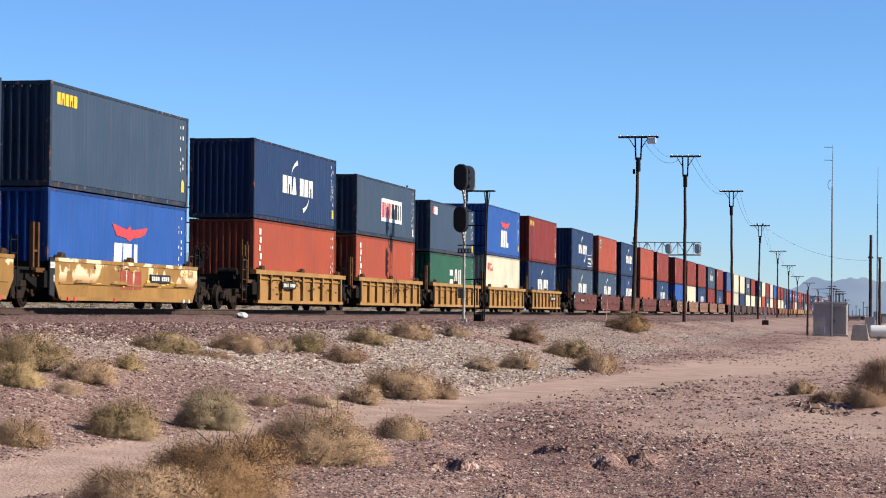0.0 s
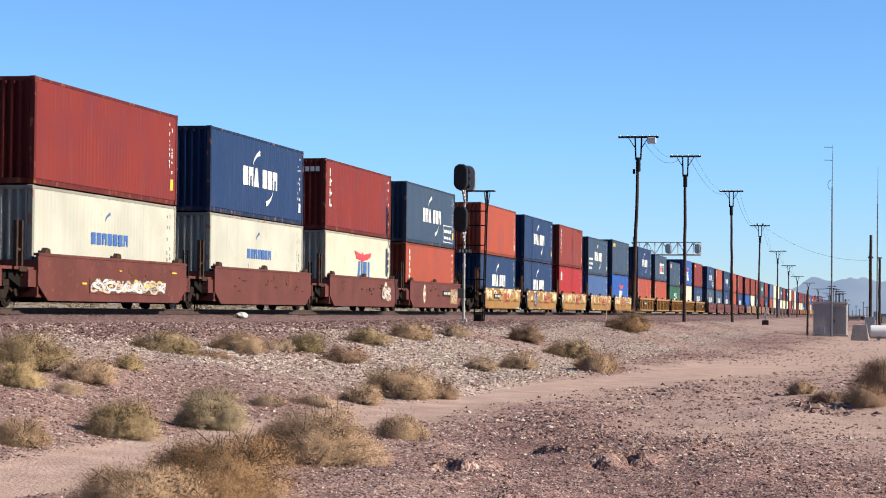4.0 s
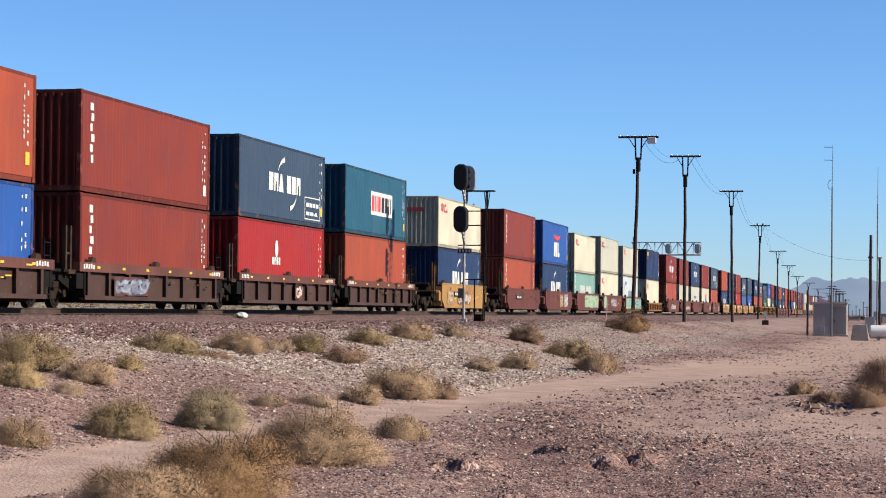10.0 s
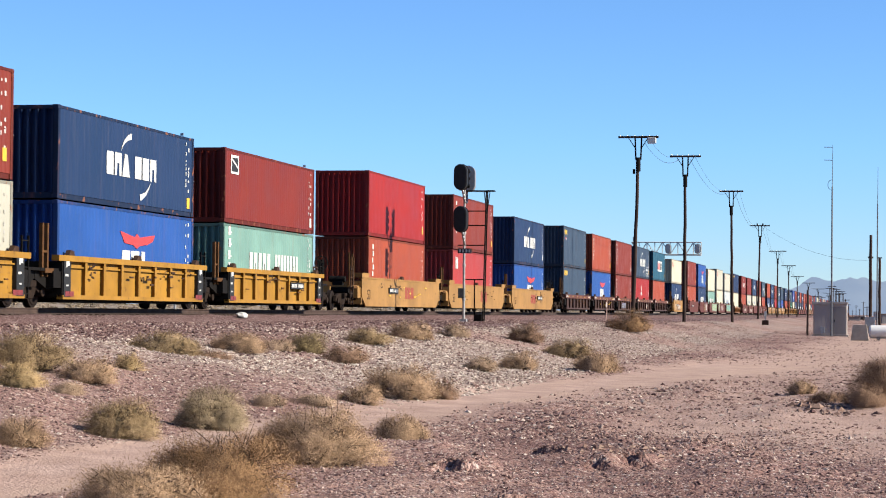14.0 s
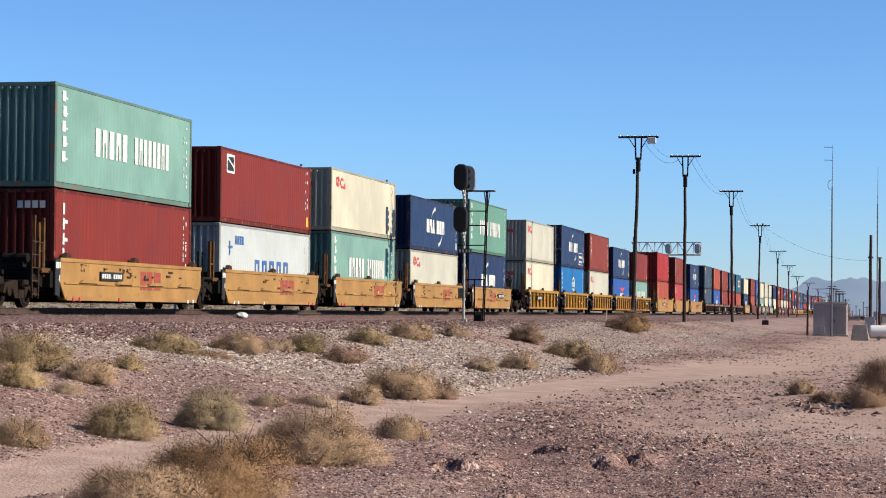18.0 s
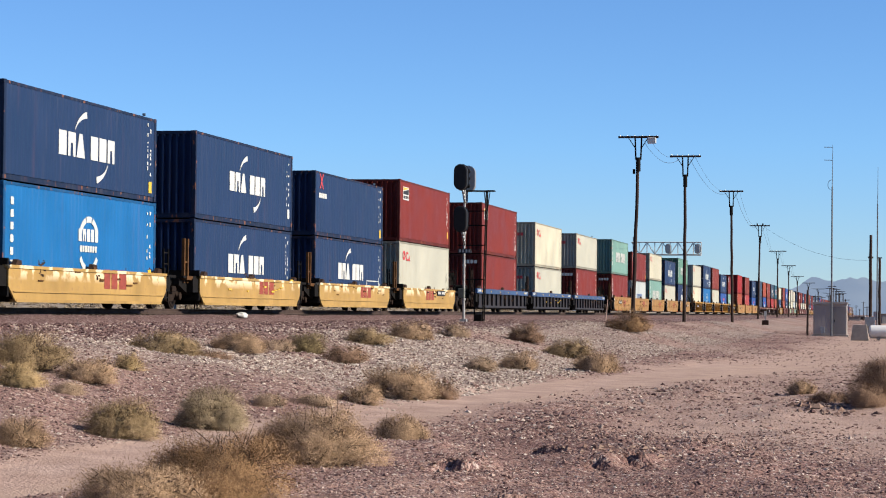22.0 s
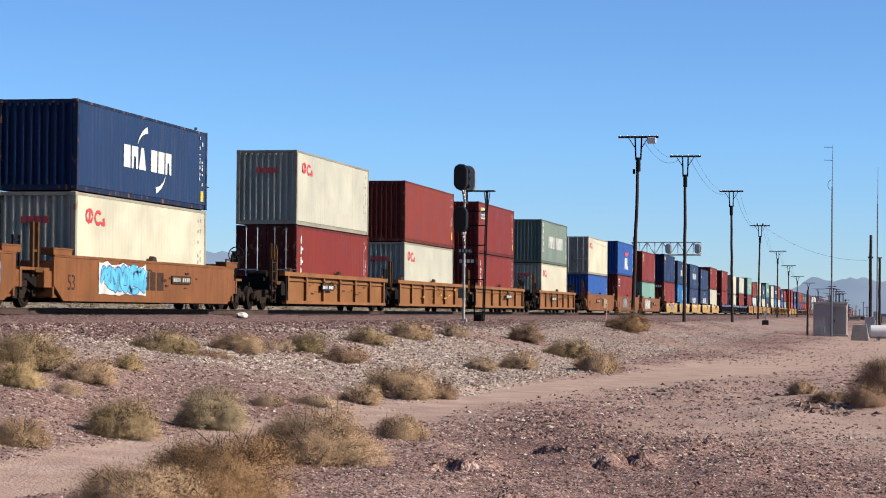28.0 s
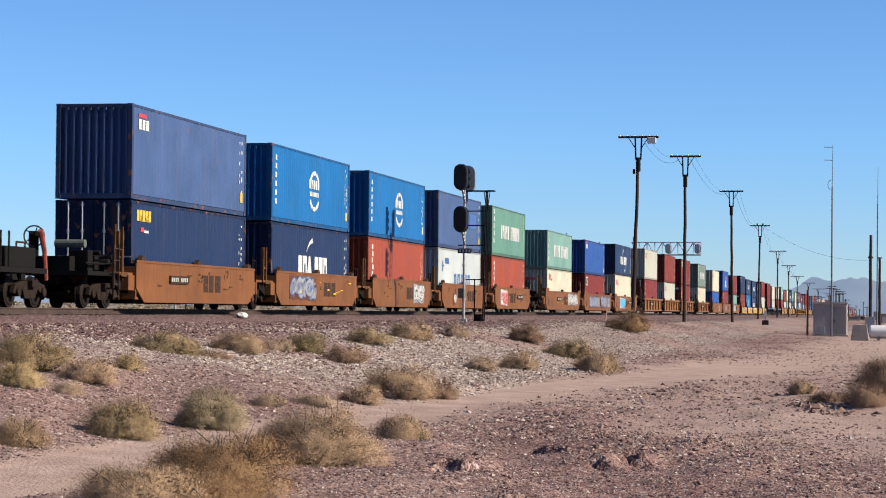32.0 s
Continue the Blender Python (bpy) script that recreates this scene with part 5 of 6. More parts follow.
def ballast_material():
    mat, nt, b = material("ballast_stone", 0.95, 0, 0.1)
    tex = noise_node(nt, 16.0, 2, kind="ShaderNodeTexVoronoi")
    vor = tex.node
    col = mix(nt, 0.35, ramp(nt, vor.outputs["Color"], ((0.2, (0.08, 0.043, 0.043)), (0.6, (0.16, 0.095, 0.090)), (0.9, (0.36, 0.28, 0.25)))), (0.14, 0.085, 0.08))
    col = mix(nt, 1.0, col, grey(0.68), "MULTIPLY")
    nt.links.new(col, b.inputs["Base Color"])
    bump(nt, b, vor.outputs["Distance"], 1.0, 0.05)
    return mat


BALLAST = ballast_material()
tagged(put("ballast_bed", s.mesh("ballast_bed"), BALLAST), "purplish crushed stone ballast bed under the tracks", "ballast", kind="structure")
TIE = bevelled(Shape().box(-1.3, 1.3, -0.11, 0.11, -0.36, -0.172).mesh("sleeper"), 0.012, 1)
for k in range(170):
    tagged(put("sleeper", TIE, TIE_WOOD), "dark creosoted wooden sleeper in the ballast", "sleeper", "sleepers").matrix_basis = pose(TRACK_X + 0.02 * ((k * 7) % 3 - 1), 42 + k * 0.5, 0.0, 0, 0, ((k * 13) % 7 - 3) * 0.3)
s = Shape()
for tx in (TRACK_X, FAR_TRACK):
    y = 127.0 if tx == TRACK_X else 40.0
    while y < 420:
        s.box(tx - 1.3, tx + 1.3, y - 0.11, y + 0.11, -0.36, -0.172)
        y += 0.5
tagged(put("sleepers_far", s.mesh("sleepers_far"), TIE_WOOD), "rows of dark wooden sleepers further along", "sleepers", kind="stuff")
rock = Shape()
rr = random.Random(5)
bm = bmesh.new()
bmesh.ops.create_icosphere(bm, subdivisions=3, radius=0.2)
for v in bm.verts:
    v.co *= 1 + 0.35 * noise.noise(v.co * 7)
    v.co.z *= 0.55
    v.co.y *= 1.2
me = bpy.data.meshes.new("painted_rock")
bm.to_mesh(me)
bm.free()
me.materials.append(None)
tagged(put("painted_rock", me, WHITE), "pale whitish rock lying beside the rail", "rock").matrix_basis = pose(-21.35, 72.2, -0.20)



def far_scrub(count, seed):
    """Low tufts and stones on the flat past the second track, in one mesh."""
    r = np.random.RandomState(seed)
    y = 75 + 330 * r.rand(count) ** 1.4
    x = -34.5 - 34 * r.rand(count) ** 1.5
    base = height(x, y)
    blades = 22
    w = 0.15 + 0.45 * r.rand(count) ** 2
    p = np.stack([x, y, base], 1)[:, None] + r.normal(0, 0.33, (count, blades, 3)) * np.stack([w, w, 0 * w], 1)[:, None]
    tip = p + np.stack([0.5 * w, 0.5 * w, 0 * w], 1)[:, None] * r.normal(0, 1, (count, blades, 3))
    tip[..., 2] = base[:, None] + (0.25 + 0.75 * r.rand(count, blades)) * (0.55 * w)[:, None]
    side = r.normal(0, 1, (count, blades, 3)) * np.array((1, 1, 0.2)) * 0.035
    v = np.stack([p - side, p + side, tip], 2).reshape(-1, 3)
    me = bpy.data.meshes.new("far_scrub")
    me.from_pydata(v.tolist(), [], np.arange(len(v)).reshape(-1, 3).tolist())
    me.materials.append(None)
    mat = clouded("dry_scrub", ((0.0, (0.12, 0.085, 0.055)), (0.5, (0.34, 0.26, 0.17)), (1.0, (0.58, 0.47, 0.33))), 0.9, 1, True)
    tagged(put("far_scrub", me, mat), "low dry scrub on the flat beyond the tracks", "scrub", kind="stuff")


far_scrub(2600, 44)

# ---- distance ----


def ridge(name, x0, x1, y0, y1, peak, seed, col, label):
    """A far mountain chain from one end to the other."""
    n, rows = 160, 2
    rr = lattice(seed)
    s = Shape()
    for i in range(n + 1):
        u = i / n
        x, y = x0 + (x1 - x0) * u, y0 + (y1 - y0) * u
        top = peak(u) * (1 + 0.16 * float(rr(u * 60, 0.5)) + 0.12 * float(rr(u * 150, 4.5)))
        nrm = Vector((-(y1 - y0), x1 - x0, 0)).normalized()
        for j in range(rows + 1):
            z = -3 + (top + 3) * j / rows
            s.v.append((x + nrm.x * 1.6 * z, y + nrm.y * 1.6 * z, z))
    s.f = [(i * (rows + 1) + j, (i + 1) * (rows + 1) + j, (i + 1) * (rows + 1) + j + 1, i * (rows + 1) + j + 1) for i in range(n) for j in range(rows)]
    tagged(put(name, s.mesh(name, True), col), label, "mountains", kind="structure")


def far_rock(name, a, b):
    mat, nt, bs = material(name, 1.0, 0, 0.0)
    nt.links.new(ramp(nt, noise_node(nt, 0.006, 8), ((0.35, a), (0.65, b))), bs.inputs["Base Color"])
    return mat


# the blue-grey of distance haze is put into these base colours
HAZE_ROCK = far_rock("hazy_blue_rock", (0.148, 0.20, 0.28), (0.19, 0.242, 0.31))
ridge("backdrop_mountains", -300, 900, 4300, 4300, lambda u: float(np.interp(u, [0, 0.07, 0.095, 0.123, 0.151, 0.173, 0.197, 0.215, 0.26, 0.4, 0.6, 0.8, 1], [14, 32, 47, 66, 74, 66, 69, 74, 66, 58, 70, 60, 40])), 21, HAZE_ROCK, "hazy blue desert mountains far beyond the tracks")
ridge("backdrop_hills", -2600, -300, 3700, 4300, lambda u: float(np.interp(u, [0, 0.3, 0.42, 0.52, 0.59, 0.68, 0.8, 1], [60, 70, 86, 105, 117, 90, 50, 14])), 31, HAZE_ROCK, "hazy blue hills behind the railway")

# ---- line-side signals ----


def capsule(r, straight, depth, n=14):
    """A flat oval plate outline (x, z)."""
    pts = [(r * math.cos(math.pi * i / n), straight / 2 + r * math.sin(math.pi * i / n)) for i in range(n + 1)]
    return pts + [(-x, -z) for x, z in pts]


def plate_mesh(name, pts, y0, y1):
    s = Shape()
    n = len(pts)
    s.v = [(x, y0, z) for x, z in pts] + [(x, y1, z) for x, z in pts]
    s.f = [tuple(range(n)), tuple(range(n, 2 * n))[::-1]] + [(i, n + i, n + (i + 1) % n, (i + 1) % n) for i in range(n)]
    return s.mesh(name)


TARGET = plate_mesh("target", capsule(0.32, 0.58, 0), -0.02, 0.02)
HOOD = Shape()
for z in (0.0,):
    for i in range(10):
        a, b = radians(-20 + 22 * i), radians(2 + 22 * i)
        HOOD.poly([(0.12 * math.cos(a), 0.02, z + 0.12 * math.sin(a)), (0.12 * math.cos(b), 0.02, z + 0.12 * math.sin(b)), (0.11 * math.cos(b), 0.22, z + 0.11 * math.sin(b)), (0.11 * math.cos(a), 0.22, z + 0.11 * math.sin(a))])
HOOD = HOOD.mesh("hood")
HOUSING = bevelled(plate_mesh("lamp_housing", [(x * 0.96, z * 0.98) for x, z in capsule(0.32, 0.58, 0, 8)], -0.42, -0.02), 0.05, 2)
LENS = Shape().rod((0, 0.021, 0), (0, 0.03, 0), 0.1, sides=16).mesh("lens")
MATT_BLACK = plain("matt_black_paint", (0.018, 0.018, 0.020), 0.55, 0, 0.2)
SILVER = plain("silver_paint", (0.40, 0.40, 0.39), 0.5, 0.0, 0.3)
LENS_GLASS = plain("dark_lens_glass", (0.03, 0.03, 0.03), 0.1, 0, 0.1)


def signal_head(parent, x, y, z, turn, back):
    """One oval three-lamp head; its lamps look along +y before the turn."""
    h = part("signal_head", TARGET, back, parent, "oval signal target plate", pose(x, y, z, 0, 0, turn))
    for dz in (0.34, 0.0, -0.34):
        part("hood", HOOD, MATT_BLACK, h, "", pose(0, 0, dz))
        part("lens", LENS, LENS_GLASS, h, "", pose(0, 0, dz))
    part("lamp_housing", HOUSING, back, h)


def signal(x, y, zg, heads, label):
    """A round mast with heads (offset along the track, height, turn, paint), a ladder stood off it and a foot box."""
    top = empty("railway_signal", pose(x, y, zg))
    mast = Shape().rod((0, 0, 0.1), (0, 0, 6.3), 0.062, 0.05, 12)
    part("mast", mast.mesh("mast", False), SILVER, top, "silver-painted round mast")
    part("foot_plate", bevelled(Shape().box(-0.16, 0.16, -0.16, 0.16, -0.1, 0.1).mesh("foot_plate"), 0.015, 1), SILVER, top)
    for z in (0.95, 2.5, 4.0):
        part("band", Shape().rod((0, 0, z), (0, 0, z + 0.1), 0.085, sides=12).mesh("band"), SILVER, top)
    for dy, z, turn, coat in heads:
        signal_head(top, 0.06 if dy > 0 else -0.04, dy, z, turn, coat)
        s = Shape()
        last = Vector((0, 0, z - 1.05))
        for k in range(1, 8):          # the curved arm under a head
            u = k / 7
            p = Vector((0.05 * math.sin(3.1 * u), dy * u, z - 1.05 - 0.16 * math.sin(math.pi * u) + 0.5 * u * u))
            s.rod(last, p, 0.055, sides=8)
            last = p
        part("arm", s.mesh("arm", True), GALV, top, "curved pale arm")
    for dy in (-0.19, 0.19):
        part("ladder_rail", Shape().rod((0.88, dy + 0.25, 0.0), (1.0, dy + 0.25, 5.95), 0.034, sides=6).mesh("ladder_rail"), STEEL_DARK, top)
    for k in range(16):
        z = 0.35 + k * 0.36
        part("rung", Shape().rod((0.88 + 0.02 * z, 0.06, z), (0.88 + 0.02 * z, 0.44, z), 0.014, sides=5).mesh("rung"), STEEL_DARK, top)
    part("platform", Shape().box(-0.1, 1.35, 0.02, 0.5, 5.95, 6.0).mesh("platform"), STEEL_DARK, top, "dark steel grating")
    for d in (-0.14, 0.14):
        part("strut", Shape().rod((1.0, 0.25, 4.9), (1.0 + d, 0.25, 5.96), 0.022, sides=6).mesh("strut"), STEEL_DARK, top)
    for z, a in ((5.02, 0.0), (4.36, 0.0), (3.45, -0.32), (1.88, 0.0)):
        part("tie_bar", Shape().box(a, 0.96, 0.04, 0.09, z, z + 0.05).mesh("tie_bar"), STEEL_DARK, top)
    part("side_post", Shape().rod((0.48, 0.1, 0), (0.48, 0.1, 1.9), 0.03, sides=8).mesh("side_post"), STEEL_DARK, top)
    part("foot_box", bevelled(Shape().box(0.5, 0.86, -0.05, 0.3, 0.0, 0.32).mesh("foot_box"), 0.02, 1), STEEL_DARK, top)
    part("number_plate", Shape().box(-0.28, 0.36, -0.12, -0.08, 3.1, 3.32).mesh("number_plate"), BLACK_INK, top, "small dark plate with pale bars")
    for k in range(4):
        part("plate_mark", Shape().box(-0.22 + 0.15 * k, -0.13 + 0.15 * k, -0.125, -0.121, 3.14, 3.28).mesh("plate_mark"), GALV, top)
    part("case", bevelled(Shape().box(-0.22, 0.06, -0.28, -0.06, 1.05, 1.5).mesh("case"), 0.02), GREY_TANK, top, "grey junction box")
    tagged(top, label, "signal", "line-side signals")


signal(-18.75, 99.0, -0.43, [(-0.50, 6.56, 0, MATT_BLACK), (0.50, 6.56, 180, GALV), (-0.50, 4.64, 0, MATT_BLACK)], "tall silver-masted railway signal with black oval heads")
signal(-31.0, 94.2, -0.5, [(-0.62, 6.75, 0, MATT_BLACK), (-0.62, 4.75, 0, MATT_BLACK)], "railway signal beyond the tracks with black heads")

# cantilever bridge over the tracks
CY = 272.0
GREY_PAINT = plain("bridge_grey_paint", (0.30, 0.32, 0.34), 0.6)
PALE_STEEL = plain("pale_bridge_steel", (0.62, 0.64, 0.64), 0.6, 0.0, 0.12)
bridge = empty("signal_bridge", pose(-30.05, CY, -0.45))
s = Shape()
s.rod((0, 0, 0), (0, 0, 9.9), 0.18, 0.16, 10)
s.box(-0.6, 0.6, -0.6, 0.6, -0.2, 0.3)
part("mast", s.mesh("mast"), GALV, bridge)
s = Shape()
L0, L1, Z0, Z1 = -0.3, 8.3, 7.75, 9.25
for yy in (-0.4, 0.4):
    for z in (Z0, Z1):
        s.rod((L0, yy, z), (L1, yy, z), 0.06, sides=6)
    k = 9
    for i in range(k):
        a, b = L0 + (L1 - L0) * i / k, L0 + (L1 - L0) * (i + 1) / k
        s.rod((a, yy, Z0 if i % 2 else Z1), (b, yy, Z1 if i % 2 else Z0), 0.035, sides=5)
        s.rod((b, yy, Z0), (b, yy, Z1), 0.03, sides=5)
part("truss", s.mesh("truss"), PALE_STEEL, bridge, "grey lattice truss arm")
s = Shape().box(L0, L1, -0.75, 0.75, Z0 - 0.12, Z0 - 0.06)
part("walkway", s.mesh("walkway"), PALE_STEEL, bridge)
for x in (4.3, 7.9):
    hd = part("signal_head", plate_mesh("target", capsule(0.38, 0.5, 0), -0.02, 0.02), GREY_PAINT, bridge, "grey oval signal plate", pose(x, -0.55, 8.45))
    part("lamp_housing", HOUSING, GALV, hd, "", pose(0, 0, 0, 0, 0, 0))
tagged(bridge, "galvanised lattice signal bridge reaching over the tracks", "signal bridge")

# ---- poles and wires ----


def pole_mesh(h, r0, r1, seed, lean):
    s = Shape()
    rr = random.Random(seed)
    n, sides = 9, 12
    for i in range(n + 1):
        t = i / n
        cx, cy = lean * h * t + 0.02 * rr.uniform(-1, 1), 0.02 * rr.uniform(-1, 1)
        r = r0 + (r1 - r0) * t
        for k in range(sides):
            a = 2 * math.pi * k / sides
            q = r * (1 + 0.05 * rr.uniform(-1, 1))
            s.v.append((cx + q * math.cos(a), cy + q * math.sin(a), h * t - 0.3 * (i == 0)))
    for i in range(n):
        for k in range(sides):
            a, b = i * sides + k, i * sides + (k + 1) % sides
            s.f.append((a, b, b + sides, a + sides))
    s.f.append(tuple(range(n * sides, (n + 1) * sides)))
    return s.mesh("pole", True)


def fork_pole(x, y, zg, top, arm, lean=0.0, lamp_box=False, birds=False, seed=1):
    """A timber pole with a steel fork on top and one wide crossarm."""
    h = top - zg
    thing = empty("utility_pole", pose(x, y, zg))
    body = h * 0.885
    part("pole", pole_mesh(body, 0.135, 0.10, seed, lean), POLE_WOOD, thing, "weathered dark timber pole")
    cx = lean * body
    s = Shape().rod((cx, 0, body - 0.85), (cx, 0, body + 0.05), 0.15, sides=10)
    part("collar", s.mesh("collar"), STEEL_DARK, thing)
    s = Shape()
    for d in (-0.16, 0.16):
        s.rod((cx + d, 0, body - 0.1), (cx + d * 1.3, 0, h), 0.055, sides=6)
    for d in (-1, 1):
        s.rod((cx + d * 0.18, 0, h - 0.75), (cx + d * 0.62, 0, h - 0.08), 0.03, sides=5)
    part("fork", s.mesh("fork"), STEEL_DARK, thing)
    part("crossarm", bevelled(Shape().box(cx - arm / 2, cx + arm / 2, -0.07, 0.07, h - 0.08, h + 0.06).mesh("crossarm"), 0.015, 1), POLE_WOOD, thing, "long timber crossarm")
    s = Shape()
    for k in range(6):
        px = cx - arm / 2 + 0.12 + k * (arm - 0.24) / 5
        s.rod((px, 0, h + 0.05), (px, 0, h + 0.12), 0.035, 0.02, 6)
    part("insulator", s.mesh("insulator"), GALV, thing)
    if lamp_box:
        part("floodlight", bevelled(Shape().box(cx + 0.62, cx + 1.15, -0.45, 0.05, h - 0.44, h - 0.06).mesh("floodlight"), 0.03), PALE_STEEL, thing, "pale floodlight box under the arm")
        part("cable_box", Shape().box(cx - 0.34, cx - 0.2, -0.1, 0.1, body - 1.0, body - 0.7).mesh("cable_box"), STEEL_DARK, thing)
    if birds:
        s = Shape()
        for k in (-0.35, 0.35):
            s.rod((cx + k, 0, h + 0.05), (cx + k, 0, h + 0.32), 0.12, 0.05, 8)
        part("insulator", s.mesh("insulator"), STEEL_DARK, thing)
    tagged(thing, "weathered timber utility pole with a forked top and one crossarm", "utility pole", "poles along the track")


# x, y, top height, arm length, lean
LINE = [(-15.62, 141.0, 11.35, 2.6, 0.026), (-14.0, 160.0, 11.45, 2.25, 0.002), (-13.5, 205.0, 11.4, 2.2, -0.012), (-15.2, 280.0, 11.2, 2.5, 0.02),
        (-17.0, 372.0, 10.6, 2.9, 0.004), (-18.3, 450.0, 9.9, 2.9, 0.0), (-18.6, 505.0, 8.7, 2.9, 0.0), (-18.8, 590.0, 8.4, 3.4, 0.0), (-19.0, 690.0, 8.0, 3.6, 0.0), (-18.9, 820.0, 8.0, 4.2, 0.0)]
for k, (x, y, top, arm, lean) in enumerate(LINE):
    fork_pole(x, y, float(height(x, y)) if y < 300 else -0.55, top, arm, lean, k == 0, k == 3, 60 + k)
wire = plain("dark_wire", (0.06, 0.06, 0.07), 0.6)


def wire_between(a, b, sag, r=0.012):
    s = Shape()
    pts = []
    for i in range(15):
        t = i / 14
        p = Vector(a).lerp(Vector(b), t)
        p.z -= sag * 4 * t * (1 - t)
        pts.append(p)
    for p in pts:
        s.v += [(p.x + r, p.y, p.z), (p.x, p.y, p.z + r), (p.x - r, p.y, p.z), (p.x, p.y, p.z - r)]
    s.f = [(4 * i + k, 4 * i + (k + 1) % 4, 4 * i + 4 + (k + 1) % 4, 4 * i + 4 + k) for i in range(14) for k in range(4)]
    tagged(put("overhead_wire", s.mesh("overhead_wire"), wire), "thin dark overhead wire hung between poles", "wire", "overhead wires")


for (x0, y0, t0, a0, l0), (x1, y1, t1, a1, l1) in zip(LINE[:6], LINE[1:7]):
    wire_between((x0 + 0.75 + l0 * 9, y0, t0 - 0.1), (x1 - 0.75 + l1 * 9, y1, t1 - 0.05), 0.35 + 0.004 * (y1 - y0), 0.009)
    wire_between((x0 + 0.35 + l0 * 9, y0, t0 - 0.2), (x1 - 0.35 + l1 * 9, y1, t1 - 0.15), 0.7 + 0.006 * (y1 - y0))
wire_between((-15.2 + 0.8, 280, 11.0), (-1.0, 260, 6.4), 1.2)

# far poles of a second line, by the horizon
for k in range(11):
    y = 1040.0 + 95.0 * ((k * 7) % 11)
    x = -(112 - 5.2 * k) / 3888 * y
    thing = empty("utility_pole", pose(x, y, -1.6))
    hh = 11.0 + 0.9 * (k % 3)
    part("pole", Shape().rod((0, 0, 0), (0, 0, hh), 0.22, 0.16, 6).mesh("pole"), POLE_WOOD, thing)
    part("crossarm", Shape().box(-2.4, 2.4, -0.1, 0.1, hh - 0.9, hh - 0.6).mesh("crossarm"), POLE_WOOD, thing)
    tagged(thing, "far timber pole with a crossarm near the horizon", "utility pole", "far poles")

for k in range(9):
    y = 960.0 + 62.0 * k
    x = -(87 - 2.9 * k - 0.8 * (k % 2)) / 3888 * y
    thing = empty("utility_pole", pose(x, y, -1.6))
    hh = 13.2 + 0.7 * ((k * 2) % 3) + 0.004 * (y - 960)
    part("pole", Shape().rod((0, 0, 0), (0, 0, hh), 0.24, 0.17, 6).mesh("pole"), POLE_WOOD, thing)
    part("crossarm", Shape().box(-1.9, 1.9, -0.1, 0.1, hh - 0.3, hh).mesh("crossarm"), POLE_WOOD, thing)
    tagged(thing, "far timber pole with a crossarm on top, past the shed", "utility pole", "far poles")

# low sheds, cabinets and vehicles far out on the flat by the horizon
FAR_PAINT = [plain("far_" + k, c, 0.7) for k, c in (("white", (0.62, 0.60, 0.56)), ("grey", (0.30, 0.29, 0.29)), ("brown", (0.22, 0.15, 0.12)), ("dark", (0.08, 0.075, 0.075)))]
rr = random.Random(77)
for k in range(16):
    y = rr.uniform(420, 900)
    x = -y * rr.uniform(-0.012, 0.030)
    w, h = rr.uniform(1.2, 4.5), rr.uniform(0.8, 3.4)
    thing = empty("cabinet" if w < 2.4 else "far_shed", pose(x, y, -1.75, 0, 0, rr.uniform(-20, 20)))
    part("body", bevelled(Shape().box(-w / 2, w / 2, -0.9, 0.9, 0, h).mesh("body"), 0.05, 1), FAR_PAINT[k % 4], thing)
    part("roof", Shape().box(-w / 2 - 0.15, w / 2 + 0.15, -1.05, 1.05, h, h + 0.16).mesh("roof"), FAR_PAINT[(k + 1) % 4], thing)
    tagged(thing, "small far metal cabinet on the desert flat" if w < 2.4 else "low far metal shed on the desert flat", "shed" if w >= 2.4 else "cabinet", "far sheds")
for k in range(9):
    y = 520.0 + 60 * k
    x = -y * (0.006 + 0.0016 * ((k * 5) % 9))
    thing = empty("light_pole", pose(x, y, -1.7))
    hh = 3.8 + 0.9 * (k % 4)
    part("pole", Shape().rod((0, 0, 0), (0, 0, hh), 0.12, 0.09, 6).mesh("pole"), POLE_WOOD, thing)
    part("crossarm", Shape().box(-0.6, 0.6, -0.06, 0.06, hh - 0.4, hh - 0.3).mesh("crossarm"), POLE_WOOD, thing)
    tagged(thing, "thin dark far pole with a short crossarm", "utility pole", "far poles")

# ---- equipment by the track ----
SHED = paint("shed_grey", (0.46, 0.41, 0.375), 0.5, 0.3, rust_amount=0.0)
SHED_DOOR = paint("shed_door_grey", (0.30, 0.275, 0.26), 0.5, 0.3, rust_amount=0.0)
CONCRETE = plain("concrete", (0.42, 0.37, 0.32), 0.9, 0, 0.15, 3.0)
TANK_WHITE = plain("white_tank_paint", (0.95, 0.93, 0.90), 0.35, 0, 0.06)


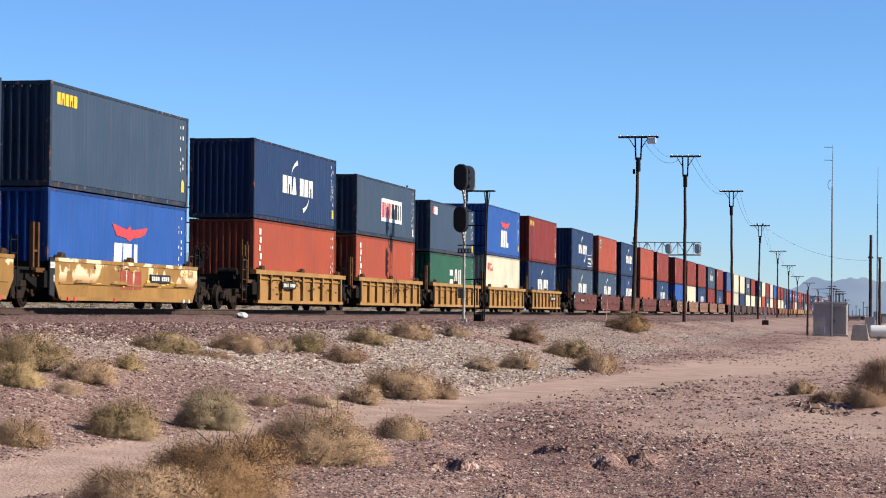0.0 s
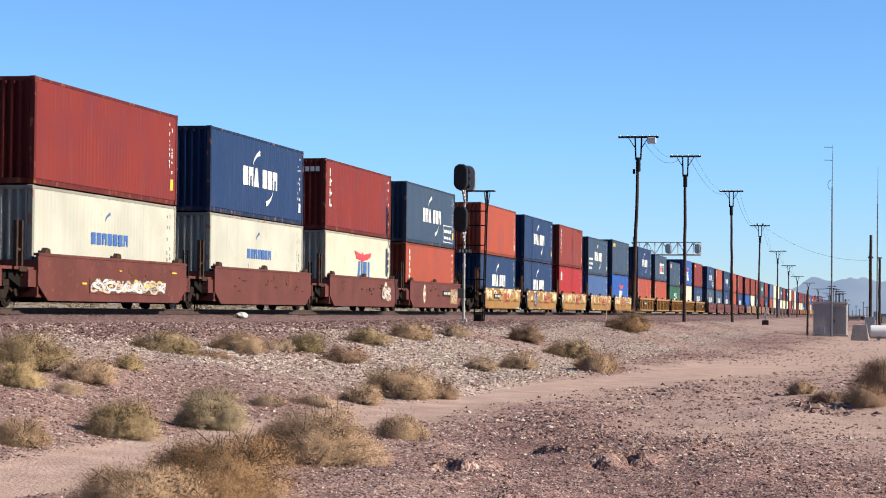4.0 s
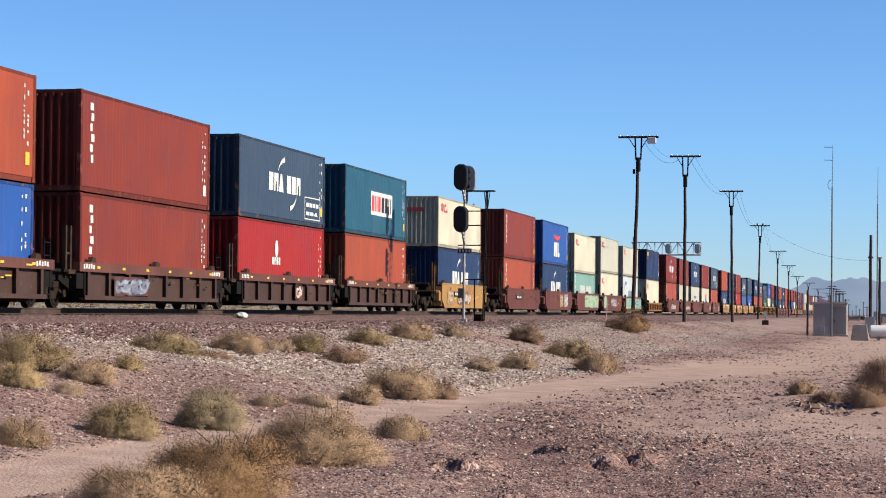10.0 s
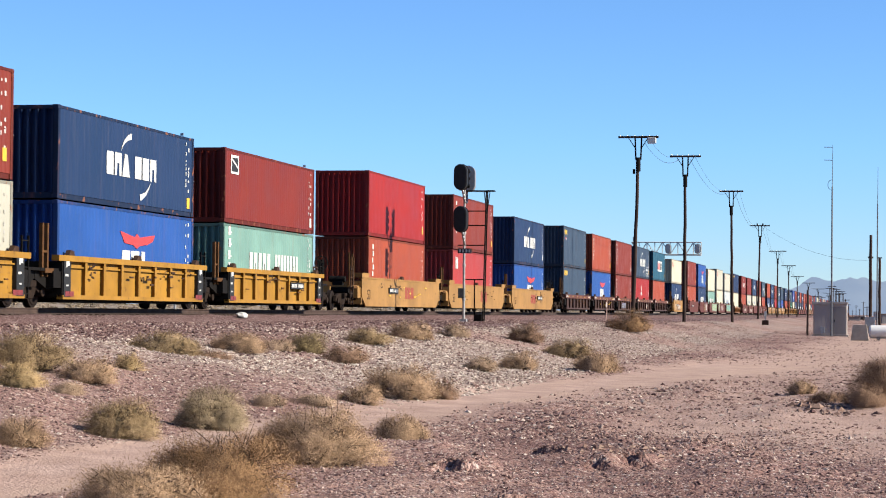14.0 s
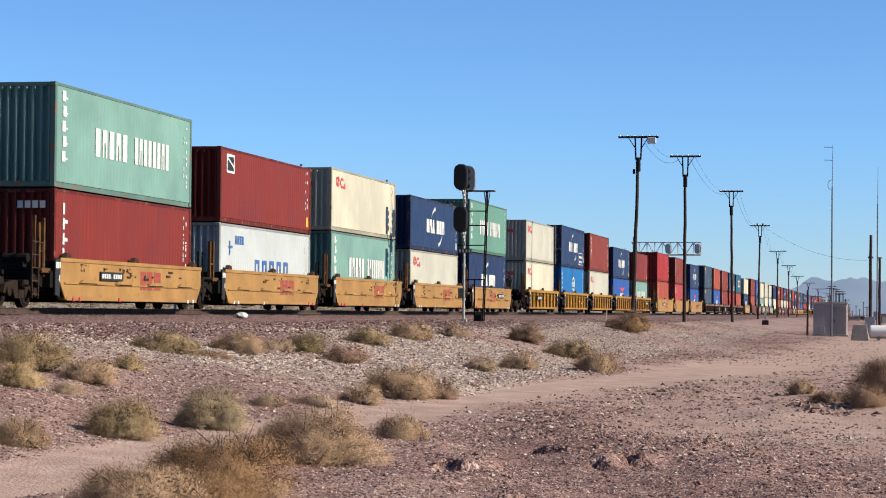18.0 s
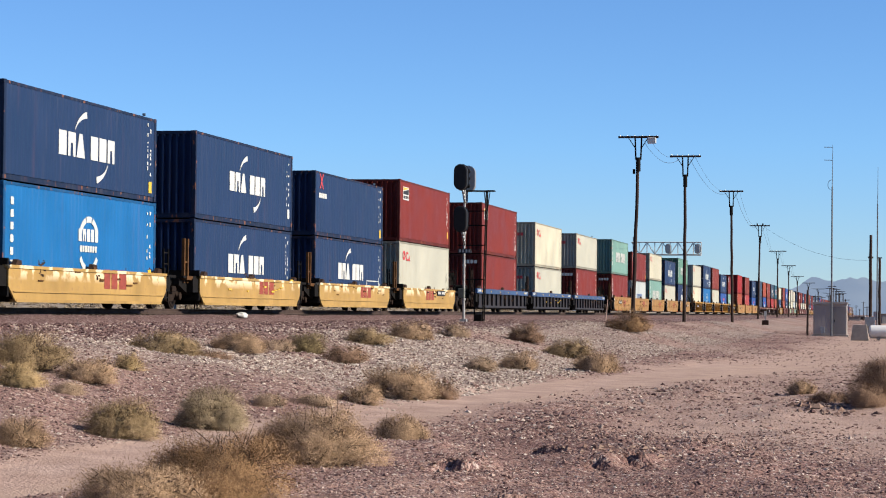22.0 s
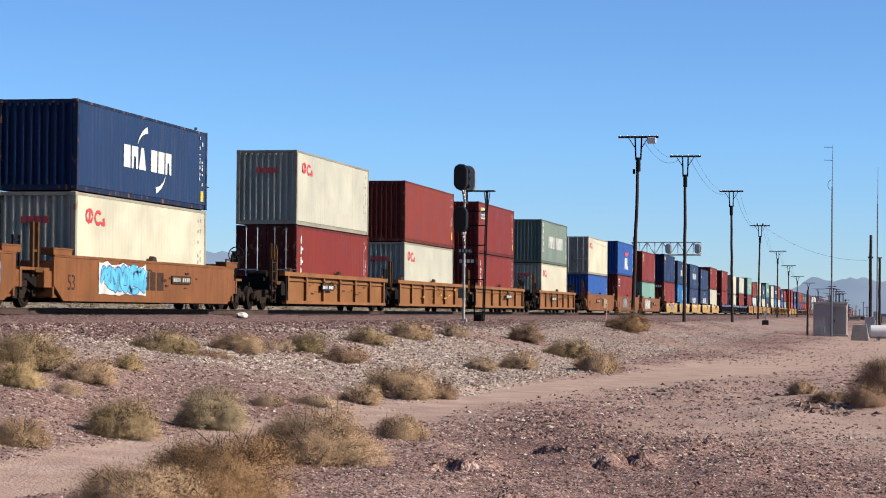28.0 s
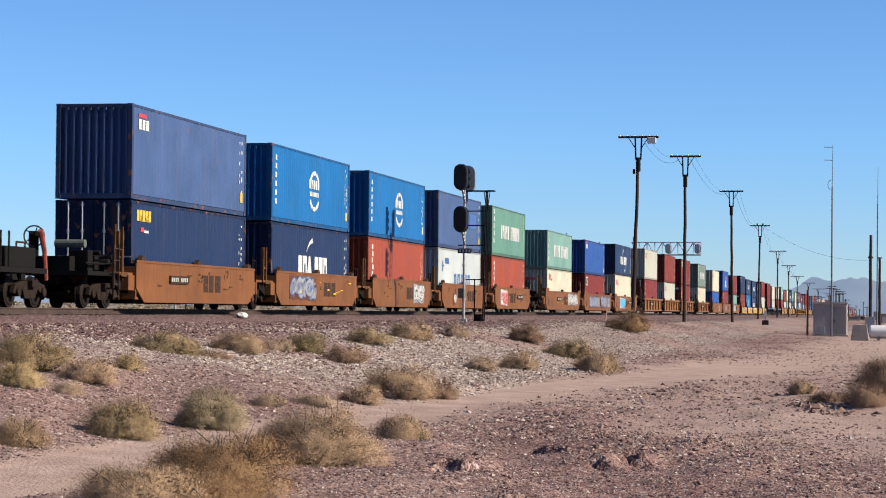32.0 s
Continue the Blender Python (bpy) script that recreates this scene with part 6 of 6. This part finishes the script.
def shed(x, y, z):
    thing = empty("equipment_shed", pose(x, y, z, 0, 0, 0))
    part("wall", bevelled(Shape().box(-1.28, 1.28, -1.0, 1.6, 0.12, 2.5).mesh("wall"), 0.02, 1), SHED, thing, "grey sheet-metal walls")
    roof = Shape().slab([(-1.1, 2.5), (1.7, 2.5), (1.7, 2.58), (-1.1, 2.66)], -1.36, 1.36)
    part("roof", roof.mesh("roof"), SHED, thing)
    part("base", Shape().box(-1.4, 1.4, -1.15, 1.7, -0.25, 0.12).mesh("base"), CONCRETE, thing, "concrete footing")
    d = part("door", bevelled(Shape().box(0.06, 1.2, -1.012, -1.0, 0.2, 2.3).mesh("door"), 0.004, 1), SHED_DOOR, thing, "darker grey steel door")
    part("door_handle", Shape().box(0.3, 0.36, -1.05, -1.012, 1.1, 1.3).mesh("door_handle"), STEEL_DARK, d)
    part("hatch", bevelled(Shape().box(-0.75, -0.4, -1.04, -1.0, 0.25, 0.75).mesh("hatch"), 0.01, 1), GALV, thing)
    for k in range(5):
        part("seam", Shape().box(-1.2 + k * 0.3 - 0.012, -1.2 + k * 0.3 + 0.012, -1.003, -1.0, 0.2, 2.4).mesh("seam"), SHED, thing)
    tagged(thing, "small grey sheet-metal railway equipment shed", "shed")


shed(-3.85, 174.0, -1.66)


MAST_GREY = plain('grey_mast_paint', (0.17, 0.18, 0.20), 0.6)


def mast(x, y, z, h, arms):
    thing = empty("antenna_mast", pose(x, y, z))
    part("lower_tube", Shape().rod((0, 0, -0.2), (0.02, 0, h * 0.78), 0.07, 0.055, 10).mesh("lower_tube"), MAST_GREY, thing)
    part("whip", Shape().rod((0.02, 0, h * 0.78), (0.05, 0, h), 0.03, 0.015, 6).mesh("whip"), MAST_GREY, thing)
    for dz, w in arms:
        part("element", Shape().rod((0.04, 0, dz), (0.04 - w, 0, dz + 0.02), 0.025, sides=6).mesh("element"), MAST_GREY, thing)
    if arms:
        s = Shape()
        for k in range(10):
            a, b = radians(90 + 20 * k), radians(110 + 20 * k)
            s.rod((0.32 * math.cos(a), 0, h * 0.79 + 0.4 * math.sin(a)), (0.32 * math.cos(b), 0, h * 0.79 + 0.4 * math.sin(b)), 0.02, sides=5)
        part("loop", s.mesh("loop"), MAST_GREY, thing)
    tagged(thing, "slender grey steel antenna mast on the gravel", "antenna", "antenna masts")


mast(-3.72, 172.0, -1.66, 14.8, [(14.6, 0.65), (13.6, 0.65)])
mast(-0.33, 205.0, -1.66, 15.2, [])


def stub(x, y, z, h, r, name, label):
    tagged(put(name, pole_mesh(h, r, r * 0.85, 77, 0.0), POLE_WOOD), label, "post", "posts").matrix_basis = pose(x, y, z)


stub(-5.55, 172.5, -1.62, 3.55, 0.085, "marker_post", "short dark timber post by the shed")
thing = empty("transformer_pole", pose(-0.95, 212.0, -1.6))
part("pole", pole_mesh(9.2, 0.17, 0.13, 5, 0), POLE_WOOD, thing, "dark timber pole")
part("base_box", bevelled(Shape().box(-0.5, 0.42, -0.4, 0.4, 0.55, 1.45).mesh("base_box"), 0.03), GALV, thing, "grey cabinet round its foot")
part("plinth", Shape().box(-0.55, 0.6, -0.6, 0.6, -0.2, 0.55).mesh("plinth"), CONCRETE, thing)
part("crossarm", Shape().box(-0.25, 0.25, -0.08, 0.08, 7.0, 7.15).mesh("crossarm"), POLE_WOOD, thing)
tagged(thing, "dark timber pole rising from a grey cabinet", "utility pole", "poles along the track")
thing = empty("utility_pole", pose(-0.1, 200.0, -1.6))
part("pole", pole_mesh(6.7, 0.13, 0.11, 6, 0), POLE_WOOD, thing)
part("cap", Shape().box(-0.2, 0.2, -0.1, 0.1, 6.68, 6.78).mesh("cap"), POLE_WOOD, thing)
tagged(thing, "thin dark timber pole with a short cap", "utility pole", "poles along the track")
blk = bevelled(Shape().slab([(-0.6, 0), (0.6, 0), (0.45, 1.05), (-0.45, 1.05)], -0.6, 0.6).mesh("concrete_block"), 0.03)
tagged(put("concrete_block", blk, CONCRETE), "weathered tan concrete block on the gravel", "block").matrix_basis = pose(-1.36, 149.0, -1.68, 0, 0, 90)
thing = empty("storage_tank", pose(0.85, 151.5, -1.62))
s = Shape()
s.rod((-1.5, 0, 0.5), (1.5, 0, 0.5), 0.45, sides=28)
s.rod((-1.5, 0, 0.5), (-1.62, 0, 0.5), 0.45, 0.3, sides=28)
s.rod((1.5, 0, 0.5), (1.62, 0, 0.5), 0.45, 0.3, sides=28)
part("shell", s.mesh("shell"), TANK_WHITE, thing, "white horizontal cylinder")
for dx in (-1.0, 1.0):
    part("saddle", Shape().box(dx - 0.12, dx + 0.12, -0.4, 0.4, -0.1, 0.14).mesh("saddle"), CONCRETE, thing)
tagged(thing, "white horizontal storage tank on concrete saddles", "tank")
# stake, small post by the track
tagged(put("marker_stake", Shape().rod((0, 0, -0.1), (0.1, 0, 1.25), 0.022, 0.018, 6).mesh("marker_stake"), plain("pale_stake", (0.62, 0.42, 0.34), 0.7)), "thin pale leaning survey stake", "stake").matrix_basis = pose(-12.4, 100.5, float(height(-12.4, 100.5)))
thing = empty("track_marker", pose(-10.6, 208.0, -0.9))
part("post", Shape().box(-0.06, 0.06, -0.06, 0.06, 0, 1.0).mesh("post"), GALV, thing)
part("foot", Shape().box(-0.3, 0.3, -0.2, 0.2, -0.1, 0.35).mesh("foot"), STEEL_BROWN, thing)
part("sign", Shape().box(-0.12, 0.12, -0.09, -0.065, 0.7, 1.2).mesh("sign"), WHITE, thing)
tagged(thing, "small white-topped marker post in the gravel", "marker")

# ---- stones ----


OCTA = (np.array([(1, 0, 0), (-1, 0, 0), (0, 1, 0), (0, -1, 0), (0, 0, 1), (0, 0, -0.6)], float),
        np.array([(0, 2, 4), (2, 1, 4), (1, 3, 4), (3, 0, 4), (2, 0, 5), (1, 2, 5), (3, 1, 5), (0, 3, 5)]))
bm = bmesh.new()
bmesh.ops.create_icosphere(bm, subdivisions=1, radius=1)
ICO = (np.array([v.co[:] for v in bm.verts]), np.array([[v.index for v in f.verts] for f in bm.faces]))
bm.free()


def stones(name, seed, count, place_fn, size_fn, mat, label, form=OCTA):
    """Many small angular stones in one mesh."""
    r = np.random.RandomState(seed)
    x, y = place_fn(r, count)
    z = height(x, y)
    sz = size_fn(r, len(x)) * np.clip(y / 38, 0.5, 1.3)
    base, tri = form
    k, q = len(x), len(base)
    v = base[None] * (0.65 + 0.7 * r.rand(k, q, 1)) + 0.35 * (r.rand(k, q, 3) - 0.5)
    v *= (sz[:, None] * (np.array([1.0, 1.0, 0.6]) * (0.7 + 0.6 * r.rand(k, 3))))[:, None, :]
    a = r.rand(k) * 6.283
    c, s_ = np.cos(a)[:, None], np.sin(a)[:, None]
    vx = v[..., 0] * c - v[..., 1] * s_ + x[:, None]
    vy = v[..., 0] * s_ + v[..., 1] * c + y[:, None]
    vz = v[..., 2] + (z + 0.10 * sz)[:, None]
    f = (tri[None] + q * np.arange(k)[:, None, None]).reshape(-1, 3)
    me = bpy.data.meshes.new(name)
    me.from_pydata(np.stack([vx, vy, vz], -1).reshape(-1, 3).tolist(), [], f.tolist())
    me.materials.append(None)
    tagged(put(name, me, mat), label, "gravel", kind="stuff")


PURPLE_STONE = clouded("purple_gravel", ((0.0, (0.08, 0.044, 0.043)), (0.3, (0.19, 0.11, 0.10)), (0.65, (0.32, 0.20, 0.17)), (0.9, (0.46, 0.34, 0.285)), (1.0, (0.68, 0.58, 0.50))), 0.9, 1, True)
PALE_STONE = clouded("pale_gravel", ((0.0, (0.15, 0.10, 0.09)), (0.25, (0.36, 0.275, 0.23)), (0.6, (0.56, 0.455, 0.375)), (1.0, (0.76, 0.66, 0.56))), 0.9, 1, True)


def fan(r, n, y0, y1, power, left=0.42, right=0.03):
    """Places spread over the wedge that opens from the viewer's stand."""
    u = r.rand(n)
    y = (y0 ** power + u * (y1 ** power - y0 ** power)) ** (1 / power)
    x = -y * (left - (left + right) * r.rand(n))
    return x, y


def gravel_field(y0, y1, power):
    def spread(r, n):
        x, y = fan(r, n, y0, y1, power)
        keep = (x > -20.5) & (r.rand(n) > 1.05 * road_mask(x, y)) & (r.rand(n) < 0.30 + 1.0 * (rough_b(x * 0.5, y * 0.35) + 0.5))
        return x[keep], y[keep]
    return spread


def far_gravel(r, n):
    x, y = fan(r, n, 72, 190, 0.7, 0.16, 0.0)
    keep = (x > -20.5) & (r.rand(n) < 0.25 + 1.2 * (rough_a(x * 0.25, y * 0.08) + 0.5)) & (r.rand(n) > 0.8 * road_mask(x, y))
    return x[keep], y[keep]


def bank_gravel(r, n):
    x, y = fan(r, n, 24, 130, 0.8, 0.42, 0.0)
    keep = (r.rand(n) < pale_mask(x, y)) & (x > -19)
    return x[keep], y[keep]


def shoulder_gravel(r, n):
    x = -21.0 + 7.5 * r.rand(n) ** 1.2
    y = 36 + 90 * r.rand(n)
    keep = (x < -0.1 * y) & (x > -0.45 * y)
    return x[keep], y[keep]


stones("gravel_purple", 1, 70000, gravel_field(16, 31, 1.2), lambda r, n: 0.010 + 0.030 * r.rand(n) ** 5 + 0.008 * r.rand(n), PURPLE_STONE, "loose purplish gravel over the desert ground")
stones("gravel_middle", 7, 60000, gravel_field(30, 78, 0.9), lambda r, n: 0.014 + 0.030 * r.rand(n) ** 3, PURPLE_STONE, "loose purplish gravel further out")
stones("gravel_far", 8, 22000, far_gravel, lambda r, n: 0.018 + 0.026 * r.rand(n) ** 2, PURPLE_STONE, "coarse purplish gravel beside the far tracks")
stones("gravel_pale", 2, 330000, bank_gravel, lambda r, n: 0.013 + 0.028 * r.rand(n) ** 3, PALE_STONE, "pale washed gravel on the bank below the track")
stones("gravel_scatter", 5, 5000, gravel_field(20, 70, 0.8), lambda r, n: 0.016 + 0.022 * r.rand(n) ** 2, PALE_STONE, "scattered pale stones on the desert ground", ICO)
stones("gravel_shoulder", 4, 26000, shoulder_gravel, lambda r, n: 0.02 + 0.03 * r.rand(n) ** 2, clouded("crushed_ballast", ((0.0, (0.06, 0.03, 0.03)), (0.4, (0.15, 0.084, 0.08)), (0.8, (0.27, 0.175, 0.155)), (1.0, (0.52, 0.42, 0.37))), 0.9, 1, True), "crushed stone spilled beside the track")


def rubble(r, n):
    x, y = fan(r, n, 34, 90, 0.8, 0.40, 0.05)
    keep = (x > -17.5) & (x < -7.6) & (r.rand(n) < 2.6 * (rough_b(x * 0.35, y * 0.16) - 0.12))
    return x[keep], y[keep]


def windrow_stones(r, n):
    x, y = fan(r, n, 17, 34, 1.1, 0.24, 0.05)
    keep = r.rand(n) < windrow(x, y) * (0.55 + 0.9 * rough_b(x * 1.6, y * 1.2))
    return x[keep], y[keep]


stones("windrow_stones", 16, 26000, windrow_stones, lambda r, n: 0.016 + 0.036 * r.rand(n) ** 2.5, PURPLE_STONE, "a low windrow of dark purplish stones", ICO)
stones("rubble", 15, 30000, rubble, lambda r, n: 0.020 + 0.034 * r.rand(n) ** 2, PALE_STONE, "coarse broken stone lying on the bank", ICO)


def clods(r, n):
    c = np.array([(-4.3, 21.8), (-3.2, 26.0), (-2.85, 25.0), (-0.8, 36.4), (-1.0, 37.5), (-3.4, 18.5), (-1.9, 27.0), (-2.4, 28.2)])[r.randint(0, 8, n)]
    return c[:, 0] + 0.28 * r.randn(n), c[:, 1] + 0.5 * r.randn(n)


stones("cobbles", 12, 3200, gravel_field(16, 48, 1.0), lambda r, n: 0.026 + 0.032 * r.rand(n) ** 2, PURPLE_STONE, "larger purplish stones among the gravel", ICO)
stones("dirt_clods", 6, 520, clods, lambda r, n: 0.02 + 0.075 * r.rand(n) ** 2, clouded("dirt_clod", ((0.0, (0.10, 0.055, 0.05)), (0.5, (0.24, 0.15, 0.12)), (1.0, (0.42, 0.29, 0.22))), 0.95, 1, True), "crumbled clods of dry earth")

# ---- shrubs ----
SHRUB = dict(
    olive=((0.33, 0.228, 0.115), (0.47, 0.335, 0.185)), tan=((0.42, 0.268, 0.152), (0.58, 0.395, 0.245)), straw=((0.52, 0.355, 0.16), (0.66, 0.48, 0.25)),
    green=((0.225, 0.165, 0.080), (0.33, 0.25, 0.125)), brown=((0.28, 0.17, 0.105), (0.40, 0.255, 0.165)), pale=((0.46, 0.315, 0.20), (0.60, 0.43, 0.29)),
    grey=((0.36, 0.265, 0.15), (0.50, 0.39, 0.245)), gold=((0.285, 0.162, 0.078), (0.42, 0.255, 0.13)))


def shrub_material(k, a, b):
    a, b = [(c[0] * 0.81, c[1] * 0.81, c[2] * 0.84) for c in (a, b)]
    mat, nt, bs = material("shrub_" + k, 0.9, 0, 0.1)
    at = nt.nodes.new("ShaderNodeAttribute")
    at.attribute_name = "tone"
    col = ramp(nt, at.outputs["Fac"], ((0.0, scaled(a, 0.30)), (0.3, scaled(a, 0.62)), (0.7, scaled(b, 0.72)), (1.0, scaled(b, 0.98))))
    nt.links.new(col, bs.inputs["Base Color"])
    t = nt.nodes.new("ShaderNodeBsdfTranslucent")
    nt.links.new(col, t.inputs["Color"])
    mx = nt.nodes.new("ShaderNodeMixShader")
    mx.inputs[0].default_value = 0.08
    nt.links.new(bs.outputs[0], mx.inputs[1])
    nt.links.new(t.outputs[0], mx.inputs[2])
    nt.links.new(mx.outputs[0], nt.nodes["Material Output"].inputs[0])
    return mat


SHRUB_MAT = {k: shrub_material(k, a, b) for k, (a, b) in SHRUB.items()}
TWIG = plain("grey_brown_twig", (0.15, 0.10, 0.07), 0.9)
SHRUB_LABEL = dict(olive="olive-green desert saltbush", tan="dry tan desert shrub", straw="straw-yellow dry grass tuft", green="dull green desert bush", brown="dead brown desert shrub",
                   pale="pale dried-out low shrub", grey="grey-green brittle shrub with bare twigs", gold="golden-brown dense dry shrub")


def shrub(x, y, width, tall, tone, seed):
    r = np.random.RandomState(seed)
    W2 = width / 2
    zg = float(height(x, y))
    thing = empty("desert_shrub", pose(x, y, zg - 0.02))
    tagged(thing, SHRUB_LABEL[tone] + " on the gravel", "shrub", "desert shrubs")
    # lobes of many sizes give the uneven, spreading outline
    lobes = [(0.0, 0.0, 0.85, 0.95), (0.25, 0.1, 0.6, 1.0), (-0.3, -0.1, 0.6, 0.9)]
    for _ in range(8):
        a, q = r.uniform(0, 6.283), r.uniform(0.25, 0.85)
        lobes.append((q * math.cos(a), q * math.sin(a), r.uniform(0.28, 0.55), r.uniform(0.5, 1.0) * (1.1 - 0.55 * q)))
    stems = max(70, int(190 * width ** 0.8))
    s = Shape()
    for i in range(stems):
        lx, ly, lr, lh = lobes[r.randint(len(lobes))]
        a, e = r.uniform(0, 6.283), r.uniform(0.0, 1.0) ** 0.7
        rad = math.cos(e * 1.45)
        tip = np.array(((lx + lr * rad * math.cos(a)) * W2 * 0.95, (ly + lr * rad * math.sin(a)) * W2 * 0.95, tall * lh * (0.12 + 0.9 * math.sin(e * 1.5)) * r.uniform(0.75, 1.05)))
        b = np.array((r.normal(0, 0.06) * width + lx * W2 * 0.5, r.normal(0, 0.06) * width + ly * W2 * 0.5, 0.0))
        mid = (b + tip) / 2 + np.array((0, 0, 0.10 * tall)) + r.normal(0, 0.03, 3) * width
        s.rod(b, mid, 0.007, 0.005, 3, False)
        s.rod(mid, tip, 0.005, 0.002, 3, False)
    part("woody_base", s.mesh("woody_base"), TWIG, thing, "bare woody stems")
    near = y < 30
    thick = 1.0 if near else 1.45 if y < 45 else 2.3
    n = int((72000 if near else 40000 if y < 45 else 18000) * min(1.6, max(0.3, width * tall * 1.4)))
    m = max(70, n // 60)
    L = np.array(lobes)[r.randint(0, len(lobes), m)]
    a, e = r.rand(m) * 6.283, r.rand(m) ** 0.9 * 1.5
    sh = 0.35 + 0.65 * r.rand(m) ** 0.6
    c = np.stack([(L[:, 0] + L[:, 2] * np.cos(e) ** 0.7 * np.cos(a) * sh) * W2 * 0.92, (L[:, 1] + L[:, 2] * np.cos(e) ** 0.7 * np.sin(a) * sh) * W2 * 0.92, tall * L[:, 3] * (0.08 + 0.81 * np.sin(e) * sh)], 1)
    clump_tone = np.clip(0.5 + 0.20 * r.randn(m), 0.05, 0.98)
    pick = r.randint(0, m, n)
    size = (0.045 + 0.045 * width) * (0.6 + 0.8 * r.rand(m))[pick][:, None]
    out = c[pick] - np.array((0, 0, -0.1 * tall))
    out /= np.linalg.norm(out, axis=1)[:, None] + 1e-6
    pt = c[pick] + r.normal(0, 0.5, (n, 3)) * size * np.array((1, 1, 0.7))
    pt[:, 2] = np.maximum(pt[:, 2], 0.01)
    wisp = (r.rand(n) < 0.30)[:, None]
    puff = (pt - c[pick]) / (np.linalg.norm(pt - c[pick], axis=1)[:, None] + 1e-6)
    g = 1.0 * out + 0.42 * puff + np.array((0, 0, 0.10)) + r.normal(0, 0.14, (n, 3))
    g /= np.linalg.norm(g, axis=1)[:, None] + 1e-6
    d = np.where(wisp, out + np.array((0, 0, 0.25)) + r.normal(0, 0.45, (n, 3)), 0.4 * puff + np.array((0, 0, 0.35)) + r.normal(0, 0.75, (n, 3)))
    d -= (d * g).sum(1)[:, None] * g * np.where(wisp, 0.75, 0.95)
    d /= np.linalg.norm(d, axis=1)[:, None] + 1e-6
    ln = np.where(wisp[:, 0], 0.024 + 0.036 * r.rand(n), 0.014 + 0.026 * r.rand(n) ** 2)[:, None] * (0.7 + 0.4 * min(1.5, width))
    wd = np.where(wisp[:, 0], 0.0011 + 0.0008 * r.rand(n), 0.0018 + 0.0022 * r.rand(n))[:, None] * thick
    side = np.cross(d, g)
    side /= np.linalg.norm(side, axis=1)[:, None] + 1e-6
    v = np.stack([pt - side * wd, pt + side * wd, pt + d * ln], 1).reshape(-1, 3)
    f = np.arange(3 * n).reshape(-1, 3)
    me = bpy.data.meshes.new("foliage")
    me.from_pydata(v.tolist(), [], f.tolist())
    me.materials.append(None)
    tone_at = me.attributes.new("tone", "FLOAT", "POINT")
    tone_at.data.foreach_set("value", np.repeat(np.clip(clump_tone[pick] + 0.06 * r.randn(n) + 0.06 * wisp[:, 0], 0, 1), 3))
    part("foliage", me, SHRUB_MAT[tone], thing, "fine dry twigs and leaves")


SHRUBS = [
    (-12.59, 31.17, 1.25, 0.61, "olive"), (-11.62, 31.31, 0.95, 0.41, "tan"), (-11.99, 34.08, 0.50, 0.31, "straw"), (-12.73, 37.99, 1.1, 0.48, "olive"),
    (-13.01, 43.85, 1.1, 0.48, "tan"), (-13.01, 46.67, 0.8, 0.31, "pale"), (-12.67, 48.06, 1.1, 0.53, "green"), (-11.58, 46.84, 0.98, 0.44, "brown"),
    (-13.14, 55.78, 1.1, 0.51, "olive"), (-13.01, 60.79, 1.3, 0.61, "tan"), (-12.87, 66.38, 1.0, 0.52, "pale"), (-11.65, 72.67, 1.2, 0.69, "brown"),
    (-9.46, 52.16, 0.9, 0.41, "pale"), (-8.88, 54.73, 1.0, 0.57, "tan"), (-9.40, 67.50, 1.6, 0.64, "olive"), (-7.47, 59.19, 1.3, 0.62, "tan"),
    (-11.13, 99.34, 2.2, 1.17, "gold"), (-8.48, 38.34, 1.6, 0.65, "tan"), (-8.39, 35.35, 0.75, 0.37, "tan"), (-7.73, 38.93, 0.6, 0.41, "brown"),
    (-8.94, 25.08, 1.0, 0.49, "olive"), (-8.61, 27.77, 1.0, 0.62, "grey"), (-9.07, 22.31, 0.65, 0.35, "tan"), (-11.04, 26.96, 0.65, 0.35, "straw"),
    (-5.53, 18.27, 1.45, 0.62, "gold"), (-5.68, 22.06, 1.15, 0.64, "tan"), (-5.98, 17.21, 1.2, 0.38, "tan"), (-5.87, 26.86, 0.68, 0.39, "tan"),
    (-0.22, 37.3, 0.95, 0.42, "brown"), (0.25, 44.0, 1.9, 0.74, "brown"), (-0.85, 38.0, 0.6, 0.22, "brown"), (-1.57, 44.99, 0.55, 0.35, "tan"), (-9.07, 32.25, 0.6, 0.21, "pale"),
    (-8.61, 33.23, 0.7, 0.17, "pale"), (-10.94, 28.62, 0.5, 0.18, "pale"), (-12.34, 39.57, 0.83, 0.15, "brown")]
for k, (x, y, w, h, tone) in enumerate(SHRUBS):
    shrub(x, y, w * 1.22, h * 1.06, tone, 500 + k)


# ---- what moves ----


SLACK = [(t, 0.9 if t > 20 else 0.0) for t in range(33)]          # the train checks its run by a metre


def motions():
    for thing, y, z in rolling:
        walk(thing, [(t, pose(TRACK_X, y + t * SPEED - lost, z)) for t, lost in SLACK])


motions()
